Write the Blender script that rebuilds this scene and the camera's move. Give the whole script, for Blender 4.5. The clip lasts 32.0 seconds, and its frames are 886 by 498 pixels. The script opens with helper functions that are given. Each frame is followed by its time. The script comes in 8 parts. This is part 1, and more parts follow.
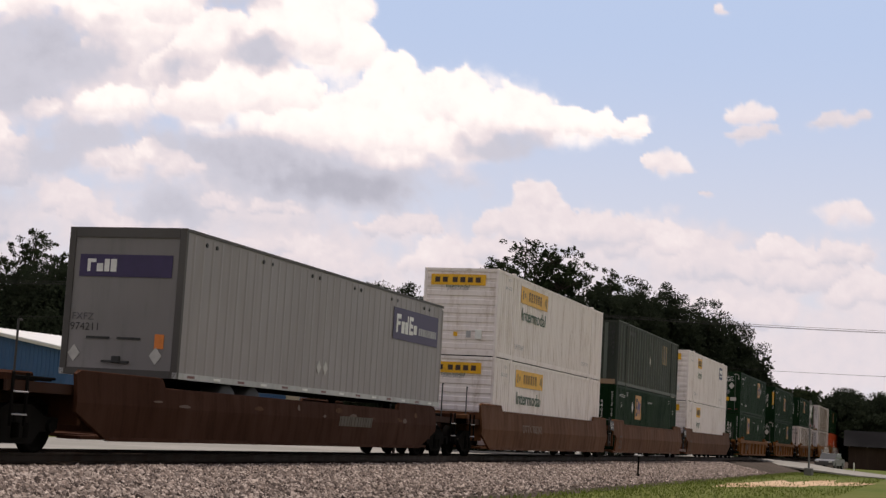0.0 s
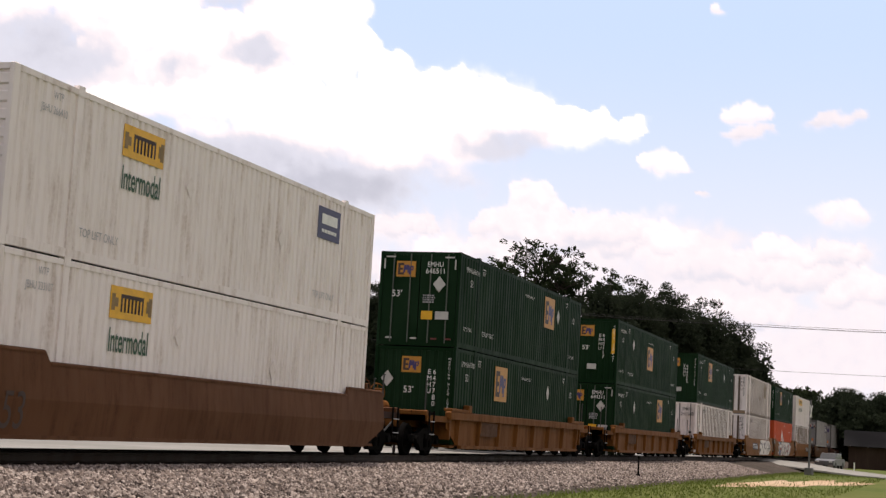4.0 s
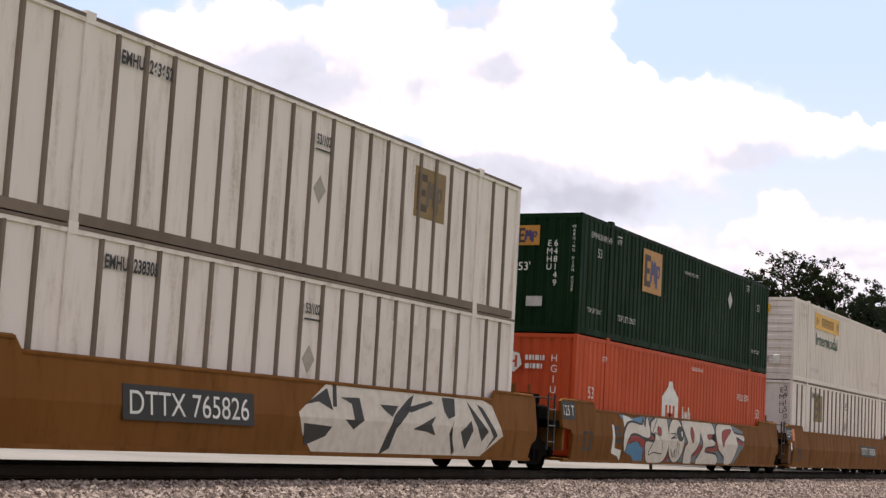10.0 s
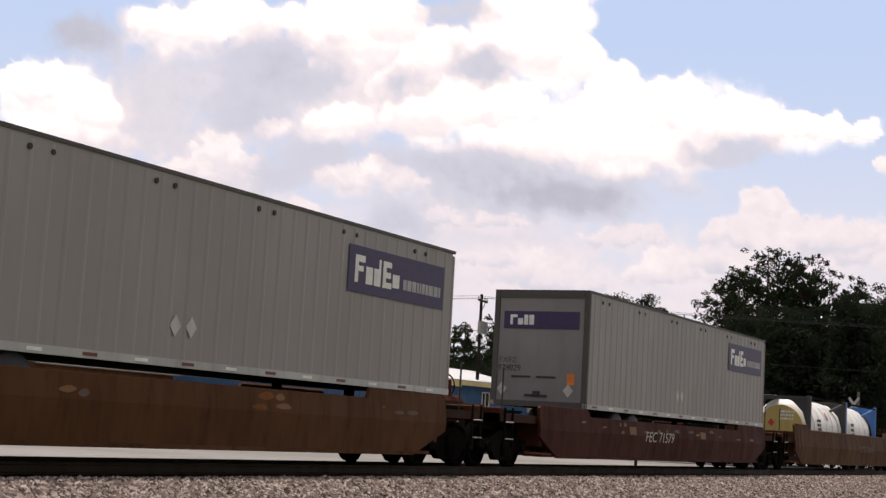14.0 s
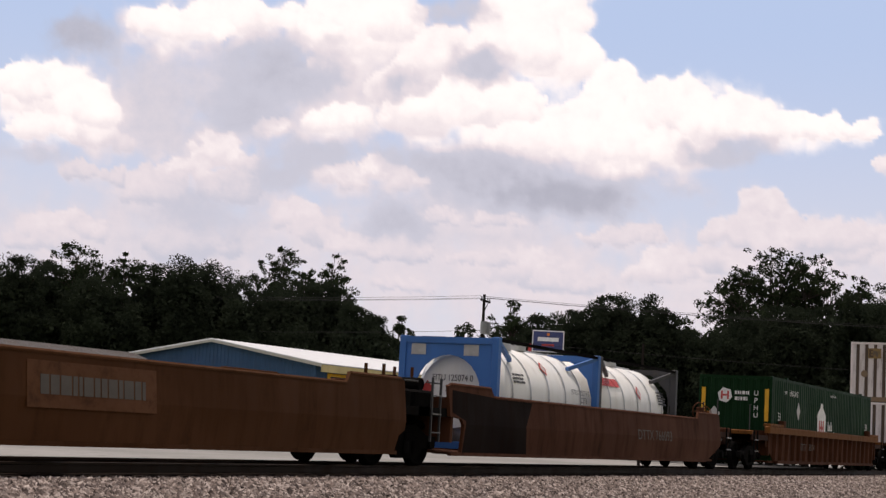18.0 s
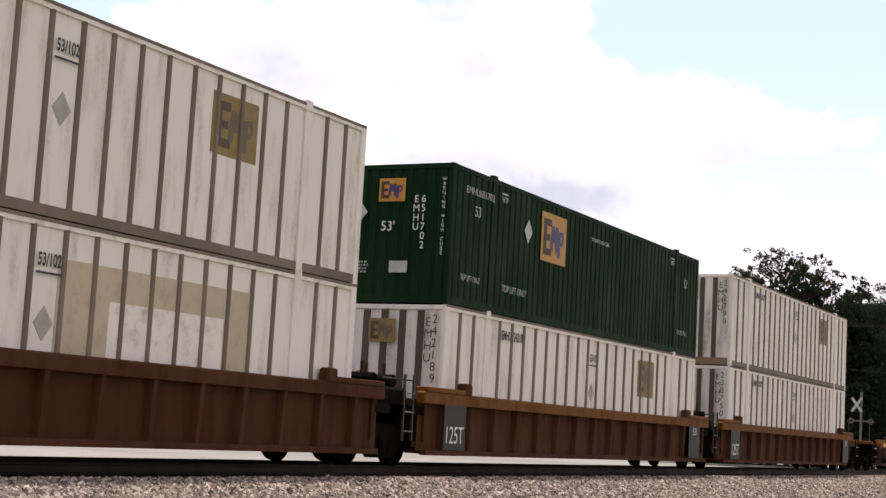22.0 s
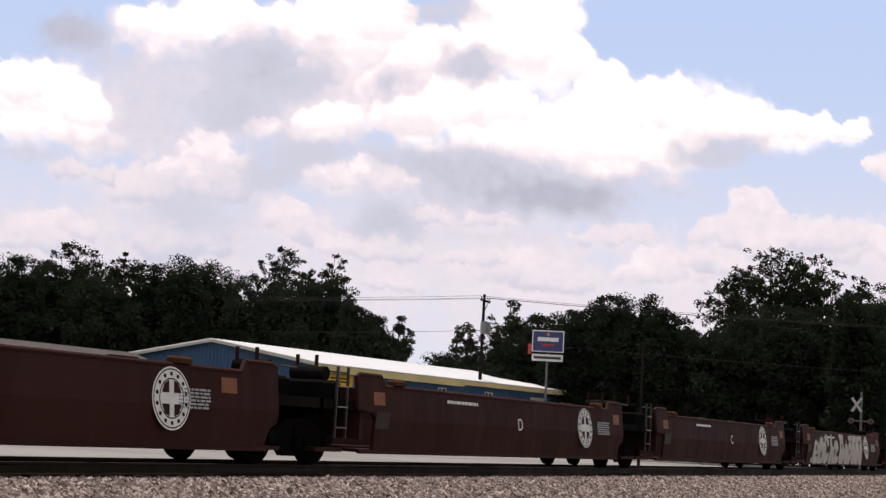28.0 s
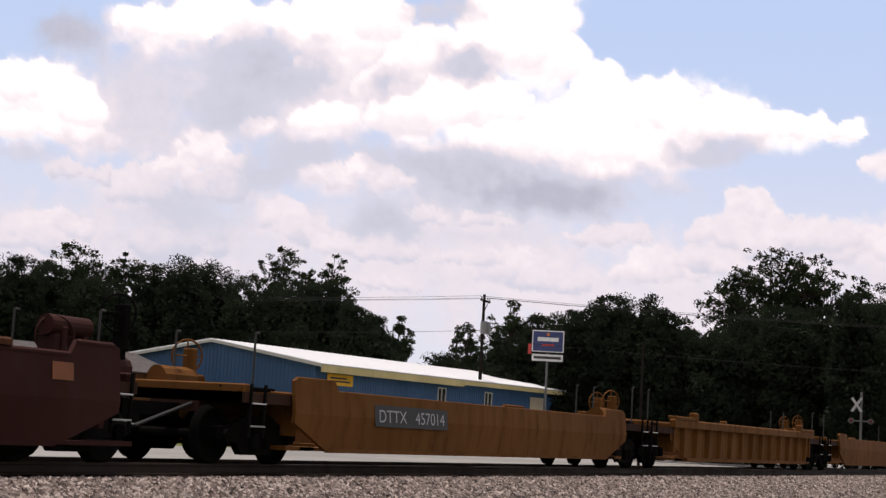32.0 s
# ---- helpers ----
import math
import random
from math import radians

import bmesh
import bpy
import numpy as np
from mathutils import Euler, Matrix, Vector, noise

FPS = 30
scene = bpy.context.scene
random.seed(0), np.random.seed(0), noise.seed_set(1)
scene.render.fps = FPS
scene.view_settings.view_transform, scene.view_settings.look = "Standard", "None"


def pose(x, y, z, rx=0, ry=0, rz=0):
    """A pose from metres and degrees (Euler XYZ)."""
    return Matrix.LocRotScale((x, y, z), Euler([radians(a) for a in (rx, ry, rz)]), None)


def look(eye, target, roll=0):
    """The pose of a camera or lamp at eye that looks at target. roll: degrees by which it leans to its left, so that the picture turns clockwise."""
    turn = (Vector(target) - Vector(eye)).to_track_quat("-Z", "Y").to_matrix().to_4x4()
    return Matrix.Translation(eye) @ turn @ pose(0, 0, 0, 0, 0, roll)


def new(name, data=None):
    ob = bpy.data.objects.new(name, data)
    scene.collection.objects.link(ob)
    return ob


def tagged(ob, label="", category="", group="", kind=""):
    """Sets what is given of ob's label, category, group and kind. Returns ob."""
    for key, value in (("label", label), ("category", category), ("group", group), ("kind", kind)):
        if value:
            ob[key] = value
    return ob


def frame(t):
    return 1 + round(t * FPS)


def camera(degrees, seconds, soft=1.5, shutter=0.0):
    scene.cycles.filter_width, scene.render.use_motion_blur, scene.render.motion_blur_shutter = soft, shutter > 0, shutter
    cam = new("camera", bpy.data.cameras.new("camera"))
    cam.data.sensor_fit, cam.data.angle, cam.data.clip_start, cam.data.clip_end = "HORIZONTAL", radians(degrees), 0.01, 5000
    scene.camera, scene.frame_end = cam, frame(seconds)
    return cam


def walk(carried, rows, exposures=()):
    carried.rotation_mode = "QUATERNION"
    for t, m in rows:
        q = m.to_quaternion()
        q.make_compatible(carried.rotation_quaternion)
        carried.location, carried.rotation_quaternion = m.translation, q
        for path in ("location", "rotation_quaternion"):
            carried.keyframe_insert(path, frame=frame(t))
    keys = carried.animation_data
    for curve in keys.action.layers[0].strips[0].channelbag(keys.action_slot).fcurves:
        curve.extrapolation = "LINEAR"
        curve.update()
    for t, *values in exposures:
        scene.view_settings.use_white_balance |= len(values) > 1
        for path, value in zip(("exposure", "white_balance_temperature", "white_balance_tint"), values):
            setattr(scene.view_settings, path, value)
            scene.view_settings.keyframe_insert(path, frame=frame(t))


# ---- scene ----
# The line runs along x; the camera stands on a tripod south of it.
TRACK, RAIL, EYE = 15.33, 0.80, 1.55
DEG = math.pi / 180


def aim(yaw, pitch):
    d = Vector((math.cos(yaw * DEG) * math.cos(pitch * DEG), math.sin(yaw * DEG) * math.cos(pitch * DEG), math.sin(pitch * DEG)))
    eye = Vector((0, 0, EYE))
    return look(eye, eye + d, 3.26)


cam = camera(32.26, 32.0, soft=1.4)
walk(cam, [
    (0.0, aim(18.43, 6.765)), (7.0, aim(18.445, 6.762)), (7.5, aim(18.623, 6.836)), (8.0, aim(19.139, 6.886)),
    (8.5, aim(20.87, 7.12)), (9.0, aim(26.707, 6.889)), (9.5, aim(27.918, 6.885)), (10.0, aim(27.936, 6.819)),
    (10.5, aim(27.708, 6.84)), (11.0, aim(27.574, 6.728)), (11.5, aim(27.635, 6.713)), (12.0, aim(27.556, 6.725)),
    (12.5, aim(27.444, 6.70)), (13.0, aim(27.402, 6.729)), (14.0, aim(27.384, 6.717)), (15.0, aim(27.432, 6.715)),
    (17.5, aim(27.485, 6.713)), (32.0, aim(27.485, 6.713)),
], exposures=[
    (0.0, -0.22, 7150, 16), (2.5, 0.05, 7150, 16), (5.0, 0.15, 7150, 15), (8.0, 0.2, 7150, 15), (10.0, 0.24, 7100, 16), (11.0, 0.46, 7100, 16), (12.0, 0.2, 7100, 16), (13.5, -0.05, 7100, 16), (18.0, -0.25, 7000, 17),
    (20.0, -0.15, 7100, 16), (21.5, 0.36, 7100, 16), (23.0, 0.5, 7100, 16), (24.0, 0.22, 7100, 16), (25.0, -0.12, 6900, 17), (32.0, -0.12, 6900, 17)])

# ---- daylight ----
SUN_AZ, SUN_EL = 80.0, 81.5
world = bpy.data.worlds.new("daylight")
scene.world = world
world.use_nodes = True
wn = world.node_tree
sky = wn.nodes.new("ShaderNodeTexSky")
sky.sky_type, sky.sun_disc = "NISHITA", False
sky.sun_elevation, sky.sun_rotation = SUN_EL * DEG, (90 - SUN_AZ) * DEG
# broken cloud all round the sky
cloud = wn.nodes.new("ShaderNodeTexNoise")
cloud.inputs["Scale"].default_value, cloud.inputs["Detail"].default_value = 2.6, 6
wn.links.new(wn.nodes.new("ShaderNodeTexCoord").outputs["Generated"], cloud.inputs["Vector"])
cover = wn.nodes.new("ShaderNodeMapRange")
cover.inputs["From Min"].default_value, cover.inputs["From Max"].default_value = 0.4, 0.58
wn.links.new(cloud.outputs["Fac"], cover.inputs["Value"])
blend = wn.nodes.new("ShaderNodeMix")
blend.data_type = "RGBA"
blend.inputs[7].default_value = (7.3, 7.0, 7.0, 1)
wn.links.new(cover.outputs["Result"], blend.inputs[0])
wn.links.new(sky.outputs["Color"], blend.inputs[6])
wn.links.new(blend.outputs[2], wn.nodes["Background"].inputs["Color"])
wn.nodes["Background"].inputs["Strength"].default_value = 0.11
lamp = bpy.data.lights.new("sun", "SUN")
lamp.energy, lamp.angle, lamp.color = 3.6, 0.5 * DEG, (1.0, 0.96, 0.9)
sun = new("sun", lamp)
sun_dir = Vector((math.cos(SUN_AZ * DEG) * math.cos(SUN_EL * DEG), math.sin(SUN_AZ * DEG) * math.cos(SUN_EL * DEG), math.sin(SUN_EL * DEG)))
sun.matrix_basis = look(sun_dir * 400, (0, 0, 0))


# ---- mesh tools ----
class Geo:
    """Collects vertices and faces for one mesh."""

    def __init__(self):
        self.v, self.f = [], []

    def add(self, vs, fs):
        n = len(self.v)
        self.v += [tuple(p) for p in vs]
        self.f += [tuple(n + i for i in f) for f in fs]
        return self

    def box(self, x0, x1, y0, y1, z0, z1, c=0.0):
        if c <= 0:
            return self.add([(x, y, z) for z in (z0, z1) for y in (y0, y1) for x in (x0, x1)],
                            [(0, 2, 3, 1), (4, 5, 7, 6), (0, 1, 5, 4), (2, 6, 7, 3), (0, 4, 6, 2), (1, 3, 7, 5)])
        # chamfered along its vertical edges and top
        ring = [(x0 + c, y0), (x1 - c, y0), (x1, y0 + c), (x1, y1 - c), (x1 - c, y1), (x0 + c, y1), (x0, y1 - c), (x0, y0 + c)]
        cx, cy = (x0 + x1) / 2, (y0 + y1) / 2
        sx, sy = 1 - 2 * c / max(x1 - x0, 1e-6), 1 - 2 * c / max(y1 - y0, 1e-6)
        top = [(cx + (x - cx) * sx, cy + (y - cy) * sy) for x, y in ring]
        vs = [(x, y, z0) for x, y in ring] + [(x, y, z1 - c) for x, y in ring] + [(x, y, z1) for x, y in top]
        fs = [tuple(range(7, -1, -1)), tuple(range(16, 24))]
        for k in (0, 8):
            fs += [(k + i, k + (i + 1) % 8, k + 8 + (i + 1) % 8, k + 8 + i) for i in range(8)]
        return self.add(vs, fs)

    def tube(self, p, q, r, n=10, r2=None, caps=True):
        p, q = Vector(p), Vector(q)
        r2 = r if r2 is None else r2
        d = (q - p).normalized()
        a = d.orthogonal().normalized()
        b = d.cross(a)
        vs = [p + (a * math.cos(2 * math.pi * i / n) + b * math.sin(2 * math.pi * i / n)) * r for i in range(n)]
        vs += [q + (a * math.cos(2 * math.pi * i / n) + b * math.sin(2 * math.pi * i / n)) * r2 for i in range(n)]
        fs = [(i, (i + 1) % n, n + (i + 1) % n, n + i) for i in range(n)]
        if caps:
            fs += [tuple(range(n - 1, -1, -1)), tuple(range(n, 2 * n))]
        return self.add(vs, fs)

    def beam(self, p, q, w, h):
        p, q = Vector(p), Vector(q)
        d = (q - p).normalized()
        a = d.cross(Vector((0, 0, 1)))
        a = a.normalized() if a.length > 1e-4 else Vector((1, 0, 0))
        b = a.cross(d)
        vs = [e + a * (sx * w / 2) + b * (sz * h / 2) for e in (p, q) for sx, sz in ((-1, -1), (1, -1), (1, 1), (-1, 1))]
        return self.add(vs, [(3, 2, 1, 0), (4, 5, 6, 7), (0, 1, 5, 4), (1, 2, 6, 5), (2, 3, 7, 6), (3, 0, 4, 7)])

    def plate(self, outline, y0, y1):
        """An outline in x and z, as a slab between y0 and y1 (y0 < y1)."""
        n = len(outline)
        vs = [(x, y0, z) for x, z in outline] + [(x, y1, z) for x, z in outline]
        fs = [tuple(range(n)), tuple(range(2 * n - 1, n - 1, -1))]
        fs += [((i + 1) % n, i, n + i, n + (i + 1) % n) for i in range(n)]
        return self.add(vs, fs)

    def slab(self, outline, x0, x1):
        """An outline in y and z, as a slab between x0 and x1."""
        n = len(outline)
        vs = [(x0, y, z) for y, z in outline] + [(x1, y, z) for y, z in outline]
        fs = [tuple(range(n - 1, -1, -1)), tuple(range(n, 2 * n))]
        fs += [(i, (i + 1) % n, n + (i + 1) % n, n + i) for i in range(n)]
        return self.add(vs, fs)

    def lathe(self, profile, axis_at, n=20):
        """A profile of (y, r) turned round an axis along y at (x, z)."""
        cx, cz = axis_at
        m = len(profile)
        vs = [(cx + r * math.cos(2 * math.pi * k / n), y, cz + r * math.sin(2 * math.pi * k / n)) for k in range(n) for y, r in profile]
        fs = [(k * m + i, k * m + i + 1, ((k + 1) % n) * m + i + 1, ((k + 1) % n) * m + i) for k in range(n) for i in range(m - 1)]
        return self.add(vs, fs)

    def mesh(self, name, mat, smooth=False):
        me = bpy.data.meshes.new(name)
        me.from_pydata(self.v, [], self.f)
        if mat:
            me.materials.append(mat)
        if smooth:
            me.polygons.foreach_set("use_smooth", [True] * len(me.polygons))
        me.update()
        return me


KEPT = {}


def part(name, geo, mat, parent, label="", at=None, smooth=False):
    """One mesh object under a thing or a part. geo: a Geo, or a ready mesh."""
    me = geo if isinstance(geo, bpy.types.Mesh) else geo.mesh(name, mat, smooth)
    ob = new(name, me)
    ob.parent = parent
    if at is not None:
        ob.matrix_basis = at
    return tagged(ob, label) if label else ob


def kept(key, make, mat, smooth=False):
    """A mesh that alike parts share."""
    k = (key, mat.name)
    if k not in KEPT:
        KEPT[k] = make().mesh(str(key[0] if isinstance(key, tuple) else key), mat, smooth)
    return KEPT[k]


def thing(name, at, label, category, group="", kind=""):
    ob = new(name)
    ob.empty_display_size = 0.3
    ob.matrix_basis = at
    return tagged(ob, label, category, group, kind)


# ---- materials ----
def nodes_of(name):
    m = bpy.data.materials.new(name)
    m.use_nodes = True
    return m, m.node_tree, m.node_tree.nodes["Principled BSDF"]


def coords(nt, space="Object", spread=True):
    tc = nt.nodes.new("ShaderNodeTexCoord")
    if not spread:
        return tc.outputs[space]
    info = nt.nodes.new("ShaderNodeObjectInfo")
    mul = nt.nodes.new("ShaderNodeMath")
    mul.operation, mul.inputs[1].default_value = "MULTIPLY", 37.0
    nt.links.new(info.outputs["Random"], mul.inputs[0])
    add = nt.nodes.new("ShaderNodeVectorMath")
    nt.links.new(tc.outputs[space], add.inputs[0])
    nt.links.new(mul.outputs[0], add.inputs[1])
    return add.outputs[0]


def noise_of(nt, at, scale, detail=4, rough=0.55, stretch=None):
    if stretch:
        mp = nt.nodes.new("ShaderNodeMapping")
        mp.inputs["Scale"].default_value = stretch
        nt.links.new(at, mp.inputs["Vector"])
        at = mp.outputs[0]
    n = nt.nodes.new("ShaderNodeTexNoise")
    n.inputs["Scale"].default_value, n.inputs["Detail"].default_value, n.inputs["Roughness"].default_value = scale, detail, rough
    nt.links.new(at, n.inputs["Vector"])
    return n.outputs["Fac"]


def ramp(nt, fac, lo, hi, a=0.0, b=1.0):
    m = nt.nodes.new("ShaderNodeMapRange")
    m.interpolation_type = "SMOOTHSTEP"
    for i, v in zip((1, 2, 3, 4), (lo, hi, a, b)):
        m.inputs[i].default_value = v
    nt.links.new(fac, m.inputs[0])
    return m.outputs[0]


def mix(nt, fac, a, b):
    m = nt.nodes.new("ShaderNodeMix")
    m.data_type = "RGBA"
    for sock, v in ((m.inputs[0], fac), (m.inputs[6], a), (m.inputs[7], b)):
        if isinstance(v, (int, float)):
            sock.default_value = v
        elif isinstance(v, tuple):
            sock.default_value = (*v, 1)
        else:
            nt.links.new(v, sock)
    return m.outputs[2]


def bump(nt, bsdf, height, strength, dist):
    b = nt.nodes.new("ShaderNodeBump")
    b.inputs["Strength"].default_value, b.inputs["Distance"].default_value = strength, dist
    nt.links.new(height, b.inputs["Height"])
    nt.links.new(b.outputs[0], bsdf.inputs["Normal"])


def paint(name, colour, rough=0.5, dirt=(0.12, 0.09, 0.06), amount=0.35, metal=0.0, streak=True, fade=0.25, dents=0.15, shine=0.4):
    """Weathered coating: faded patches, vertical streaks of grime, slight dents."""
    m, nt, b = nodes_of(name)
    at = coords(nt)
    big = noise_of(nt, at, 0.35, 3)
    pale = tuple(min(1, c * (1 + fade) + 0.02 * fade) for c in colour)
    col = mix(nt, ramp(nt, big, 0.35, 0.7), colour, pale)
    grime = noise_of(nt, at, 1.6, 6, 0.65, (2.2, 2.2, 0.35) if streak else (1, 1, 1))
    fine = noise_of(nt, at, 14, 4, 0.6)
    both = nt.nodes.new("ShaderNodeMath")
    both.operation = "MULTIPLY"
    nt.links.new(ramp(nt, grime, 0.45, 0.8), both.inputs[0])
    nt.links.new(ramp(nt, fine, 0.25, 0.7, 0.35, 1.0), both.inputs[1])
    scaled = nt.nodes.new("ShaderNodeMath")
    scaled.operation, scaled.inputs[1].default_value = "MULTIPLY", amount
    nt.links.new(both.outputs[0], scaled.inputs[0])
    col = mix(nt, scaled.outputs[0], col, dirt)
    nt.links.new(col, b.inputs["Base Color"])
    nt.links.new(ramp(nt, grime, 0.3, 0.8, rough, min(1, rough + 0.25)), b.inputs["Roughness"])
    b.inputs["Metallic"].default_value = metal
    b.inputs["Specular IOR Level"].default_value = shine
    if dents:
        bump(nt, b, noise_of(nt, at, 2.2, 3), dents, 0.02)
    return m


def plain(name, colour, rough=0.6, metal=0.0):
    m, nt, b = nodes_of(name)
    at = coords(nt)
    col = mix(nt, ramp(nt, noise_of(nt, at, 5, 4), 0.3, 0.75), colour, tuple(c * 0.82 for c in colour))
    nt.links.new(col, b.inputs["Base Color"])
    b.inputs["Roughness"].default_value, b.inputs["Metallic"].default_value = rough, metal
    return m


GREEN = paint("green_container_paint", (0.003, 0.0185, 0.0055), 0.5, (0.012, 0.022, 0.012), 0.3, fade=0.3, shine=0.06)
OLIVE = paint("faded_green_paint", (0.032, 0.039, 0.032), 0.6, amount=0.3, fade=0.3, shine=0.12)
OLIVE_POST = paint("pale_green_post", (0.075, 0.09, 0.076), 0.55, amount=0.3)
HUBGREEN = paint("dark_green_paint", (0.0038, 0.025, 0.0075), 0.48, (0.012, 0.024, 0.012), 0.3, fade=0.3, shine=0.07)
ORANGE = paint("orange_container_paint", (0.5, 0.07, 0.02), 0.5, (0.2, 0.05, 0.03), 0.3, fade=0.15, shine=0.2)
WHITE = paint("white_container_paint", (0.82, 0.75, 0.735), 0.5, (0.3, 0.19, 0.12), 0.7, fade=0.03)
CREAM = paint("cream_container_paint", (0.74, 0.67, 0.645), 0.5, (0.33, 0.25, 0.17), 0.5, fade=0.05)
POST = paint("grey_brown_post_paint", (0.15, 0.113, 0.092), 0.6, amount=0.4, fade=0.4)
POST_TAN = paint("tan_post_paint", (0.22, 0.15, 0.095), 0.6, (0.2, 0.09, 0.03), 0.5)
SILVER = paint("pale_grey_trailer_skin", (0.265, 0.244, 0.243), 0.4, (0.25, 0.22, 0.19), 0.3, fade=0.1)
SILVER_END = paint("grey_trailer_door", (0.19, 0.178, 0.178), 0.5, (0.1, 0.12, 0.1), 0.4)
FRAMEGREY = paint("dark_grey_trailer_frame", (0.06, 0.055, 0.052), 0.5, amount=0.4)
REDBROWN = paint("red_brown_car_paint", (0.05, 0.0132, 0.0072), 0.62, (0.022, 0.01, 0.007), 0.8, fade=0.25, shine=0.12)
TRIM = paint("dull_aluminium_trim", (0.4, 0.4, 0.4), 0.4, amount=0.35, metal=0.5)
TAN = paint("tan_car_paint", (0.178, 0.07, 0.0145), 0.6, (0.05, 0.02, 0.008), 0.65, fade=0.2, shine=0.12)
OLDTAN = paint("aged_tan_car_paint", (0.128, 0.051, 0.0112), 0.65, (0.035, 0.015, 0.007), 0.8, fade=0.2, shine=0.1)
UMBER = paint("umber_car_paint", (0.042, 0.0155, 0.0075), 0.7, (0.02, 0.009, 0.006), 0.8, fade=0.3, shine=0.08)
DULLTAN = paint("dull_tan_car_paint", (0.058, 0.0205, 0.005), 0.65, (0.03, 0.013, 0.006), 0.85, fade=0.25, shine=0.1)
BROWN = paint("brown_car_paint", (0.1, 0.041, 0.017), 0.62, (0.03, 0.015, 0.01), 0.8, fade=0.25, shine=0.12)
RUST = paint("rusty_car_paint", (0.063, 0.0215, 0.0088), 0.72, (0.018, 0.01, 0.007), 0.9, fade=0.3, shine=0.12)
YELLOW_CAR = paint("yellow_car_paint", (0.148, 0.0545, 0.0108), 0.6, (0.03, 0.014, 0.007), 0.9, fade=0.15, shine=0.12)
MAROON = paint("maroon_car_paint", (0.03, 0.0075, 0.0055), 0.62, (0.05, 0.02, 0.013), 0.7, fade=0.25, shine=0.12)
DARKTAN = paint("grimy_tan_car_paint", (0.068, 0.027, 0.008), 0.6, (0.02, 0.01, 0.006), 0.85, fade=0.3, shine=0.12)
# Grime, with the shade beneath the wagons put into these two near-black colours.
STEEL = paint("grimy_shaded_steel", (0.003, 0.0025, 0.0022), 0.88, (0.009, 0.006, 0.0042), 0.5, fade=0.4, shine=0.03)
WHEEL = paint("worn_shaded_wheel_steel", (0.003, 0.0026, 0.0024), 0.8, (0.008, 0.0055, 0.004), 0.5, shine=0.02)
RAILSTEEL = paint("rail_steel", (0.03, 0.021, 0.016), 0.5, (0.045, 0.02, 0.011), 0.6, metal=0.15, shine=0.1)
TANKWHITE = paint("white_tank_cladding", (0.8, 0.79, 0.75), 0.35, (0.4, 0.3, 0.2), 0.3, fade=0.03)
FRAMEBLUE = paint("blue_tank_frame", (0.03, 0.13, 0.38), 0.45, amount=0.25)
FRAMEDARK = paint("dark_tank_frame", (0.035, 0.035, 0.04), 0.5, amount=0.3)
DULLYELLOW = paint("dull_yellow_tank_end", (0.5, 0.38, 0.12), 0.5, amount=0.4)
LOGOYELLOW = plain("yellow_decal", (0.8, 0.42, 0.01), 0.5)
EMPYELLOW = plain("amber_decal", (0.52, 0.23, 0.02), 0.5)
FADEDDECAL = plain("faded_brown_decal", (0.27, 0.17, 0.06), 0.6)
BLACKINK = plain("black_lettering", (0.03, 0.028, 0.028), 0.6)
DARKGREENINK = plain("dark_green_lettering", (0.03, 0.09, 0.05), 0.6)
BROWNINK = plain("dark_brown_lettering", (0.05, 0.025, 0.02), 0.6)
PURPLE = plain("purple_decal", (0.035, 0.02, 0.085), 0.5)
VIOLET = plain("violet_lettering", (0.1, 0.08, 0.42), 0.5)
PLACARD = plain("dull_white_placard", (0.5, 0.49, 0.47), 0.5)
WHITEINK = plain("white_lettering", (0.8, 0.8, 0.78), 0.55)
SCRAWL = paint("weathered_white_spray", (0.5, 0.47, 0.43), 0.7, (0.1, 0.07, 0.05), 0.6, fade=0.1)
DULLORANGE = plain("scuffed_orange_plate", (0.22, 0.062, 0.012), 0.6)
MAROON_DARK = plain("dark_maroon_panel", (0.018, 0.008, 0.007), 0.6)
SCRAWL_DIM = plain("dusty_scuffed_paint", (0.1, 0.06, 0.04), 0.7)
DULLAMBER = plain("dull_orange_plate", (0.17, 0.07, 0.013), 0.6)
FADEDINK = plain("faded_dark_lettering", (0.09, 0.085, 0.09), 0.6)
FADEDBLUE = plain("faded_blue_decal", (0.15, 0.105, 0.07), 0.6)
FADEDDARK = plain("faded_dark_decal", (0.085, 0.05, 0.028), 0.6)
PATCHTAN = paint("tan_repair_paint", (0.5, 0.41, 0.31), 0.6, (0.2, 0.14, 0.1), 0.5, fade=0.1)
HOLDER = plain("grey_placard_holder", (0.42, 0.38, 0.34), 0.6)
MASTGREY = paint("grey_mast_paint", (0.12, 0.12, 0.12), 0.6, amount=0.4)
WHITE_END = paint("rust_streaked_white_paint", (0.76, 0.7, 0.69), 0.55, (0.16, 0.075, 0.035), 1.0, fade=0.05)
POST_BROWN = paint("brown_end_post_paint", (0.075, 0.05, 0.036), 0.6, (0.12, 0.05, 0.02), 0.6, fade=0.3)
INDIGO = plain("dark_indigo_lettering", (0.045, 0.03, 0.13), 0.5)
DARKRUST = paint("grimy_dark_brown_car_paint", (0.03, 0.0125, 0.0075), 0.7, (0.05, 0.022, 0.012), 0.6, fade=0.3, shine=0.12)
GRIME = paint("soot_blackened_paint", (0.008, 0.0045, 0.0035), 0.8, (0.018, 0.008, 0.005), 0.7, fade=0.4, shine=0.04)
FADEDCREAM = plain("worn_cream_lettering", (0.2, 0.15, 0.11), 0.7)
DIMINK = plain("dimmed_white_lettering", (0.095, 0.08, 0.065), 0.7)
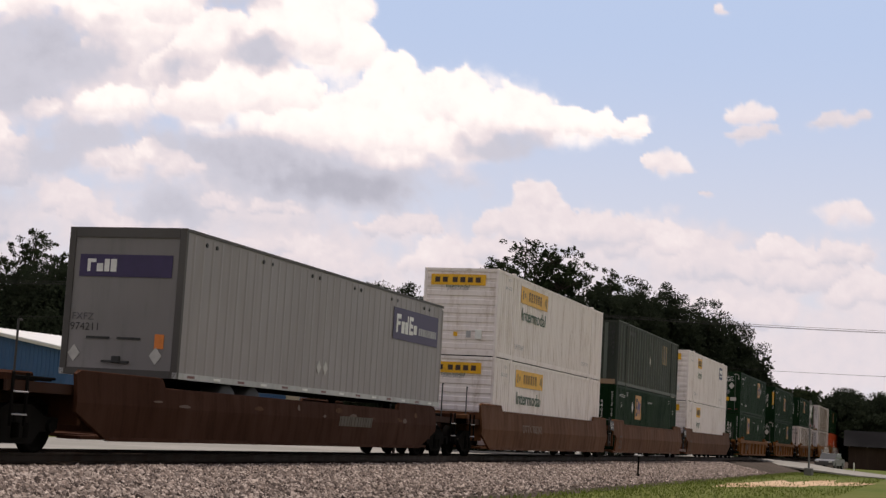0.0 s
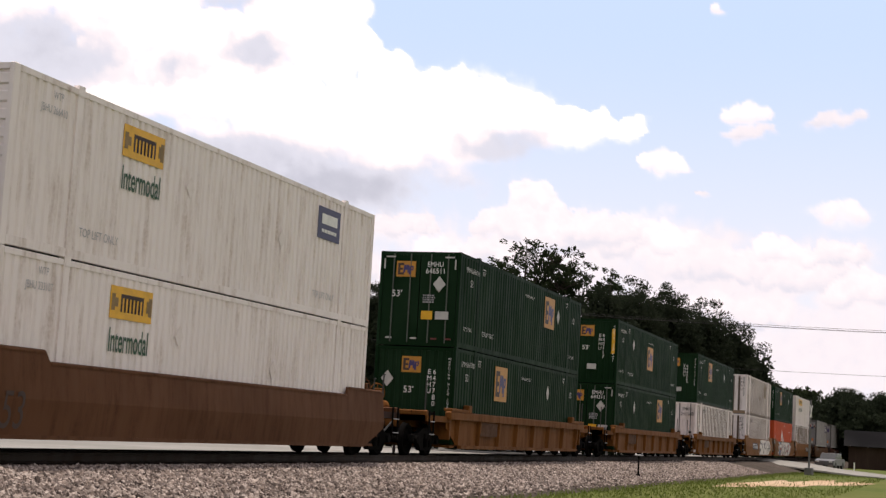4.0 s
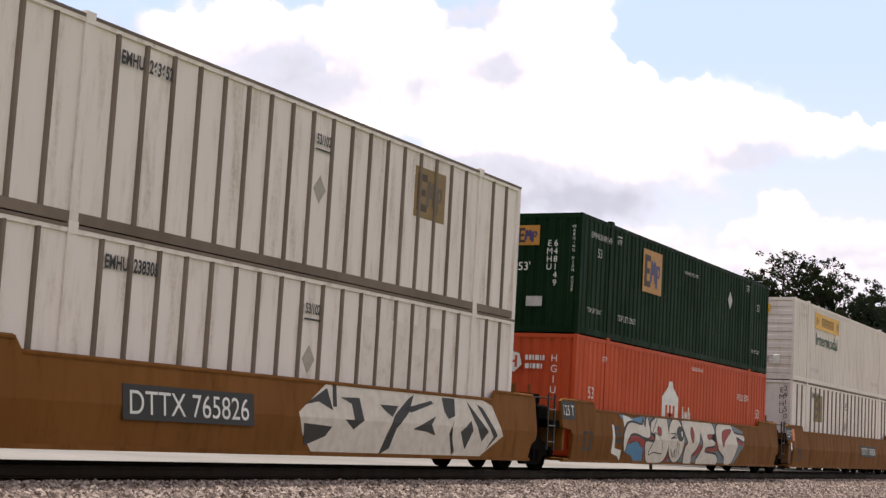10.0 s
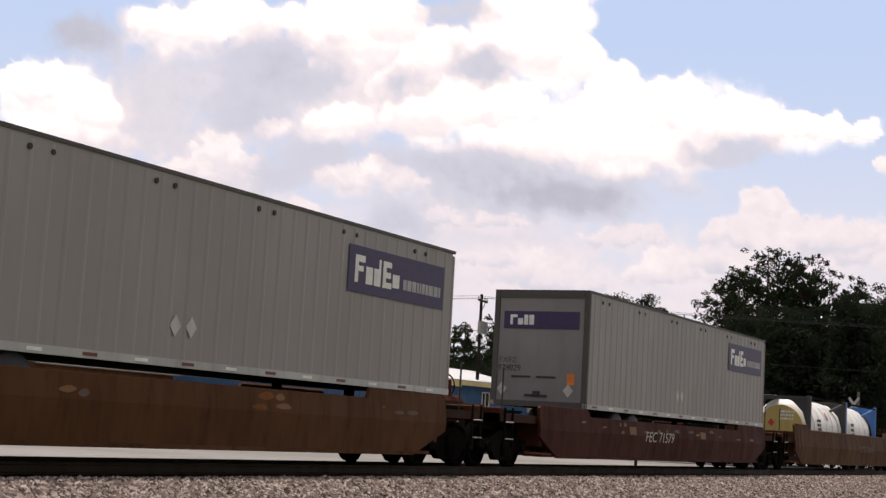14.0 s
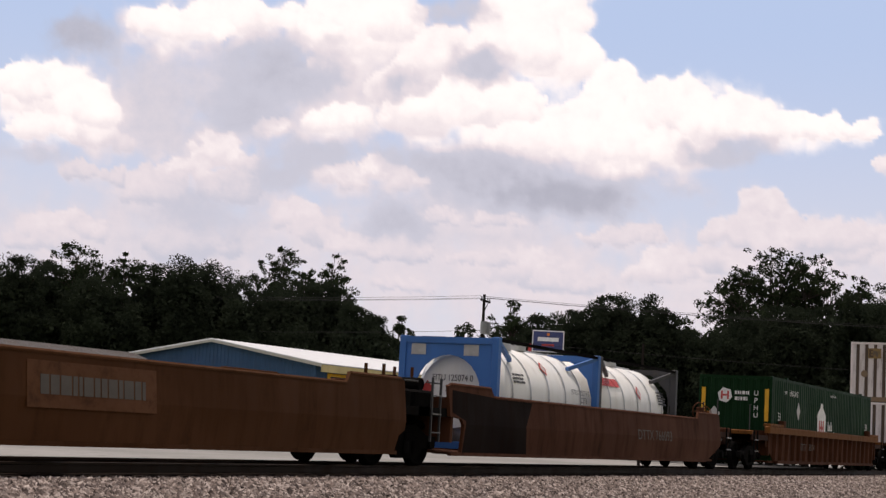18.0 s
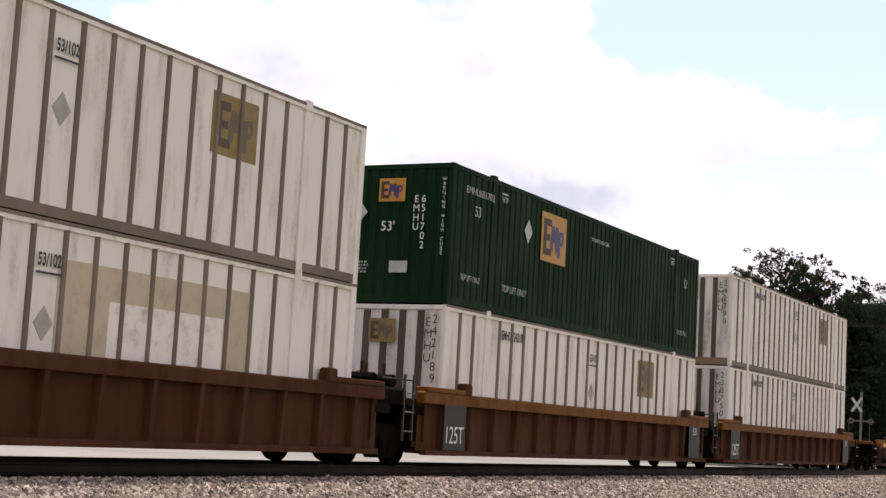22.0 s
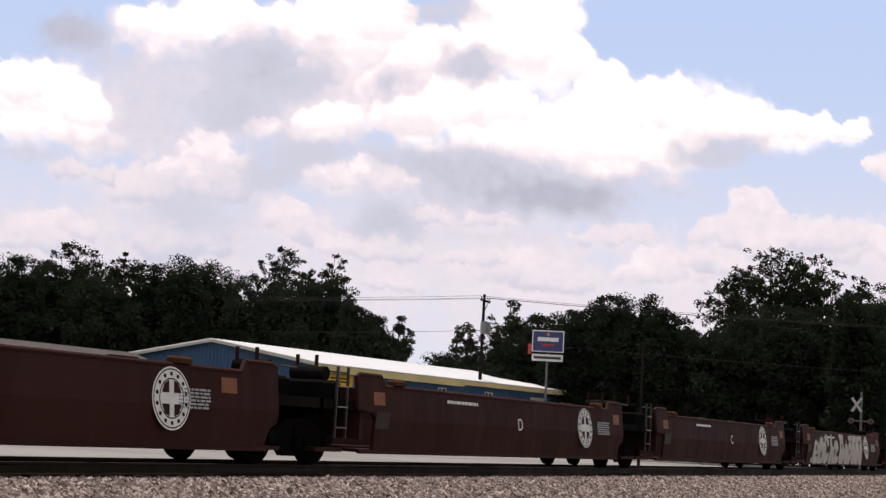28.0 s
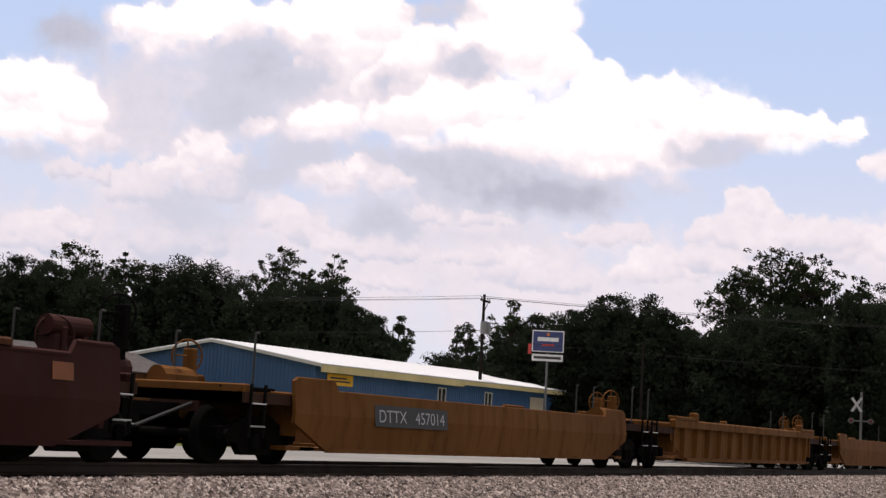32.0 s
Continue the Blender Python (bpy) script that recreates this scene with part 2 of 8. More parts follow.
DARKPIPE = plain("dark_steel_pipe", (0.03, 0.028, 0.027), 0.6)
REDINK = plain("red_lettering", (0.55, 0.05, 0.04), 0.5)
GREYINK = plain("grey_lettering", (0.4, 0.4, 0.42), 0.6)
BLUEINK = plain("blue_decal", (0.05, 0.22, 0.42), 0.5)
REDPAINT = plain("red_spray_paint", (0.36, 0.035, 0.028), 0.6)
GREYBLUE = plain("grey_blue_spray_paint", (0.16, 0.2, 0.24), 0.6)
PLACARD_WHITE = plain("white_spray_paint", (0.72, 0.66, 0.6), 0.6)
BLACKPLATE = plain("black_plate", (0.02, 0.02, 0.02), 0.6)
AMBER = plain("orange_placard", (0.7, 0.2, 0.03), 0.5)
REFLECT_RED = plain("red_reflector", (0.12, 0.012, 0.01), 0.3)


def ground_material(name, a, b_, c, scale, rough=0.95, rel=0.03):
    m, nt, b = nodes_of(name)
    at = coords(nt, "Object", False)
    n1, n2, n3 = noise_of(nt, at, 0.09, 4), noise_of(nt, at, scale, 6, 0.7), noise_of(nt, at, scale * 7, 3, 0.7)
    col = mix(nt, ramp(nt, n1, 0.35, 0.65), a, b_)
    col = mix(nt, ramp(nt, n2, 0.5, 0.75), col, c)
    nt.links.new(col, b.inputs["Base Color"])
    b.inputs["Roughness"].default_value = rough
    b.inputs["Specular IOR Level"].default_value = 0.06
    bump(nt, b, n3, 0.6, rel)
    return m


GRASS = ground_material("mown_grass", (0.075, 0.1, 0.024), (0.11, 0.12, 0.036), (0.12, 0.11, 0.055), 1.5)
BALLASTBED = ground_material("ballast_bed", (0.05, 0.04, 0.034), (0.08, 0.066, 0.056), (0.028, 0.022, 0.019), 9)
PAVING = ground_material("pale_concrete", (0.22, 0.215, 0.2), (0.28, 0.27, 0.255), (0.16, 0.155, 0.145), 1.2, 0.9, 0.01)
SAND = ground_material("bare_sandy_soil", (0.42, 0.28, 0.18), (0.5, 0.37, 0.26), (0.16, 0.14, 0.06), 0.9)


def stone_material():
    m, nt, b = nodes_of("ballast_stone")
    geo = nt.nodes.new("ShaderNodeNewGeometry")
    r = nt.nodes.new("ShaderNodeValToRGB")
    cols = [(0.035, 0.028, 0.026), (0.14, 0.115, 0.106), (0.25, 0.2, 0.176), (0.5, 0.43, 0.39), (0.07, 0.054, 0.049)]
    r.color_ramp.elements[0].color, r.color_ramp.elements[1].color = (*cols[0], 1), (*cols[4], 1)
    for i in (1, 2, 3):
        r.color_ramp.elements.new(i / 4).color = (*cols[i], 1)
    nt.links.new(geo.outputs["Random Per Island"], r.inputs[0])
    at = coords(nt, "Object", False)
    col = mix(nt, ramp(nt, noise_of(nt, at, 30, 3), 0.4, 0.8, 0, 0.5), r.outputs[0], (0.12, 0.08, 0.06))
    nt.links.new(col, b.inputs["Base Color"])
    b.inputs["Roughness"].default_value = 0.9
    b.inputs["Specular IOR Level"].default_value = 0.1
    return m


STONE = stone_material()


def leaf_material(name, dark, light):
    m, nt, b = nodes_of(name)
    geo = nt.nodes.new("ShaderNodeNewGeometry")
    at = coords(nt)
    col = mix(nt, geo.outputs["Random Per Island"], dark, light)
    col = mix(nt, ramp(nt, noise_of(nt, at, 0.5, 3), 0.4, 0.7, 0, 0.5), col, tuple(c * 0.6 for c in dark))
    nt.links.new(col, b.inputs["Base Color"])
    b.inputs["Roughness"].default_value = 0.8
    b.inputs["Specular IOR Level"].default_value = 0.03
    thin = nt.nodes.new("ShaderNodeBsdfTranslucent")
    nt.links.new(col, thin.inputs["Color"])
    both = nt.nodes.new("ShaderNodeMixShader")
    both.inputs[0].default_value = 0.3
    nt.links.new(b.outputs[0], both.inputs[1])
    nt.links.new(thin.outputs[0], both.inputs[2])
    nt.links.new(both.outputs[0], nt.nodes["Material Output"].inputs["Surface"])
    return m


LEAF = leaf_material("broad_leaves", (0.021, 0.028, 0.018), (0.026, 0.035, 0.02))
LEAF_THIN = leaf_material("thin_leaves", (0.018, 0.027, 0.014), (0.03, 0.042, 0.018))
BARK = paint("bark", (0.03, 0.024, 0.02), 0.9, amount=0.5, fade=0.4, dents=0.5, shine=0.12)


# cloud masses: azimuth, elevation and half extents in degrees, and how white
VEILS = [
    (29.74, 13.54, 3.91, 2.26, 0.72), (38.84, 10.31, 2.88, 1.85, 0.62),
    (38.43, 5.15, 11.52, 3.91, 0.64), (26.51, 6.14, 8.85, 3.09, 0.68), (15.76, 4.76, 8.64, 2.67, 0.7), (35.43, 12.28, 6.79, 3.5, 0.6),
    (26.67, 9.1, 6.79, 2.47, 0.6), (21.8, 9.96, 5.14, 1.85, 0.6), (5.14, 3.27, 7.82, 3.09, 0.68), (9.3, 6.41, 6.79, 1.85, 0.66),
]
LOW_CLOUDS = [
    (41.38, 6.46, 1.75, 0.74, 0.76), (42.33, 5.87, 1.44, 0.62, 0.72), (36.85, 6.1, 1.85, 1.03, 0.66), (32.96, 7.39, 0.86, 0.78, 0.78),
    (32.07, 6.76, 1.03, 0.72, 0.72), (30.57, 6.54, 1.34, 0.74, 0.75), (29.08, 6.42, 1.44, 0.72, 0.72), (27.45, 7.83, 0.86, 0.33, 0.76),
    (25.53, 7.85, 0.93, 0.35, 0.78), (24.16, 5.95, 2.37, 0.86, 0.78), (26.08, 6.17, 1.23, 0.51, 0.74), (29, 5.2, 1.23, 0.41, 0.74),
    (20.63, 7.38, 1.75, 0.66, 0.76), (18.8, 6.2, 1.95, 0.74, 0.8),
]
LOW_CLOUDS_EAST = [
    (22.66, 5.71, 1.65, 0.62, 0.74), (15.48, 8.54, 1.19, 0.86, 0.81), (16.26, 7.54, 1.54, 0.86, 0.78), (13.82, 7.41, 2.37, 1.07, 0.77),
    (11.47, 7.67, 0.93, 0.7, 0.81), (11.29, 10.27, 0.33, 0.25, 0.85), (17.06, 6.58, 1.23, 0.62, 0.76), (11.11, 7.38, 1.65, 0.78, 0.81),
    (13.33, 7.71, 1.65, 0.82, 0.78), (8.89, 6.46, 1.95, 0.95, 0.75), (6.66, 7.12, 0.86, 0.66, 0.81), (5.72, 6.16, 1.75, 0.86, 0.75),
    (4.64, 6.97, 1.28, 0.62, 0.77), (3.32, 5.68, 1.34, 0.86, 0.78), (8.02, 4.8, 2.67, 0.82, 0.75),
]
SMALL_CLOUDS = [
    (7.95, 12.15, 0.86, 0.49, 0.83), (7.72, 11.49, 1.13, 0.29, 0.7), (10.59, 10.16, 0.86, 0.45, 0.85), (9.41, 9.3, 0.37, 0.16, 0.7),
    (4.24, 8.58, 1.03, 0.58, 0.81), (4.57, 12, 1.03, 0.37, 0.68), (8.82, 16.04, 0.31, 0.29, 0.81),
]
MID_CLOUDS = [
    (35.97, 9.56, 1.19, 0.82, 0.86), (37.27, 8.89, 1.03, 0.7, 0.82), (38.55, 7.95, 1.34, 0.86, 0.74), (35, 9.28, 0.66, 0.53, 0.78),
    (35.56, 8.3, 1.23, 0.82, 0.7), (29.9, 9.39, 0.99, 0.49, 0.86), (31.37, 8.98, 1.13, 0.53, 0.82), (28.81, 9.08, 0.62, 0.45, 0.78),
    (40.44, 9.75, 1.13, 0.66, 0.8), (40.74, 8.48, 1.03, 0.45, 0.72),
]
HIGH_CLOUDS = [
    (29.34, 12.42, 1.54, 1.13, 0.88), (28.95, 11.39, 1.44, 0.72, 0.92),
    (42.38, 11.08, 1.75, 1.28, 1), (41.04, 10.82, 1.19, 1.19, 1), (43.31, 11.39, 1.03, 0.86, 1), (42.69, 10.03, 1.44, 0.72, 0.96),
    (31.52, 14.46, 1.95, 1.65, 1), (35.39, 14.52, 3.91, 0.86, 1), (38.1, 14.05, 2.06, 0.74, 1), (31.73, 11.21, 1.4, 0.74, 1),
    (34.27, 10.83, 0.74, 0.33, 0.98), (32.49, 12.93, 1.23, 0.82, 0.92), (29.83, 14.99, 1.23, 1.23, 1), (28.23, 13.63, 1.44, 1.23, 0.95),
]
HIGH_CLOUDS_EAST = [
    (24.44, 15.48, 2.06, 1.85, 1), (23.38, 13.87, 1.28, 1.54, 1), (21.13, 12.81, 0.99, 1.11, 1), (21.65, 11.33, 2.26, 1.54, 1),
    (18.72, 12.04, 1.6, 1.32, 1), (16.93, 11.77, 1.89, 1.19, 1), (14.96, 11.56, 1.48, 0.86, 1), (13.53, 11.54, 1.15, 0.78, 1),
    (12.36, 11.56, 0.74, 0.49, 1), (23.24, 10.95, 3.7, 1.28, 1), (27.26, 11.8, 2.26, 0.99, 1), (25.55, 12.1, 1.65, 1.23, 1),
    (19.72, 10.66, 2.47, 0.93, 0.98), (25.25, 14.41, 1.65, 1.65, 1),
]
GREY_BASES = [
    (41.57, 13.47, 1.34, 0.86, 0.3), (34, 13.02, 2.37, 1.07, 0.34), (35.26, 11.35, 1.54, 0.86, 0.4), (26.44, 13.42, 1.34, 0.62, 0.34),
    (29.47, 12.72, 0.86, 0.62, 0.42), (27.69, 15.49, 1.54, 0.66, 0.5), (23.68, 9.08, 3.91, 0.91, 0.2), (27.15, 9.92, 2.88, 0.62, 0.36),
    (29.36, 7.52, 1.34, 0.86, 0.36), (17.1, 10.69, 1.75, 0.62, 0.4), (33.71, 9.02, 1.07, 0.66, 0.46), (36.65, 7.54, 2.26, 1.07, 0.5),
    (32.29, 9.91, 1.85, 0.51, 0.45), (42.61, 9.12, 1.44, 0.41, 0.55),
]


# ---- sky backdrop: clouds on a far arc, u = azimuth, v = elevation in degrees ----
def lattice(u, v, cell, seed):
    """Smooth random values on a lattice of the given cell, from 0 to 1."""
    g = np.random.default_rng(seed).random((128, 128))
    x, y = u / cell + 1000, v / cell + 1000
    i, j = np.floor(x).astype(int), np.floor(y).astype(int)
    fx, fy = x - i, y - j
    fx, fy = fx * fx * (3 - 2 * fx), fy * fy * (3 - 2 * fy)
    a, b, c, d = g[i % 128, j % 128], g[(i + 1) % 128, j % 128], g[i % 128, (j + 1) % 128], g[(i + 1) % 128, (j + 1) % 128]
    return (a * (1 - fx) + b * fx) * (1 - fy) + (c * (1 - fx) + d * fx) * fy


def billow(u, v, cell, seed, octaves=4):
    total, w, out = 0.0, 1.0, 0.0
    for k in range(octaves):
        out = out + w * lattice(u, v, cell / 2 ** k, seed + k)
        total += w
        w *= 0.55
    return out / total


def smooth(x, lo, hi):
    t = np.clip((x - lo) / (hi - lo), 0, 1)
    return t * t * (3 - 2 * t)


def cloud_maps(us, vs):
    """Cover and whiteness of the clouds over a grid of azimuth and elevation."""
    u, v = np.meshgrid(us, vs)
    wu = u + 1.1 * (billow(u, v, 1.8, 10) - 0.5) + 0.7 * (billow(u, v, 0.55, 20) - 0.5)
    wv = v + 0.8 * (billow(u, v, 1.8, 30) - 0.5) + 0.65 * (billow(u, v, 0.55, 40) - 0.5)
    grain = billow(u, v, 1.1, 50, 5)
    cover, tone = 0.0 * u, 0.5 + 0.0 * u
    rng = np.random.default_rng(8)
    step = us[1] - us[0]

    def lay(win, a, t):
        c0, t0 = cover[win], tone[win]
        c1 = c0 + (1 - c0) * a
        tone[win] = np.where(c1 > 1e-4, (t0 * c0 * (1 - a) + t * a) / np.maximum(c1, 1e-4), t0)
        cover[win] = c1

    def window(cu, cv, ru, rv):
        i0, i1 = int((cu - ru - us[0]) / step), int((cu + ru - us[0]) / step) + 2
        j0, j1 = int((cv - rv - vs[0]) / step), int((cv + rv - vs[0]) / step) + 2
        return np.s_[max(j0, 0):max(j1, 0), max(i0, 0):max(i1, 0)]

    def haze(rows, strength, wide=1.0):
        for cu, cv, ru, rv, t in rows:
            win = window(cu, cv, 1.7 * ru * wide, 1.7 * rv * wide)
            d = np.hypot((wu[win] - cu) / (ru * wide), (wv[win] - cv) / (rv * wide)) + 0.9 * (grain[win] - 0.5)
            lay(win, strength * smooth(d, 1.25, 0.15), t)

    def heap(rows, crisp, dark, strength=1.0):
        for cu, cv, ru, rv, t in rows:
            n = int(16 + 16 * min(ru / rv, 4))
            th = rng.uniform(-0.5, math.pi + 0.5, n)
            rho = np.sqrt(rng.random(n))
            pu = cu + ru * 0.85 * rho * np.cos(th)
            pv = cv + rv * 0.78 * rho * np.sin(th) * np.where(np.sin(th) > 0, 1, 0.6)
            pr = rv * rng.uniform(0.26, 0.56, n) * (1.15 - 0.45 * rho)
            for k in np.argsort(-pv):
                win = window(pu[k], pv[k], 2.1 * pr[k] + 0.9, 2.1 * pr[k] + 0.8)
                dx, dy = (wu[win] - pu[k]) / pr[k], (wv[win] - pv[k]) / pr[k]
                a = smooth(np.hypot(dx / 1.15, dy), 1 + crisp, 1 - crisp)
                below = smooth(v[win] - cv, -1.0 * rv, -0.1 * rv)
                lit = np.clip(0.6 + 0.42 * dy + 0.16 * dx, 0, 1)
                lay(win, a * below * strength, t - dark * (1 - lit) - 0.14 * np.clip((cv - v[win]) / rv, 0, 1) + 0.1 * (grain[win] - 0.5))

    haze(VEILS, 0.85)
    haze(LOW_CLOUDS + LOW_CLOUDS_EAST, 0.45, 1.25)
    heap(LOW_CLOUDS + LOW_CLOUDS_EAST, 0.32, 0.2)
    haze(SMALL_CLOUDS, 0.55, 1.1)
    heap(SMALL_CLOUDS, 0.9, 0.1, 0.4)
    haze(MID_CLOUDS, 0.6, 1.3)
    heap(MID_CLOUDS, 0.24, 0.2)
    haze(HIGH_CLOUDS + HIGH_CLOUDS_EAST, 0.7, 1.2)
    heap(HIGH_CLOUDS + HIGH_CLOUDS_EAST, 0.26, 0.15)
    haze(GREY_BASES, 0.8, 1.15)
    return cover, tone


def cloud_material():
    m = bpy.data.materials.new("clouds")
    m.use_nodes = True
    nt = m.node_tree
    nt.nodes.clear()
    uv = nt.nodes.new("ShaderNodeUVMap").outputs[0]

    def field(name, scale, gain):
        at = nt.nodes.new("ShaderNodeAttribute")
        at.attribute_name = name
        n = nt.nodes.new("ShaderNodeMath")
        n.operation = "MULTIPLY_ADD"
        n.inputs[1].default_value, n.inputs[2].default_value = gain, -gain / 2
        nt.links.new(noise_of(nt, uv, scale, 5, 0.6), n.inputs[0])
        s = nt.nodes.new("ShaderNodeMath")
        nt.links.new(at.outputs["Fac"], s.inputs[0])
        nt.links.new(n.outputs[0], s.inputs[1])
        return s.outputs[0]

    cover, tone = field("cover", 2.6, 0.2), field("tone", 1.7, 0.16)
    sep = nt.nodes.new("ShaderNodeSeparateXYZ")
    nt.links.new(uv, sep.inputs[0])
    blue = mix(nt, ramp(nt, sep.outputs[1], 3.0, 16.0), (0.78, 0.84, 0.97), (0.53, 0.71, 1.03))
    col = mix(nt, ramp(nt, tone, 0.2, 0.5), (0.5, 0.54, 0.66), (0.67, 0.715, 0.85))
    col = mix(nt, ramp(nt, tone, 0.48, 0.76), col, (0.9, 0.87, 0.95))
    col = mix(nt, ramp(nt, tone, 0.7, 1.05), col, (1.26, 1.23, 1.23))
    col = mix(nt, ramp(nt, cover, 0.0, 1.0), blue, col)
    em = nt.nodes.new("ShaderNodeEmission")
    nt.links.new(col, em.inputs["Color"])
    out = nt.nodes.new("ShaderNodeOutputMaterial")
    nt.links.new(em.outputs[0], out.inputs["Surface"])
    return m


def cloud_arc():
    me = bpy.data.meshes.new("backdrop")
    us, vs = np.arange(-24, 68, 0.11), np.arange(-1.5, 21, 0.11)
    cover, tone = cloud_maps(us, vs)
    u, v = np.meshgrid(us, vs)
    n, k = len(us), len(vs)
    pts = 3000 * np.stack([np.cos(u * DEG) * np.cos(v * DEG), np.sin(u * DEG) * np.cos(v * DEG), np.sin(v * DEG)], 2).reshape(-1, 3)
    i = (np.arange(k - 1)[:, None] * n + np.arange(n - 1)[None]).reshape(-1)
    quads = np.stack([i, i + 1, i + n + 1, i + n], 1)
    me.vertices.add(len(pts))
    me.vertices.foreach_set("co", pts.ravel())
    me.loops.add(quads.size)
    me.loops.foreach_set("vertex_index", quads.ravel())
    me.polygons.add(len(quads))
    me.polygons.foreach_set("loop_start", np.arange(len(quads)) * 4)
    me.update(calc_edges=True)
    angles = np.stack([u, v], 2).reshape(-1, 2)[quads.ravel()]
    me.uv_layers.new(name="angles").data.foreach_set("uv", angles.ravel())
    for name, values in (("cover", cover), ("tone", tone)):
        me.attributes.new(name, "FLOAT", "POINT").data.foreach_set("value", values.ravel())
    me.materials.append(cloud_material())
    ob = new("backdrop", me)
    ob.matrix_basis = pose(0, 0, EYE)
    return tagged(ob, "summer sky with bright white cumulus clouds over pale blue", "sky", kind="structure")


BACKDROP = cloud_arc()


# ---- ground ----
def sheet(name, pts, faces, mat, label, category):
    me = bpy.data.meshes.new(name)
    me.from_pydata(pts, [], faces)
    me.materials.append(mat)
    me.update()
    return tagged(new(name, me), label, category, kind="structure")


def strip_along(xs, section):
    """A ribbon: a section of (y, z) swept along the given x."""
    n = len(section)
    pts = [(x, y, z) for x in xs for y, z in section]
    return pts, [(i * n + j, (i + 1) * n + j, (i + 1) * n + j + 1, i * n + j + 1) for i in range(len(xs) - 1) for j in range(n - 1)]


G = 2600
sheet("ground", [(-G, -G, 0), (G, -G, 0), (G, G, 0), (-G, G, 0)], [(0, 1, 2, 3)], GRASS, "mown green grass field reaching the horizon", "ground")

BED = [(9.9, -0.02), (10.3, 0.06), (11.2, 0.22), (12.3, 0.42), (13.2, 0.575), (13.7, 0.60), (14.3, 0.58), (16.4, 0.58), (16.95, 0.60), (17.5, 0.56), (19.2, 0.2), (20.2, -0.02)]
xs = [-600 + 20 * i for i in range(31)] + [1.5 * i for i in range(1, 94)] + [140 + 20 * i for i in range(1, 30)]
pts, faces = strip_along(xs, BED)
pts = [(x, y, z + (0.03 * noise.noise((x * 0.7, y * 0.9, 0)) if 0 < x < 140 and 10 < y < 13.6 else 0)) for x, y, z in pts]
sheet("ballast_bank", pts, faces, BALLASTBED, "sloping bank of grey and buff crushed stone under the rails", "ballast")


# Oil and rust stain plus the train's shade, both in this dark colour.
STAIN_AND_SHADE = ground_material("stained_shaded_ballast", (0.014, 0.011, 0.009), (0.02, 0.015, 0.012), (0.009, 0.007, 0.006), 9)
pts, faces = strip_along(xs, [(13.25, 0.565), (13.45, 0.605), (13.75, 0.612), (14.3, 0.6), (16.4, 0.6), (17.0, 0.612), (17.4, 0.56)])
sheet("track_bed", pts, faces, STAIN_AND_SHADE, "ballast along the rails, dark with oil, rust and painted-in train shade", "ballast")


def near_stones():
    """Loose stones on the near slope of the bank, thick near the camera's line of sight."""
    rng = np.random.default_rng(5)
    ys, zs = [p[0] for p in BED], [p[1] for p in BED]
    base = np.array([(1, 0, 0), (0, 1, 0), (-1, 0, 0), (0, -1, 0), (0, 0, 1), (0, 0, -1)], float)
    tri = np.array([(0, 1, 4), (1, 2, 4), (2, 3, 4), (3, 0, 4), (1, 0, 5), (2, 1, 5), (3, 2, 5), (0, 3, 5)])
    n = 64000
    x = 13 + 85 * rng.random(n) ** 1.6
    y = 10.2 + 3.6 * rng.random(n) ** 0.6
    z = np.interp(y, ys, zs)
    r = 0.024 + 0.03 * rng.random(n) ** 2 + 0.00012 * x
    v = base[None] * (0.7 + 0.6 * rng.random((n, 6, 1))) * r[:, None, None] * np.stack([0.8 + 0.7 * rng.random(n), 0.8 + 0.5 * rng.random(n), 0.7 + 0.4 * rng.random(n)], 1)[:, None]
    a = rng.random(n) * 6.283
    ca, sa = np.cos(a)[:, None], np.sin(a)[:, None]
    tilt = (rng.random(n)[:, None] - 0.5) * 1.2
    vx, vy, vz = v[..., 0] * ca - v[..., 1] * sa, v[..., 0] * sa + v[..., 1] * ca, v[..., 2]
    vz, vx = vz + vx * tilt, vx - vz * tilt
    p = np.stack([vx + x[:, None], vy + y[:, None], vz + z[:, None] + 0.012], 2).reshape(-1, 3)
    f = (tri[None] + 6 * np.arange(n)[:, None, None]).reshape(-1, 3)
    me = bpy.data.meshes.new("ballast_stones")
    me.from_pydata(p.tolist(), [], f.tolist())
    me.materials.append(STONE)
    tagged(new("ballast_stones", me), "loose crushed grey, buff and pinkish ballast stones on the bank", "gravel", kind="stuff")


near_stones()

# pale road and yard beyond the line, asphalt road over the crossing
pts, faces = strip_along([-500, -100, 0, 60, 120, 300], [(24.5, 0.02), (24.6, 0.035), (46, 0.035), (46.1, 0.02)])
sheet("pavement", pts, faces, PAVING, "pale concrete road and yard behind the railway line", "road")


def ribbon(name, line, half, mat, label, category):
    pts = []
    for i, (x, y, z) in enumerate(line):
        a, b = Vector(line[max(i - 1, 0)]), Vector(line[min(i + 1, len(line) - 1)])
        d = (b - a).normalized()
        s = Vector((-d.y, d.x, 0)) * half
        pts += [(x + s.x, y + s.y, z - 0.12), (x + s.x, y + s.y, z), (x - s.x, y - s.y, z), (x - s.x, y - s.y, z - 0.12)]
    faces = [(4 * i + j, 4 * i + j + 1, 4 * i + j + 5, 4 * i + j + 4) for i in range(len(line) - 1) for j in range(3)]
    return sheet(name, pts, faces, mat, label, category)


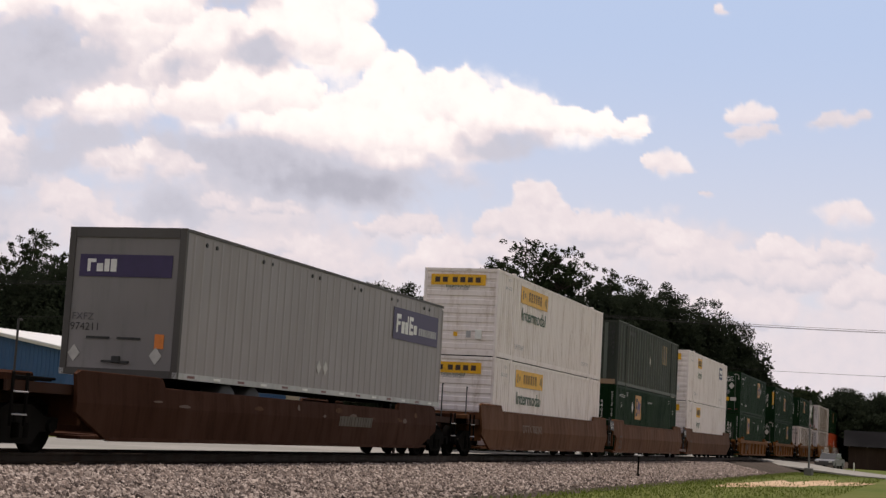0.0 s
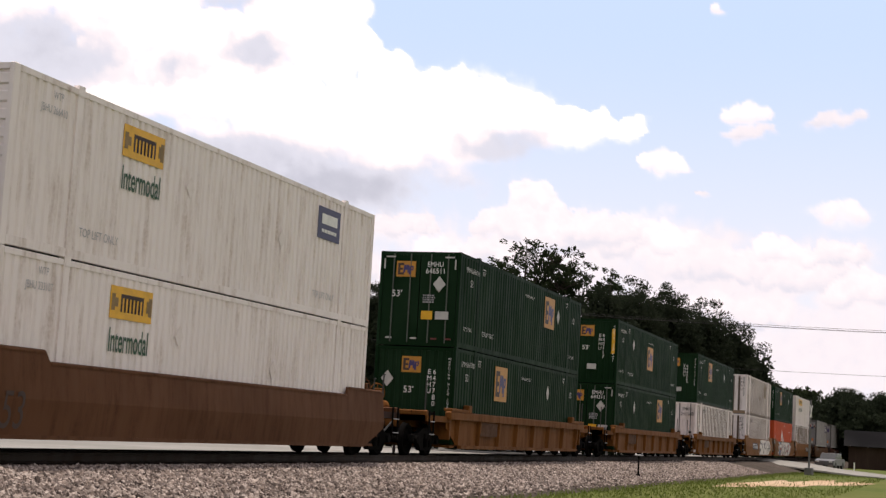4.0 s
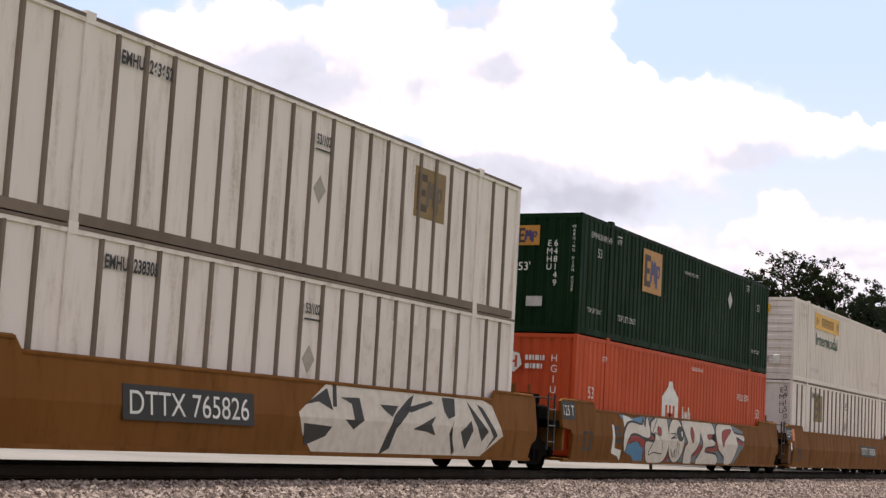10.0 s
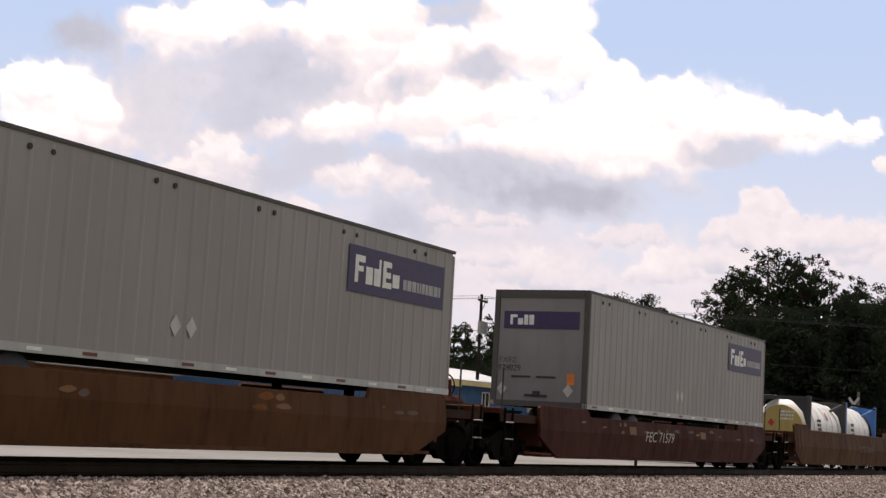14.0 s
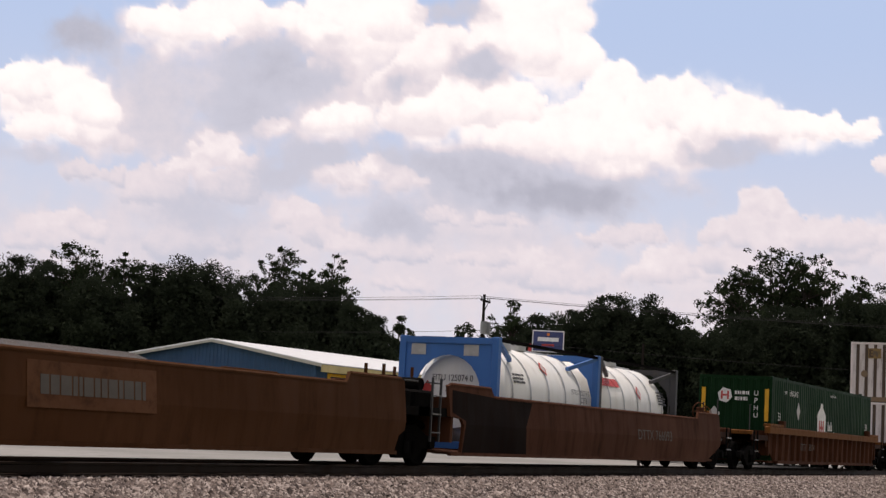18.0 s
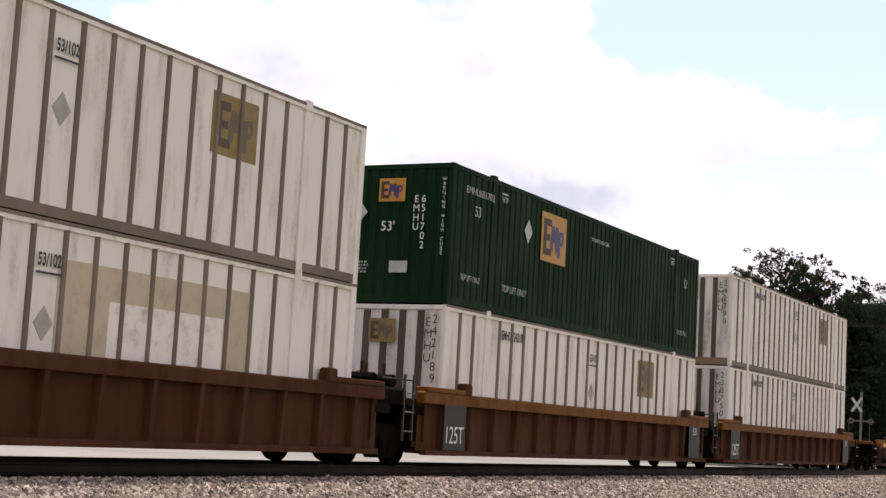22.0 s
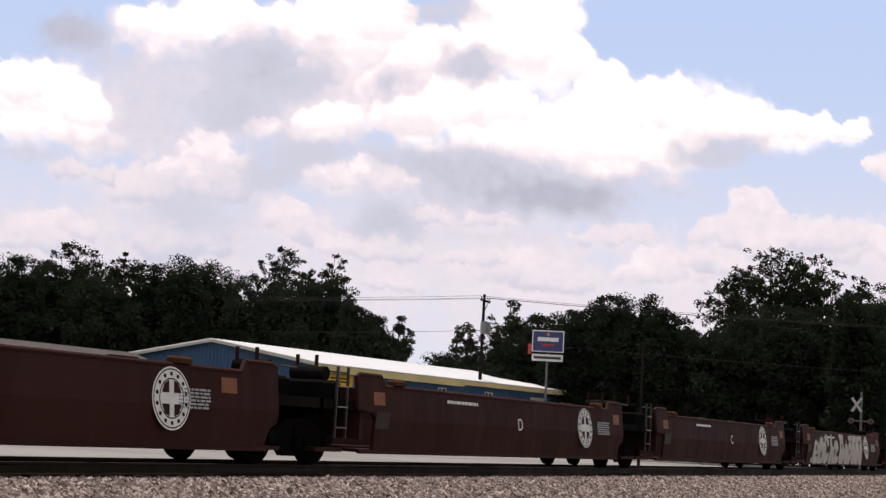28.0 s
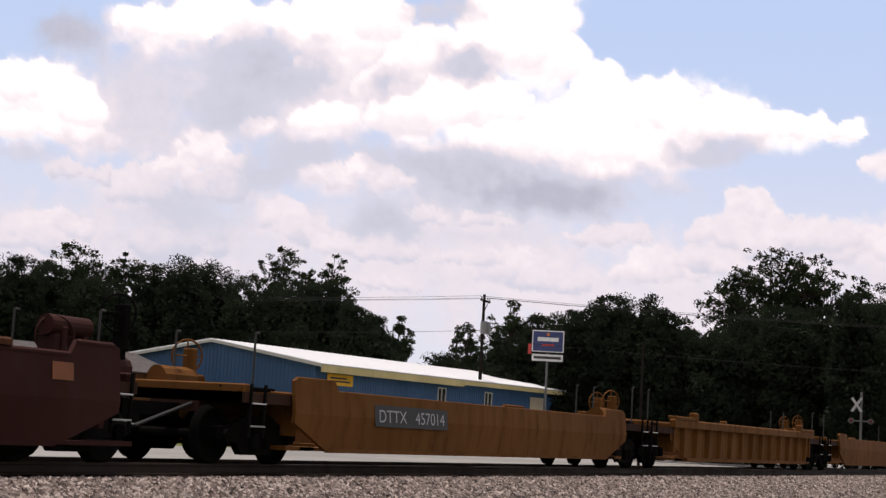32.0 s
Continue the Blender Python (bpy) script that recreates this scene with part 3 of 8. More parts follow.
ribbon("road", [(104, 60, 0.08), (112, 40, 0.1), (121, 26, 0.3), (128, 19, 0.7), (131, 15.3, 0.79), (127, 12.3, 0.62), (122.5, 10.2, 0.4), (112.5, 4, 0.1), (100, -4, 0.06), (60, -30, 0.06)],
       2.2, PAVING, "narrow pale road climbing over the level crossing", "road")
sheet("bare_soil", [(x, y, 0.012) for x, y in ((60, 8.6), (63, 7.4), (66, 7.3), (69, 6.0), (74, 5.7), (79, 4.2), (88, 3.6), (90, 4.6), (84, 5.6), (92, 6.0), (86, 6.8), (78, 7.3), (83, 8.1), (74, 8.3), (67, 8.9))], [tuple(range(15))], SAND,
      "patch of bare sandy soil worn into the grass", "soil")


def grass_tufts():
    rng = np.random.default_rng(11)
    n = 14000
    x = 24 + 90 * rng.random(n)
    y = 10.25 - 6.5 * rng.random(n) ** 1.6
    keep = ~((x > 66) & (x < 104) & (y > 4.6) & (y < 9.2) & (rng.random(n) < 0.8))
    x, y = x[keep], y[keep]
    n = len(x)
    a, h, w = rng.random(n) * 6.283, 0.05 + 0.09 * rng.random(n), 0.012 + 0.015 * rng.random(n)
    dx, dy, lean = np.cos(a), np.sin(a), 0.05 * rng.standard_normal((n, 2))
    p = np.stack([np.stack([x - dx * w, y - dy * w, 0 * x], 1), np.stack([x + dx * w, y + dy * w, 0 * x], 1), np.stack([x + lean[:, 0], y + lean[:, 1], h], 1)], 1).reshape(-1, 3)
    me = bpy.data.meshes.new("grass")
    me.from_pydata(p.tolist(), [], np.arange(3 * n).reshape(-1, 3).tolist())
    me.materials.append(leaf_material("grass_blades", (0.11, 0.15, 0.032), (0.16, 0.19, 0.055)))
    tagged(new("grass", me), "short green grass blades beside the ballast", "grass", kind="stuff")


grass_tufts()


# ---- trees: az and top elevation in degrees as seen from the tripod, distance, half width in degrees, leafiness ----
def leaf_cloud(rng, centres, radii, per, size, squash=0.75):
    """Small leaf quads scattered in clumps; returns points and faces."""
    k = len(centres)
    n = k * per
    c = np.repeat(centres, per, 0)
    r = np.repeat(radii, per)
    d = rng.standard_normal((n, 3))
    d /= np.linalg.norm(d, axis=1)[:, None]
    c = c + d * (r * rng.random(n) ** 0.45)[:, None] * np.array([1, 1, squash])
    a, b = rng.standard_normal((n, 3)), rng.standard_normal((n, 3))
    a /= np.linalg.norm(a, axis=1)[:, None]
    b -= a * (a * b).sum(1)[:, None]
    b /= np.linalg.norm(b, axis=1)[:, None]
    s = (size * (0.6 + 0.8 * rng.random(n)))[:, None]
    a, b = a * s, b * s * 0.55
    p = np.stack([c - a, c - b * 0.9 + a * 0.1, c + a, c + b * 0.9 + a * 0.1], 1).reshape(-1, 3)
    return p, np.arange(4 * n).reshape(-1, 4)


def tree(az, el, dist, half, leafy, low=0.25, seed=0, label=""):
    rng = np.random.default_rng(seed + int(az * 100))
    x, y = dist * math.cos(az * DEG), dist * math.sin(az * DEG)
    top = EYE + dist * math.tan(el * DEG)
    rad = dist * math.tan(half * DEG)
    far = max(1.0, dist / 125)
    dense = leafy > 0.6
    root = thing("tree", pose(x, y, 0), label or ("tall broadleaf tree with a dense dark green crown" if dense else "tall open-crowned tree with sparse lacy foliage"), "tree", "trees behind the line")
    g = Geo()
    bole = top * (0.35 if dense else 0.5)
    pts = [Vector((0, 0, -0.1)), Vector((rng.normal() * 0.15, rng.normal() * 0.15, bole * 0.5)), Vector((rng.normal() * 0.3, rng.normal() * 0.3, bole)), Vector((rng.normal() * 0.4, rng.normal() * 0.4, top * 0.84))]
    w = 0.016 * top + 0.05
    for i in range(3):
        g.tube(pts[i], pts[i + 1], w * (1, 0.75, 0.5)[i], 8, w * (0.75, 0.5, 0.14)[i], False)
    # clumps of foliage: a closed shell on a dense crown, scattered pads on an open one
    base = top * low
    mid, tall = (top + base) / 2, (top - base) / 2
    if dense:
        k = int(150 * max(1.0, rad * tall / 18) / far)
        d = rng.standard_normal((k, 3))
        d /= np.linalg.norm(d, axis=1)[:, None]
        bulge = 1 + 0.1 * np.sin(3 * np.arctan2(d[:, 1], d[:, 0]) + az) + 0.13 * np.sin(5 * d[:, 2] + 4 * d[:, 0] + seed) + 0.08 * rng.standard_normal(k)
        r = rng.uniform(0.45, 1.05, k) * min(1.0, 0.4 + rad / 4) * far
        c = d * (bulge * rng.uniform(0.8, 1.0, k))[:, None] * np.array([rad * 1.12, rad * 1.12, tall]) + np.array([0, 0, mid])
    else:
        k = int(min(190, 60 + 14 * rad * tall * leafy))
        d = rng.standard_normal((k, 3))
        d /= np.linalg.norm(d, axis=1)[:, None]
        c = d * (rng.random(k) ** 0.42)[:, None] * np.array([rad, rad, tall]) + np.array([0, 0, mid])
        c[:, :2] *= np.interp(c[:, 2], [base, mid, top], [0.55, 1.05, 0.75])[:, None]
        r = rng.uniform(0.22, 0.6, k) * min(1.0, 0.5 + rad / 5) * far
    c[:, 2] = np.minimum(c[:, 2], top - r * 0.4)
    # limbs reach for the clumps
    order = rng.permutation(k)[:16 if dense else k]
    hubs = []
    for j in order:
        e = Vector(c[j])
        s = pts[1].lerp(pts[2], rng.random()) if e.z < bole * 1.2 else pts[2].lerp(pts[3], min(0.9, max(0.0, (e.z - bole) / (top - bole) - 0.35 * rng.random())))
        near = [h for h in hubs if h.z < e.z and (h - e).length < rad * 0.8]
        if near and not dense:
            h = min(near, key=lambda q: (q - e).length)
            g.tube(h, e, w * 0.1, 4, 0.02, False)
        else:
            h = s.lerp(e, 0.55) + Vector((0, 0, 0.03 * top))
            h.z = min(h.z, top - 0.6)
            g.tube(s, h, w * 0.26, 5, w * 0.14, False).tube(h, e, w * 0.14, 5, 0.025, False)
            hubs.append(h)
    part("trunk", g, BARK, root)
    if dense:
        p, f = leaf_cloud(rng, c, r, 150, 0.1 * far)
        q, h = leaf_cloud(rng, (c - np.array([0, 0, mid])) * 0.78 + np.array([0, 0, mid - 0.03 * top]), r * 1.5, 90, 0.22 * far)
        f = np.concatenate([f, h + len(p)])
        p = np.concatenate([p, q])
    else:
        c2 = c + rng.standard_normal(c.shape) * (r * 0.75)[:, None] * np.array([1.2, 1.2, 0.5])
        p, f = leaf_cloud(rng, np.concatenate([c, c2]), np.concatenate([r, r * 0.7]), 26, 0.125 * far, 0.85)
    me = bpy.data.meshes.new("crown")
    me.from_pydata(p.tolist(), [], f.tolist())
    me.materials.append(LEAF if dense else LEAF_THIN)
    part("crown", me, None, root)
    return root


DENSE = [(46.14, 5.04, 120, 1.23), (44.8, 5.16, 124, 1.23), (43.25, 5.31, 120, 1.23), (41.65, 5.24, 124, 1.13), (39.8, 4.77, 120, 1.23), (37.91, 5.37, 124, 0.99), (36.96, 5.75, 120, 0.82),
         (35.85, 5.62, 124, 0.99), (34.83, 5, 120, 0.78), (33.81, 4.82, 124, 0.86), (32.78, 5.2, 121, 1.03), (31.55, 5.14, 124, 0.95), (30.58, 4.48, 120, 0.7), (29.86, 4.06, 123, 0.58),
         (29.27, 3.21, 121, 0.51), (27.13, 2.78, 170, 0.86)]
DENSE_MIDDLE = [(25.97, 2.68, 128, 0.7), (24.86, 3.67, 124, 0.82), (23.58, 4.36, 126, 0.86), (22.74, 4.77, 123, 0.82), (21.87, 5.21, 126, 0.93), (21.01, 5.27, 122, 0.82), (20.05, 5.38, 125, 0.91),
         (19.2, 4.87, 121, 0.66), (18.28, 4.08, 124, 0.86), (17.15, 4.25, 121, 1.07), (15.95, 4.84, 125, 1.19), (14.53, 5.11, 122, 1.23), (13.33, 5.15, 126, 1.13), (12.14, 5.29, 123, 1.03),
         (11.12, 5.43, 127, 1.03)]
DENSE_EAST = [(12.14, 5.63, 118, 0.86), (11.06, 5.97, 130, 0.99), (9.81, 5.9, 142, 0.99), (8.65, 5.34, 154, 0.93), (7.7, 4.63, 168, 0.78), (6.96, 3.77, 182, 0.58), (6.46, 3.01, 196, 0.37),
         (5.8, 2.39, 300, 0.7), (3.99, 1.99, 225, 0.82), (3.41, 2.24, 220, 0.7), (2.46, 2.16, 215, 1.03), (1.36, 2.25, 212, 1.07), (-0.07, 2.46, 210, 1.23)]
OPEN = [(41.12, 6.03, 132, 1.19, 0.5), (40.28, 5.68, 134, 0.86, 0.4), (39.12, 5.94, 134, 0.93, 0.35), (33.46, 6.49, 132, 1.19, 0.42), (31.37, 6.27, 134, 0.78, 0.35), (32.27, 5.81, 133, 0.53, 0.35), (28.82, 4.06, 130, 0.49, 0.45),
         (26.36, 4.03, 130, 0.58, 0.35), (24.81, 4.91, 128, 0.82, 0.45), (18.51, 4.73, 132, 0.99, 0.35), (16.52, 6.61, 136, 1.28, 0.5), (15.17, 7.33, 138, 1.54, 0.55), (13.89, 7.31, 137, 1.36, 0.55), (12.17, 6.33, 138, 0.95, 0.42),
         (4.99, 2.26, 270, 0.66, 0.5)]
for k, (az, el, d, hw) in enumerate(DENSE + DENSE_MIDDLE + DENSE_EAST):
    tree(az, el, d, hw, 0.9, 0.06, k)
for k, (az, el, d, hw, lf) in enumerate(OPEN):
    tree(az, el, d, hw * 1.12, lf, 0.5, 50 + k)


def far_woods():
    """Low scrub and woods behind the trees, closing the view to the ground."""
    rng = np.random.default_rng(3)
    k = 3400
    az = -6 + 58 * rng.random(k)
    d = np.where(az < 2.7, 235 + 25 * rng.random(k), np.maximum(140, 25 / np.sin(np.maximum(az, 2.7) * DEG)) + 14 * rng.random(k))
    hmax = np.interp(az, [-6, 6, 8, 19, 23, 25.5, 29, 31, 52], [5.5, 5.5, 10.5, 11, 10, 5.5, 5.5, 11, 12.5])
    z = 0.4 + hmax * rng.random(k) * np.where(az < 8, d / 240, 1.0)
    c = np.stack([d * np.cos(az * DEG), d * np.sin(az * DEG), z], 1)
    p, f = leaf_cloud(rng, c, 1.1 + 1.1 * rng.random(k), 40, 0.36)
    me = bpy.data.meshes.new("woods")
    me.from_pydata(p.tolist(), [], f.tolist())
    me.materials.append(LEAF)
    tagged(new("woods", me), "dark undergrowth and woods behind the trees", "woods", kind="stuff")


far_woods()

# ---- track ----
SLEEPER = paint("creosoted_timber", (0.018, 0.013, 0.01), 0.9, (0.03, 0.021, 0.016), 0.5, fade=0.5, dents=0.4, shine=0.05)
track = thing("railway_track", pose(0, TRACK, RAIL), "worn steel rails on dark timber sleepers in ballast", "railway track", kind="structure")
RAIL_OUT = [(-0.07, -0.17), (0.07, -0.17), (0.07, -0.158), (0.01, -0.14), (0.009, -0.045), (0.036, -0.035), (0.036, -0.004), (0.03, 0.0), (-0.03, 0.0), (-0.036, -0.004), (-0.036, -0.035), (-0.009, -0.045), (-0.01, -0.14), (-0.07, -0.158)]
for s in (-0.755, 0.755):
    part("rail", Geo().slab([(y + s, z) for y, z in RAIL_OUT], -600, 700), RAILSTEEL, track)
sleeper_mesh = Geo().box(-0.115, 0.115, -1.3, 1.3, -0.36, -0.178, 0.012).mesh("sleeper", SLEEPER)
rng = random.Random(4)
for i in range(220):
    part("sleeper", sleeper_mesh, None, track, at=pose(8 + 0.55 * i, rng.uniform(-0.04, 0.04), rng.uniform(-0.006, 0.004), 0, 0, rng.uniform(-1, 1)))
rest = Geo()
for x in [8 - 0.55 * i for i in range(1, 200)] + [129 + 0.55 * i for i in range(300)]:
    rest.box(x - 0.115, x + 0.115, -1.3, 1.3, -0.36, -0.178)
tagged(part("sleepers", rest, SLEEPER, track), kind="stuff")

# ---- buildings ----
BLUEWALL = paint("blue_metal_siding", (0.03, 0.085, 0.18), 0.5, amount=0.25, fade=0.2)
ROOFWHITE = paint("white_metal_roof", (0.72, 0.73, 0.74), 0.35, (0.4, 0.35, 0.3), 0.2, fade=0.05, streak=False)
FASCIA = paint("cream_fascia", (0.5, 0.42, 0.2), 0.6, amount=0.3)
OLDROOF = paint("weathered_tin_roof", (0.1, 0.094, 0.092), 0.6, (0.1, 0.04, 0.02), 0.9, metal=0.2)
GLASSDARK = plain("dark_window_glass", (0.03, 0.035, 0.04), 0.1)
WINFRAME = plain("white_window_frame", (0.6, 0.58, 0.52), 0.5)
DARKROOF = paint("dark_shingle_roof", (0.008, 0.008, 0.009), 0.9, (0.014, 0.013, 0.012), 0.4, shine=0.03)
DOORCREAM = plain("cream_door", (0.55, 0.48, 0.36), 0.5)


def ribbed_slope(root, mat, x0, x1, ya, za, yb, zb, pitch=0.6, rise=0.035, thick=0.06):
    """A sheet roof slope from eave (ya, za) to ridge (yb, zb), with raised seams."""
    g = Geo()
    g.add([(x0, ya, za), (x1, ya, za), (x1, yb, zb), (x0, yb, zb), (x0, ya, za - thick), (x1, ya, za - thick), (x1, yb, zb - thick), (x0, yb, zb - thick)],
          [(0, 1, 2, 3), (7, 6, 5, 4), (0, 4, 5, 1), (1, 5, 6, 2), (2, 6, 7, 3), (3, 7, 4, 0)])
    sheet_part = part("roof_slope", g, mat, root)
    n = int((x1 - x0) / pitch)
    for i in range(n + 1):
        x = x0 + 0.03 + (x1 - x0 - 0.06) * i / n
        part("roof_seam", kept(("roof_seam", ya, za, yb, zb), lambda: Geo().add([(-0.025, ya, za), (0.025, ya, za), (0.025, yb, zb), (-0.025, yb, zb), (0, ya, za + rise), (0, yb, zb + rise)], [(0, 4, 5, 3), (1, 2, 5, 4), (0, 1, 4), (3, 5, 2)]), mat), None, sheet_part, at=pose(x, 0, 0))


def tyre_shop():
    L, W, EAVE, RIDGE = 42.9, 16.1, 5.12, 6.48
    root = thing("tyre_shop", pose(79.95, 49.87, 0, 0, 0, -3.8), "long blue metal shop with white gable roof and cream fascia", "building")
    wins = [(14.6, 0.95), (21.2, 0.95), (33.5, 1.0)]
    # front wall with window openings
    g = Geo()
    cuts = sorted((x, x + w) for x, w in wins)
    x = 0.0
    for a, b in cuts + [(L, L)]:
        g.box(x, a, 0, 0.2, 0, EAVE)
        if b > a:
            g.box(a, b, 0, 0.2, 0, 3.42).box(a, b, 0, 0.2, 4.36, EAVE)
        x = b
    front = part("front_wall", g, BLUEWALL, root)
    for i in range(int(L / 0.3)):
        xx = 0.15 + 0.3 * i
        if not any(a - 0.05 < xx < b + 0.05 for a, b in cuts):
            part("wall_rib", kept(("wall_rib",), lambda: Geo().box(-0.02, 0.02, -0.02, 0.002, 0, EAVE - 0.02), BLUEWALL), None, front, at=pose(xx, 0, 0))
    g = Geo().slab([(0.2, 0), (W - 0.2, 0), (W - 0.2, EAVE), (W / 2, RIDGE - 0.08), (0.2, EAVE)], 0, 0.2)
    gable = part("gable_wall", g, BLUEWALL, root)
    for i in range(1, int(W / 0.3)):
        y = 0.3 * i
        part("wall_rib", Geo().box(-0.02, 0.002, y - 0.02, y + 0.02, 0, EAVE + (RIDGE - EAVE) * (1 - abs(y - W / 2) / (W / 2)) - 0.12), BLUEWALL, gable)
    part("gable_wall", Geo().slab([(0.2, 0), (W - 0.2, 0), (W - 0.2, EAVE), (W / 2, RIDGE - 0.08), (0.2, EAVE)], L - 0.2, L), BLUEWALL, root)
    part("back_wall", Geo().box(0, L, W - 0.2, W, 0, EAVE), BLUEWALL, root)
    ribbed_slope(root, ROOFWHITE, -0.4, L + 0.4, -0.7, EAVE + 0.02, W / 2, RIDGE)
    ribbed_slope(root, ROOFWHITE, -0.4, L + 0.4, W + 0.7, EAVE + 0.02, W / 2, RIDGE)
    part("fascia", Geo().box(-0.3, 17.0, -0.68, -0.6, EAVE - 0.5, EAVE - 0.06), FASCIA, root)
    part("fascia", Geo().box(17.0, L + 0.3, -0.68, -0.6, EAVE - 0.36, EAVE - 0.06), FASCIA, root)
    part("rake_trim", Geo().beam((-0.36, -0.65, EAVE - 0.1), (-0.36, W / 2, RIDGE - 0.1), 0.06, 0.2).beam((-0.36, W + 0.65, EAVE - 0.1), (-0.36, W / 2, RIDGE - 0.1), 0.06, 0.2), WINFRAME, root)
    for x, w in wins:
        win = part("window", Geo().box(x, x + w, 0.05, 0.09, 3.42, 4.36), GLASSDARK, root)
        f = Geo()
        for a, b, c, d in ((x - 0.08, x + w + 0.08, 3.34, 3.42), (x - 0.08, x + w + 0.08, 4.36, 4.44), (x - 0.08, x, 3.42, 4.36), (x + w, x + w + 0.08, 3.42, 4.36), (x + w / 2 - 0.02, x + w / 2 + 0.02, 3.42, 4.36)):
            f.box(a, b, -0.04, 0.06, c, d)
        part("window_frame", f, WINFRAME, win)
    part("wall_sign", Geo().box(28.2, 30.4, -0.06, -0.025, 3.2, 4.4), DOORCREAM, root, "cream painted sign board")
    part("wall_sign", Geo().box(1.2, 4.0, -0.06, -0.025, 3.9, 4.6), LOGOYELLOW, root, "yellow sign board under the eave")
    part("sign_marks", Geo().box(1.5, 3.7, -0.072, -0.062, 4.1, 4.2).box(1.5, 3.3, -0.072, -0.062, 4.3, 4.4), BLACKINK, root)
    part("wall_sign", Geo().box(42.0, 44.0, -0.06, -0.025, 3.0, 3.7), WHITEINK, root, "small white notice board")
    part("sign_marks", Geo().box(42.2, 43.8, -0.072, -0.062, 3.4, 3.55).box(42.3, 43.5, -0.072, -0.062, 3.15, 3.28), VIOLET, root)


tyre_shop()


def tin_shed():
    root = thing("tin_shed", pose(64.5, 58, 0), "old shed with a rusty grey corrugated tin roof", "shed")
    part("wall", Geo().box(0.3, 12.7, 0.3, 7.7, 0, 3.9), BROWN, root)
    ribbed_slope(root, OLDROOF, 0, 13, 0, 3.95, 4, 5.25, 0.25, 0.04)
    ribbed_slope(root, OLDROOF, 0, 13, 8, 3.95, 4, 5.25, 0.25, 0.04)
    part("gable", Geo().slab([(0.3, 3.9), (7.7, 3.9), (4, 5.12)], 0.3, 0.4), BROWN, root)


tin_shed()


def canopy_house():
    root = thing("roadside_house", pose(176, 7.2, 0, 0, 0, 93), "low dark-roofed building with an open front beside the road", "house")
    part("wall", Geo().box(-3.0, 3.0, 1.3, 5.2, 0, 2.35), paint("dim_brick", (0.035, 0.022, 0.018), 0.9, amount=0.3, shine=0.05), root)
    part("roof", Geo().slab([(-0.5, 2.4), (5.9, 2.4), (2.7, 4.1)], -3.5, 3.5), DARKROOF, root)
    for x in (-2.9, -1.0, 1.0, 2.9):
        part("porch_post", Geo().box(x - 0.08, x + 0.08, -0.2, -0.04, 0, 2.4), WINFRAME, root)
    part("window", Geo().box(-2.1, -0.8, 1.24, 1.29, 0.8, 1.7), GLASSDARK, root)
    part("window", Geo().box(0.8, 2.1, 1.24, 1.29, 0.8, 1.7), GLASSDARK, root)


canopy_house()


def roadside_sign():
    root = thing("pole_sign", pose(108.3, 46.8, 0, 0, 0, -66.6), "blue and white tyre dealer sign on a steel pole", "sign")
    part("pole", Geo().tube((0, 0.1, 0), (0, 0.1, 9.75), 0.09, 12), MASTGREY, root)
    part("panel", Geo().box(-1.19, 1.19, -0.1, 0.08, 7.9, 9.55, 0.03), plain("blue_sign_face", (0.035, 0.05, 0.16), 0.4), root)
    part("border", Geo().box(-1.22, 1.22, -0.12, -0.1, 9.47, 9.55).box(-1.22, 1.22, -0.12, -0.1, 7.9, 7.96).box(-1.22, -1.14, -0.12, -0.1, 7.96, 9.47).box(1.14, 1.22, -0.12, -0.1, 7.96, 9.47), WHITEINK, root)
    part("lettering_bar", Geo().box(-0.8, 0.8, -0.125, -0.104, 8.72, 9.02), WHITEINK, root)
    part("lettering_bar", Geo().box(-0.48, 0.48, -0.125, -0.104, 8.36, 8.5), REDINK, root)
    part("emblem", Geo().tube((0, -0.125, 9.25), (0, -0.104, 9.25), 0.12, 12), AMBER, root)
    part("lower_panel", Geo().box(-1.19, 1.19, -0.1, 0.08, 7.2, 7.72, 0.02), WHITEINK, root)
    part("lettering_bar", Geo().box(-1.05, 1.05, -0.125, -0.104, 7.36, 7.56), BLACKINK, root)
    part("flag", Geo().box(-1.5, -1.24, -0.02, 0.0, 7.7, 8.5), REDINK, root, "small faded red flag")


roadside_sign()
WOODPOLE = paint("weathered_pole_timber", (0.016, 0.0125, 0.011), 0.9, (0.03, 0.025, 0.02), 0.4, fade=0.4, shine=0.03)
CABLE = plain("black_cable", (0.006, 0.006, 0.006), 0.9)
TRANSFORMER = plain("grey_transformer_case", (0.2, 0.21, 0.21), 0.5)


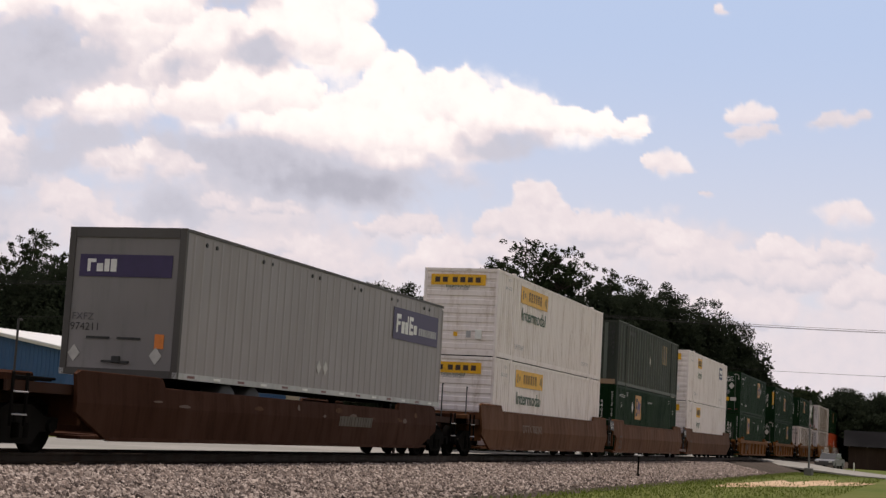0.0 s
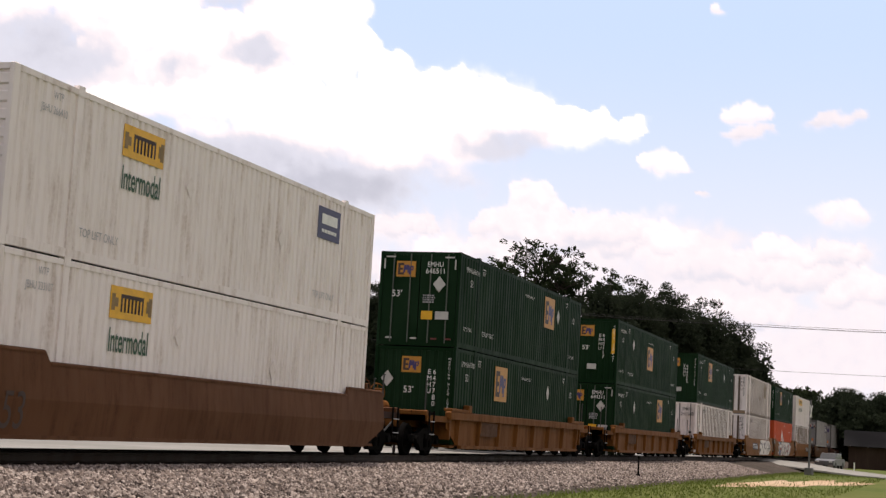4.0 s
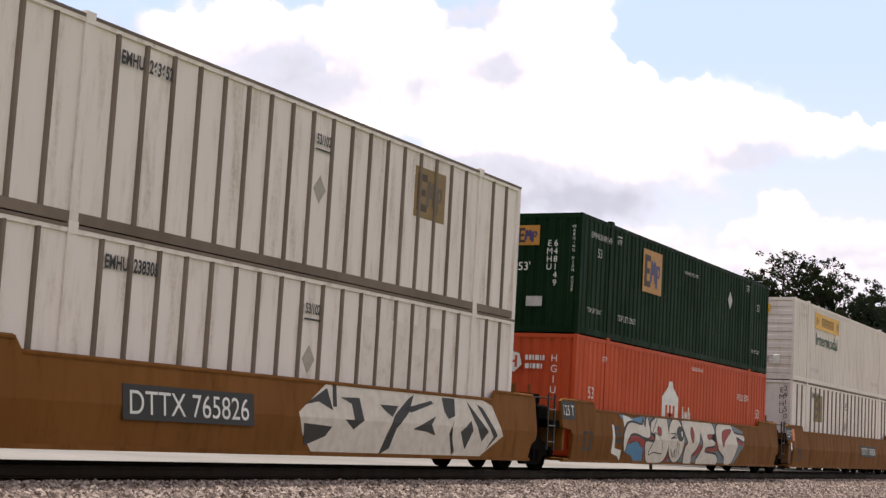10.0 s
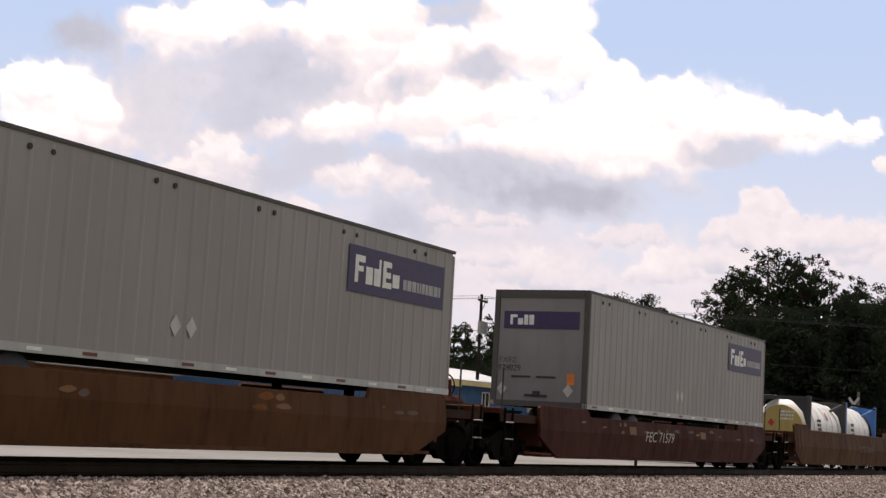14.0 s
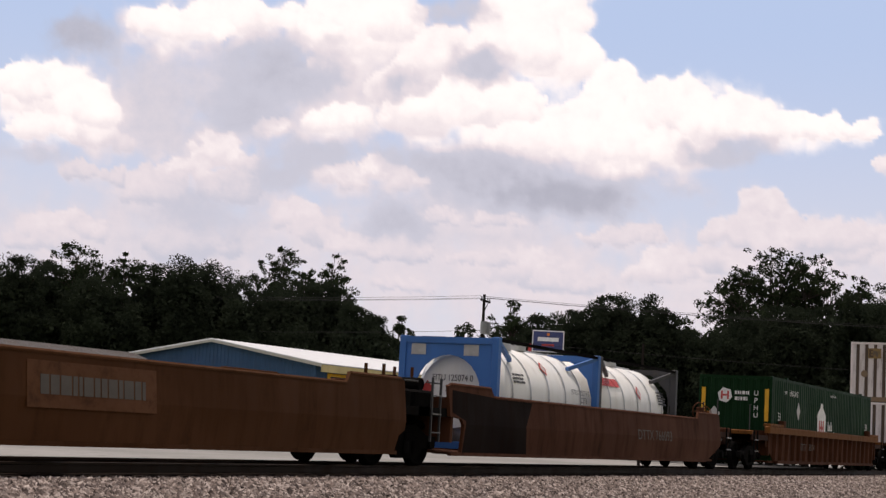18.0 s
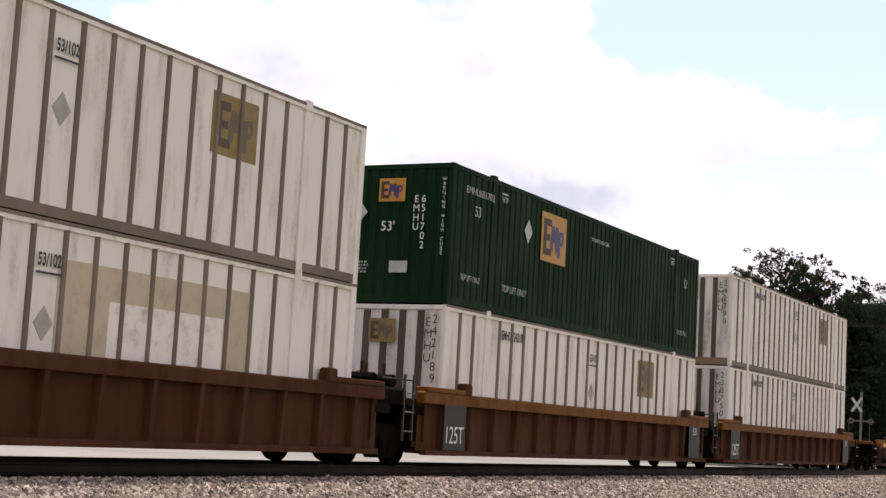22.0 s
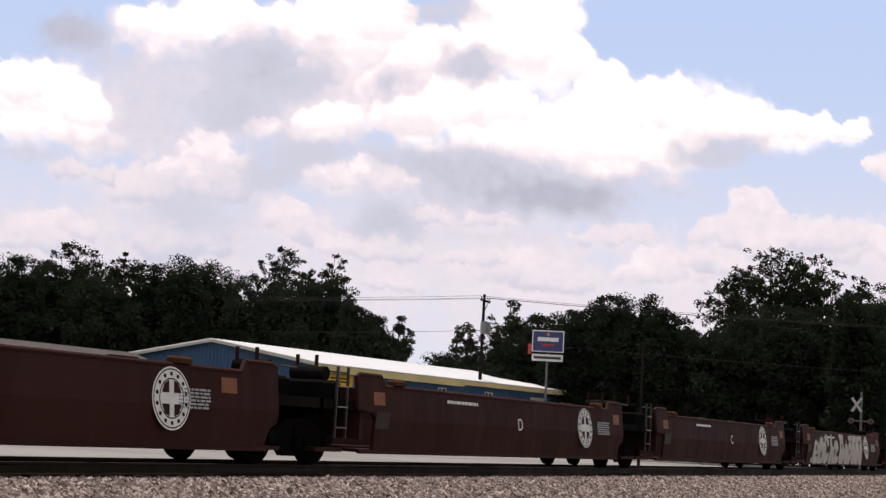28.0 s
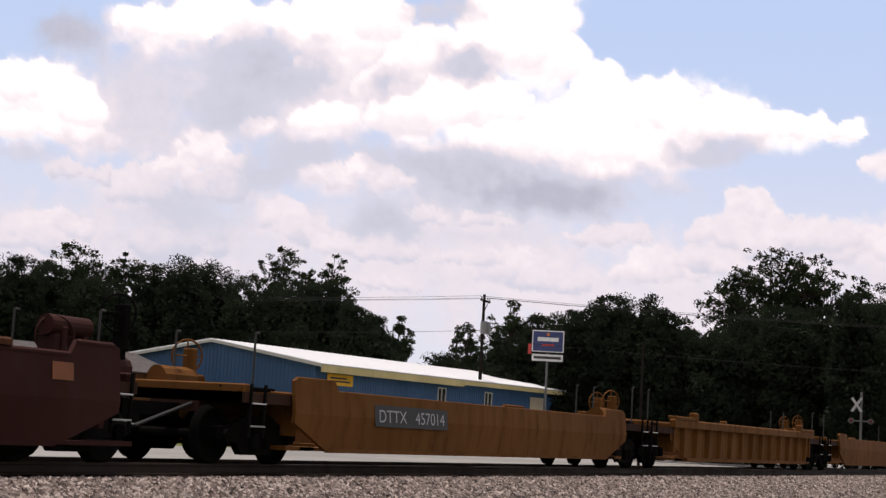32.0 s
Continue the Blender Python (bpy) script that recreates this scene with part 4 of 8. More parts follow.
def power_pole(x, y, top, cans=0, arm=True):
    root = thing("utility_pole", pose(x, y, 0, 0, 0, 8), "weathered wooden utility pole" + (" with grey transformers" if cans else ""), "utility pole", "utility poles")
    part("post", Geo().tube((0, 0, 0), (0, 0, top), 0.16 if arm else 0.1, 10, 0.1 if arm else 0.07), WOODPOLE, root)
    if arm:
        part("crossarm", Geo().box(-1.1, 1.1, -0.16, -0.06, top - 0.55, top - 0.42), WOODPOLE, root)
        for s in (-1.0, -0.5, 0.5, 1.0):
            part("insulator", Geo().tube((s, -0.11, top - 0.42), (s, -0.11, top - 0.2), 0.05, 8, 0.03), TRANSFORMER, root)
        part("brace", Geo().beam((-0.7, -0.11, top - 0.5), (0, -0.11, top - 1.1), 0.04, 0.04).beam((0.7, -0.11, top - 0.5), (0, -0.11, top - 1.1), 0.04, 0.04), STEEL, root)
    for i in range(cans):
        s = (-0.42, 0.42, 0)[i]
        part("transformer", Geo().tube((s, -0.2, top - 2.9), (s, -0.2, top - 2.0), 0.24, 12), TRANSFORMER, root)
    return root


power_pole(100.8, 48.8, 11.55, 2)
power_pole(151.8, 76.6, 12.8)
power_pole(119, -26, 11.2)
power_pole(92, 118, 12.0)
power_pole(88.4, 31.9, 7.4, 0, False)


def wire(a, b, sag, name="power_line"):
    a, b = Vector(a), Vector(b)
    g = Geo()
    n = 14
    pts = [a.lerp(b, i / n) - Vector((0, 0, sag * 4 * (i / n) * (1 - i / n))) for i in range(n + 1)]
    side = (b - a).cross(Vector((0, 0, 1))).normalized() * 0.012
    rise = Vector((0, 0, 0.012))
    g.add([p + side * u + rise * v for p in pts for u, v in ((-1, 0), (0, -1), (1, 0), (0, 1))], [(4 * i + k, 4 * i + (k + 1) % 4, 4 * i + 4 + (k + 1) % 4, 4 * i + 4 + k) for i in range(n) for k in range(4)])
    tagged(new(name, g.mesh(name, CABLE)), "thin black overhead cable between poles", "cable", "overhead cables")


for off, z in ((-1.0, 11.35), (0.5, 11.35), (1.0, 11.35)):
    wire((100.8 + off, 48.8, z), (119 + off, -26, z - 0.35), 1.0)
    wire((100.8 + off, 48.8, z), (92 + off, 118, z + 0.5), 0.9)
wire((100.8, 48.8, 8.3), (119, -26, 8.0), 1.1)
wire((100.8, 48.8, 8.9), (92, 118, 9.3), 1.0)
wire((100.8, 48.8, 9.2), (151.8, 76.6, 10.2), 0.5)


def crossing_signal(x, y, turn, z=0.0):
    root = thing("crossing_signal", pose(x, y, z, 0, 0, turn), "grey level-crossing mast with white crossbuck and lamp heads", "crossing signal", "crossing signals")
    part("mast", Geo().tube((0, 0, 0), (0, 0, 4.95), 0.07, 10), MASTGREY, root)
    part("base", Geo().box(-0.25, 0.25, -0.25, 0.25, 0, 0.5, 0.03), MASTGREY, root)
    for s in (1, -1):
        # White blades in a dull tone that holds their shade.
        part("crossbuck_blade", Geo().beam((-0.28 * s - 0.26, -0.1 - 0.01 * s, 3.8), (0.28 * s - 0.26, -0.1 - 0.01 * s, 4.6), 0.02, 0.15), PLACARD, root)
    part("lamp_bar", Geo().box(-0.75, 0.75, -0.1, -0.04, 3.22, 3.3), MASTGREY, root)
    for s in (-0.55, 0.55):
        lh = part("lamp_head", Geo().tube((s, -0.14, 3.26), (s, -0.11, 3.26), 0.17, 16), MASTGREY, root)
        part("lens", Geo().tube((s, -0.2, 3.26), (s, -0.14, 3.26), 0.1, 12), REFLECT_RED, lh)


crossing_signal(91.0, 19.3, -78, 0.15)
crossing_signal(104.8, 8.6, -8, 0.0)

marker = thing("line_marker", pose(59.3, 11.3, 0.2), "short dark steel stake with a flat white top plate", "marker post")
part("stake", Geo().box(-0.03, 0.03, -0.03, 0.03, -0.1, 0.82).box(-0.1, 0.1, -0.06, 0.06, -0.05, 0.12, 0.02), STEEL, marker)
part("plate", Geo().box(-0.3, 0.3, -0.12, 0.12, 0.82, 0.87, 0.01), GREYINK, marker)
marker = thing("line_marker", pose(124.8, 6.8, 0), "slim white plastic marker post in the grass", "marker post")
part("stake", Geo().tube((0, 0, 0), (0, 0, 0.9), 0.05, 8), WHITEINK, marker)


def parked_car(x, y, turn, mat, label):
    root = thing("car", pose(x, y, 0.05, 0, 0, turn), label, "car", "cars beside the road")
    g = Geo().plate([(-2.2, 0.35), (2.2, 0.35), (2.25, 0.75), (1.2, 0.92), (-1.9, 0.95), (-2.2, 0.85)], -0.88, 0.88)
    part("body", g, mat, root)
    part("cabin", Geo().plate([(-1.7, 0.93), (1.0, 0.91), (0.35, 1.45), (-1.2, 1.45)], -0.74, 0.74), GLASSDARK, root)
    part("roof_panel", Geo().box(-1.15, 0.3, -0.72, 0.72, 1.45, 1.49, 0.01), mat, root)
    for a in (-1.35, 1.35):
        for s in (-0.8, 0.8):
            part("wheel", Geo().tube((a, s - 0.1, 0.32), (a, s + 0.1, 0.32), 0.32, 14), BLACKPLATE, root)
    for s in (-0.62, 0.62):
        part("headlight", Geo().box(2.2, 2.27, s - 0.16, s + 0.16, 0.62, 0.76), WHITEINK, root)


parked_car(150, 10.4, 170, plain("silver_car_paint", (0.16, 0.16, 0.17), 0.4, 0.2), "silver saloon car waiting beside the crossing road")
parked_car(159, 10.8, 176, plain("dark_car_paint", (0.05, 0.05, 0.06), 0.3), "dark saloon car beside the crossing road")


# ---- lettering ----
def words(text, height, mat, width=None, bold=0.0):
    key = ("lettering", text, height, width, bold, mat.name)
    if key not in KEPT:
        cu = bpy.data.curves.new("lettering", "FONT")
        cu.body, cu.size, cu.offset = text, height / 0.7, bold
        ob = bpy.data.objects.new("lettering", cu)
        me = bpy.data.meshes.new_from_object(ob)
        bpy.data.objects.remove(ob)
        bpy.data.curves.remove(cu)
        co = np.empty(3 * len(me.vertices))
        me.vertices.foreach_get("co", co)
        co = co.reshape(-1, 3)
        if len(co):
            co[:, :2] -= (co[:, :2].min(0) + co[:, :2].max(0)) / 2
            if width:
                co[:, 0] *= width / max(1e-6, co[:, 0].max() - co[:, 0].min())
        me.vertices.foreach_set("co", co.ravel())
        me.materials.clear()
        me.materials.append(mat)
        me.update()
        KEPT[key] = me
    return KEPT[key]


def on_side(x, z, y=-1.3):
    return pose(x, y, z, 90, 0, 0)


def on_end(y, z, x=-8.08):
    return pose(x, y, z, 90, 0, -90)


def letter(parent, text, height, mat, at, width=None, bold=0.0, name="lettering"):
    return part(name, words(text, height, mat, width, bold), None, parent, at=at)


def panel(w, h, t=0.006):
    return lambda: Geo().box(-w / 2, w / 2, -h / 2, h / 2, 0, t)


def decal(parent, name, w, h, mat, at, label="", t=0.006):
    return part(name, kept((name, w, h, t), panel(w, h, t), mat), None, parent, label, at)


def diamond(parent, s, mat, at, label="white diamond hazard placard holder"):
    return part("placard", kept(("placard", s), lambda: Geo().add([(0, -s, 0), (s * 0.8, 0, 0), (0, s, 0), (-s * 0.8, 0, 0), (0, -s, 0.006), (s * 0.8, 0, 0.006), (0, s, 0.006), (-s * 0.8, 0, 0.006)],
                [(3, 2, 1, 0), (4, 5, 6, 7), (0, 1, 5, 4), (1, 2, 6, 5), (2, 3, 7, 6), (3, 0, 4, 7)]), mat), None, parent, label, at)


def bars(rows, w, h, gap, seed=1):
    """Rows of unreadable lettering as plain bars."""
    r = random.Random(seed)
    g = Geo()
    for i in range(rows):
        x = -w / 2
        while x < w / 2 - 0.04:
            k = r.uniform(0.06, 0.22) * (w if w < 1 else 1)
            k = min(k, w / 2 - x)
            z = (rows / 2 - i - 0.5) * (h + gap)
            g.box(x, x + k, z - h / 2, z + h / 2, 0, 0.005)
            x += k + 0.03
    return g


def small_print(parent, rows, w, h, mat, at, seed=1):
    return part("small_print", kept(("small_print", rows, w, h, seed), lambda: bars(rows, w, h, h * 0.7, seed), mat), None, parent, at=at)


# ---- containers: 53 ft, high cube ----
CL, CW, CH = 16.15, 2.59, 2.896
HL = CL / 2


def wave(x0, x1, z0, z1, pitch, depth, y, sign, flat=0.62):
    """Vertical corrugations; ridges stand out to y, valleys lie depth behind."""
    n = max(1, round((x1 - x0) / pitch))
    p = (x1 - x0) / n
    s = (1 - flat) / 2
    line = []
    for i in range(n):
        a = x0 + i * p
        line += [(a, y - sign * depth), (a + p * s * 0.6, y - sign * depth), (a + p * s * 1.4, y), (a + p * (1 - s * 1.4), y), (a + p * (1 - s * 0.6), y - sign * depth)]
    line.append((x1, y - sign * depth))
    m = len(line)
    vs = [(x, yy, z) for z in (z0, z1) for x, yy in line] + [(x0, y - sign * 0.07, z0), (x1, y - sign * 0.07, z0), (x0, y - sign * 0.07, z1), (x1, y - sign * 0.07, z1)]
    fs = [(i, i + 1, m + i + 1, m + i) if sign < 0 else (i + 1, i, m + i, m + i + 1) for i in range(m - 1)]
    fs.append((2 * m, 2 * m + 2, 2 * m + 3, 2 * m + 1) if sign < 0 else (2 * m, 2 * m + 1, 2 * m + 3, 2 * m + 2))
    return Geo().add(vs, fs)


def end_wave(z0, z1, y0, y1, pitch, depth, x, sign, across):
    """End panel with pressed ribs, upright or, across, lying; one sheet."""
    lo, hi = (z0, z1) if across else (y0, y1)
    n = max(1, round((hi - lo) / pitch))
    p = (hi - lo) / n
    line = []
    for i in range(n):
        a = lo + i * p
        line += [(a, x), (a + p * 0.16, x), (a + p * 0.26, x + sign * depth), (a + p * 0.74, x + sign * depth), (a + p * 0.84, x)]
    line.append((hi, x))
    m = len(line)
    ends = (y0, y1) if across else (z0, z1)
    vs = [(xx, e, c) if across else (xx, c, e) for e in ends for c, xx in line]
    flip = (sign < 0) != across
    fs = [(i, m + i, m + i + 1, i + 1) if flip else (i + 1, m + i + 1, m + i, i) for i in range(m - 1)]
    back = x - sign * 0.05
    b = len(vs)
    vs += [(back, y0, z0), (back, y1, z0), (back, y1, z1), (back, y0, z1)]
    fs.append((b, b + 1, b + 2, b + 3))
    return Geo().add(vs, fs)


def frame_parts(root, mat, post_mat=None, lift=6.1, rail=0.11, lower=None):
    post_mat = post_mat or mat
    for s in (-1, 1):
        y0, y1 = (-1.295, -1.2) if s < 0 else (1.2, 1.295)
        part("bottom_rail", kept(("bottom_rail", s), lambda: Geo().box(-HL + 0.17, HL - 0.17, y0, y1, 0.02, 0.17), lower or mat), None, root)
        part("top_rail", kept(("top_rail", s, rail), lambda: Geo().box(-HL + 0.17, HL - 0.17, y0, y1, CH - rail, CH - 0.01), mat), None, root)
        for e in (-1, 1):
            x0, x1 = (-HL, -HL + 0.17) if e < 0 else (HL - 0.17, HL)
            part("corner_post", kept(("corner_post", s, e), lambda: Geo().box(x0, x1, y0 - 0.002 * (s < 0), y1 + 0.002 * (s > 0), 0.0, CH, 0.012), mat), None, root)
            xl = e * lift
            part("lift_post", kept(("lift_post", s, e, lift), lambda: Geo().box(xl - 0.09, xl + 0.09, (y0 if s < 0 else y1 - 0.06) - (0.004 if s < 0 else 0), (y0 + 0.06 if s < 0 else y1) + (0.004 if s > 0 else 0), 0.0, CH)
                 .box(xl - 0.1, xl + 0.1, y0 - (0.012 if s < 0 else 0), y1 + (0.012 if s > 0 else 0), CH - 0.12, CH + 0.05), post_mat), None, root)
    part("roof", kept(("roof",), lambda: Geo().box(-HL + 0.02, HL - 0.02, -1.2, 1.2, CH - 0.07, CH - 0.015), mat), None, root)
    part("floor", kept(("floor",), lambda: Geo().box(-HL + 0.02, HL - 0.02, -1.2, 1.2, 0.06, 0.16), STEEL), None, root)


THINGS = []


def start(name, x0, z, label, category, group):
    root = thing(name, pose(x0 + HL, TRACK, RAIL + z), label, category, group)
    THINGS.append(root)
    return root


def corrugated(x0, z, mat, label, pitch=0.285, depth=0.02, lying=False, doors=False):
    root = start("container", x0, z, label, "shipping container", "containers on the train")
    for s in (-1, 1):
        part("side_panel", kept(("side_panel", s, pitch, depth), lambda: wave(-HL + 0.17, HL - 0.17, 0.17, CH - 0.11, pitch, depth, s * 1.288, s), mat), None, root)
        if s < 0 and doors:
            for y in (-0.6, 0.6):
                d = part("door", kept(("door", y), lambda: Geo().box(-HL + 0.02, -HL + 0.07, y - 0.585, y + 0.585, 0.17, CH - 0.11), mat), None, root)
                for k in (-0.3, 0.25):
                    part("lock_rod", kept(("lock_rod",), lambda: Geo().tube((0, 0, 0.12), (0, 0, CH - 0.08), 0.022, 8), OLIVE_POST), None, d, at=pose(-HL - 0.005, y + k, 0))
        else:
            part("end_panel", kept(("end_panel", s, lying), lambda: end_wave(0.17, CH - 0.11, -1.2, 1.2, 0.3 if lying else 0.27, 0.03, s * (HL - 0.05), s, lying), mat), None, root)
    for e in (-1, 1):
        xs = sorted((e * (HL - 0.1), e * HL))
        part("end_beam", kept(("end_sill", e), lambda: Geo().box(xs[0], xs[1], -1.2, 1.2, 0.02, 0.17), mat), None, root)
        part("end_beam", kept(("end_header", e), lambda: Geo().box(xs[0], xs[1], -1.2, 1.2, CH - 0.11, CH - 0.01), mat), None, root)
    frame_parts(root, mat)
    return root


def amber_logo(root, x, z, s=1.45, end=None, faded=False, y=-1.298):
    """An amber square with dark and violet shapes, on the side or on an end."""
    at = on_side(x, z, y) if end is None else on_end(end, z, -HL - 0.012)
    board = decal(root, "logo_panel", s, s * 0.78, FADEDDECAL if faded else EMPYELLOW, at, "amber square emblem panel")
    dark, viol = BROWNINK, INDIGO
    if faded:
        dark, viol = FADEDDARK, FADEDBLUE

    def e_shape():
        k = s
        return Geo().box(-0.42 * k, -0.3 * k, -0.29 * k, 0.29 * k, 0.007, 0.011).box(-0.3 * k, -0.12 * k, 0.18 * k, 0.29 * k, 0.007, 0.011).box(-0.3 * k, -0.16 * k, -0.05 * k, 0.05 * k, 0.007, 0.011).box(-0.3 * k, -0.1 * k, -0.29 * k, -0.18 * k, 0.007, 0.011)

    def m_shape():
        k = s
        g = Geo()
        for i, (a, b) in enumerate((((-0.1, -0.2), (-0.05, 0.2)), ((-0.05, 0.2), (0.03, -0.05)), ((0.03, -0.05), (0.1, 0.2)), ((0.1, 0.2), (0.13, -0.2)), ((0.2, -0.28), (0.22, 0.14)))):
            h = 0.0115 + 0.0012 * i
            p, q = Vector((a[0] * k, a[1] * k, h)), Vector((b[0] * k, b[1] * k, h))
            d = (q - p).normalized()
            n = Vector((-d.y, d.x, 0)) * 0.05 * k
            g.add([p - n, q - n, q + n, p + n], [(0, 1, 2, 3)])
        return g.box(0.27 * k, 0.38 * k, 0.08 * k, 0.15 * k, 0.007, 0.011).box(0.33 * k, 0.39 * k, -0.02 * k, 0.08 * k, 0.007, 0.011).box(0.27 * k, 0.36 * k, -0.08 * k, -0.02 * k, 0.007, 0.011)
    part("emblem", kept(("emblem_e", s, faded), e_shape, dark), None, board)
    part("emblem", kept(("emblem_m", s, faded), m_shape, viol), None, board)


def yellow_bands(root, yy):
    for y in yy:
        part("height_stripe", kept(("height_stripe",), lambda: Geo().box(-0.07, 0.07, -0.55, 0.55, 0, 0.006), LOGOYELLOW), None, root, "yellow high-cube warning stripe", at=on_end(y, 1.9, -HL - 0.012))


def green_box(x0, z, number="", logo=(5.0,), dia=None, doors=False, stripes=False, mat=None, label="", lz=2.03):
    root = corrugated(x0, z, mat or GREEN, label or "dark green corrugated 53-foot container with amber emblem", doors=doors)
    for lx in logo:
        amber_logo(root, lx - HL, lz)
    amber_logo(root, 0, 2.35, 0.62, end=0.45 if doors else 0.1)
    for d in dia or ():
        diamond(root, 0.27, PLACARD, on_side(d - HL, 2.0, -1.3))
    diamond(root, 0.25, PLACARD, on_end(-0.65 if doors else 0.85, 1.9, -HL - 0.03))
    letter(root, "53'", 0.2, WHITEINK, on_end(0.7 if doors else 0.15, 1.6, -HL - 0.035))
    if number:
        if doors:
            letter(root, number[:4], 0.16, WHITEINK, on_end(-0.5, 2.5, -HL - 0.035), 0.5)
            letter(root, number[4:], 0.16, WHITEINK, on_end(-0.5, 2.3, -HL - 0.035), 0.6)
        else:
            for i, ch in enumerate(number[:4]):
                letter(root, ch, 0.15, WHITEINK, on_end(-0.5, 2.15 - 0.19 * i, -HL - 0.035))
            for i, ch in enumerate(number[4:]):
                letter(root, ch, 0.15, WHITEINK, on_end(-0.66, 2.15 - 0.19 * i, -HL - 0.035))
            for i, ch in enumerate("WARNING HIGH CUBE"):
                if ch != " ":
                    letter(root, ch, 0.07, WHITEINK, on_end(-1.12, 2.55 - 0.095 * i, -HL - 0.035))
        letter(root, number, 0.15, PLACARD, on_side(1.3 - HL, 2.45), 1.35)
    for x in (1.2, CL - 1.2):
        letter(root, "53", 0.22, PLACARD, on_side(x - HL, 2.05))
        letter(root, "TOP LIFT ONLY", 0.12, PLACARD, on_side(x - 0.2 - HL, 0.62), 0.9)
    for x in (2.5, CL - 2.4):
        letter(root, "WTP", 0.14, PLACARD, on_side(x - HL, 2.5), 0.3)
        decal(root, "tick_mark", 0.3, 0.03, PLACARD, on_side(x - HL, 2.63, -1.298))
    letter(root, "TOP LIFT ONLY", 0.15, PLACARD, on_side(3.2 - HL, 0.6), 1.3)
    letter(root, "WARNING HIGH CUBE", 0.1, PLACARD, on_side(8.2 - HL, 2.35), 1.2)
    small_print(root, 4, 0.4, 0.04, GREYINK, on_end(-0.35 if doors else 0.75, 1.45 if doors else 0.75, -HL - 0.035), 7)
    decal(root, "data_plate", 0.42, 0.24, PLACARD, on_end(-0.78 if doors else -0.15, 0.95 if doors else 0.75, -HL - 0.035), "white weight data sticker")
    if doors:
        decal(root, "warning_sticker", 0.36, 0.26, LOGOYELLOW, on_end(-0.3, 0.95, -HL - 0.035))
        for y in (-1.0, -0.55, 0.1, 0.9):
            decal(root, "reflector", 0.2, 0.05, REFLECT_RED if y < 0 else PLACARD, on_end(y, 0.24, -HL - 0.012))
        for s in (-1, 1):
            decal(root, "corner_mark", 0.3, 0.045, PLACARD, on_end(s * 0.95, 2.72, -HL - 0.035))
            decal(root, "corner_mark", 0.045, 0.3, PLACARD, on_end(s * 1.14, 2.5, -HL - 0.035))
    if stripes:
        yellow_bands(root, (-1.1, 1.1))
    return root


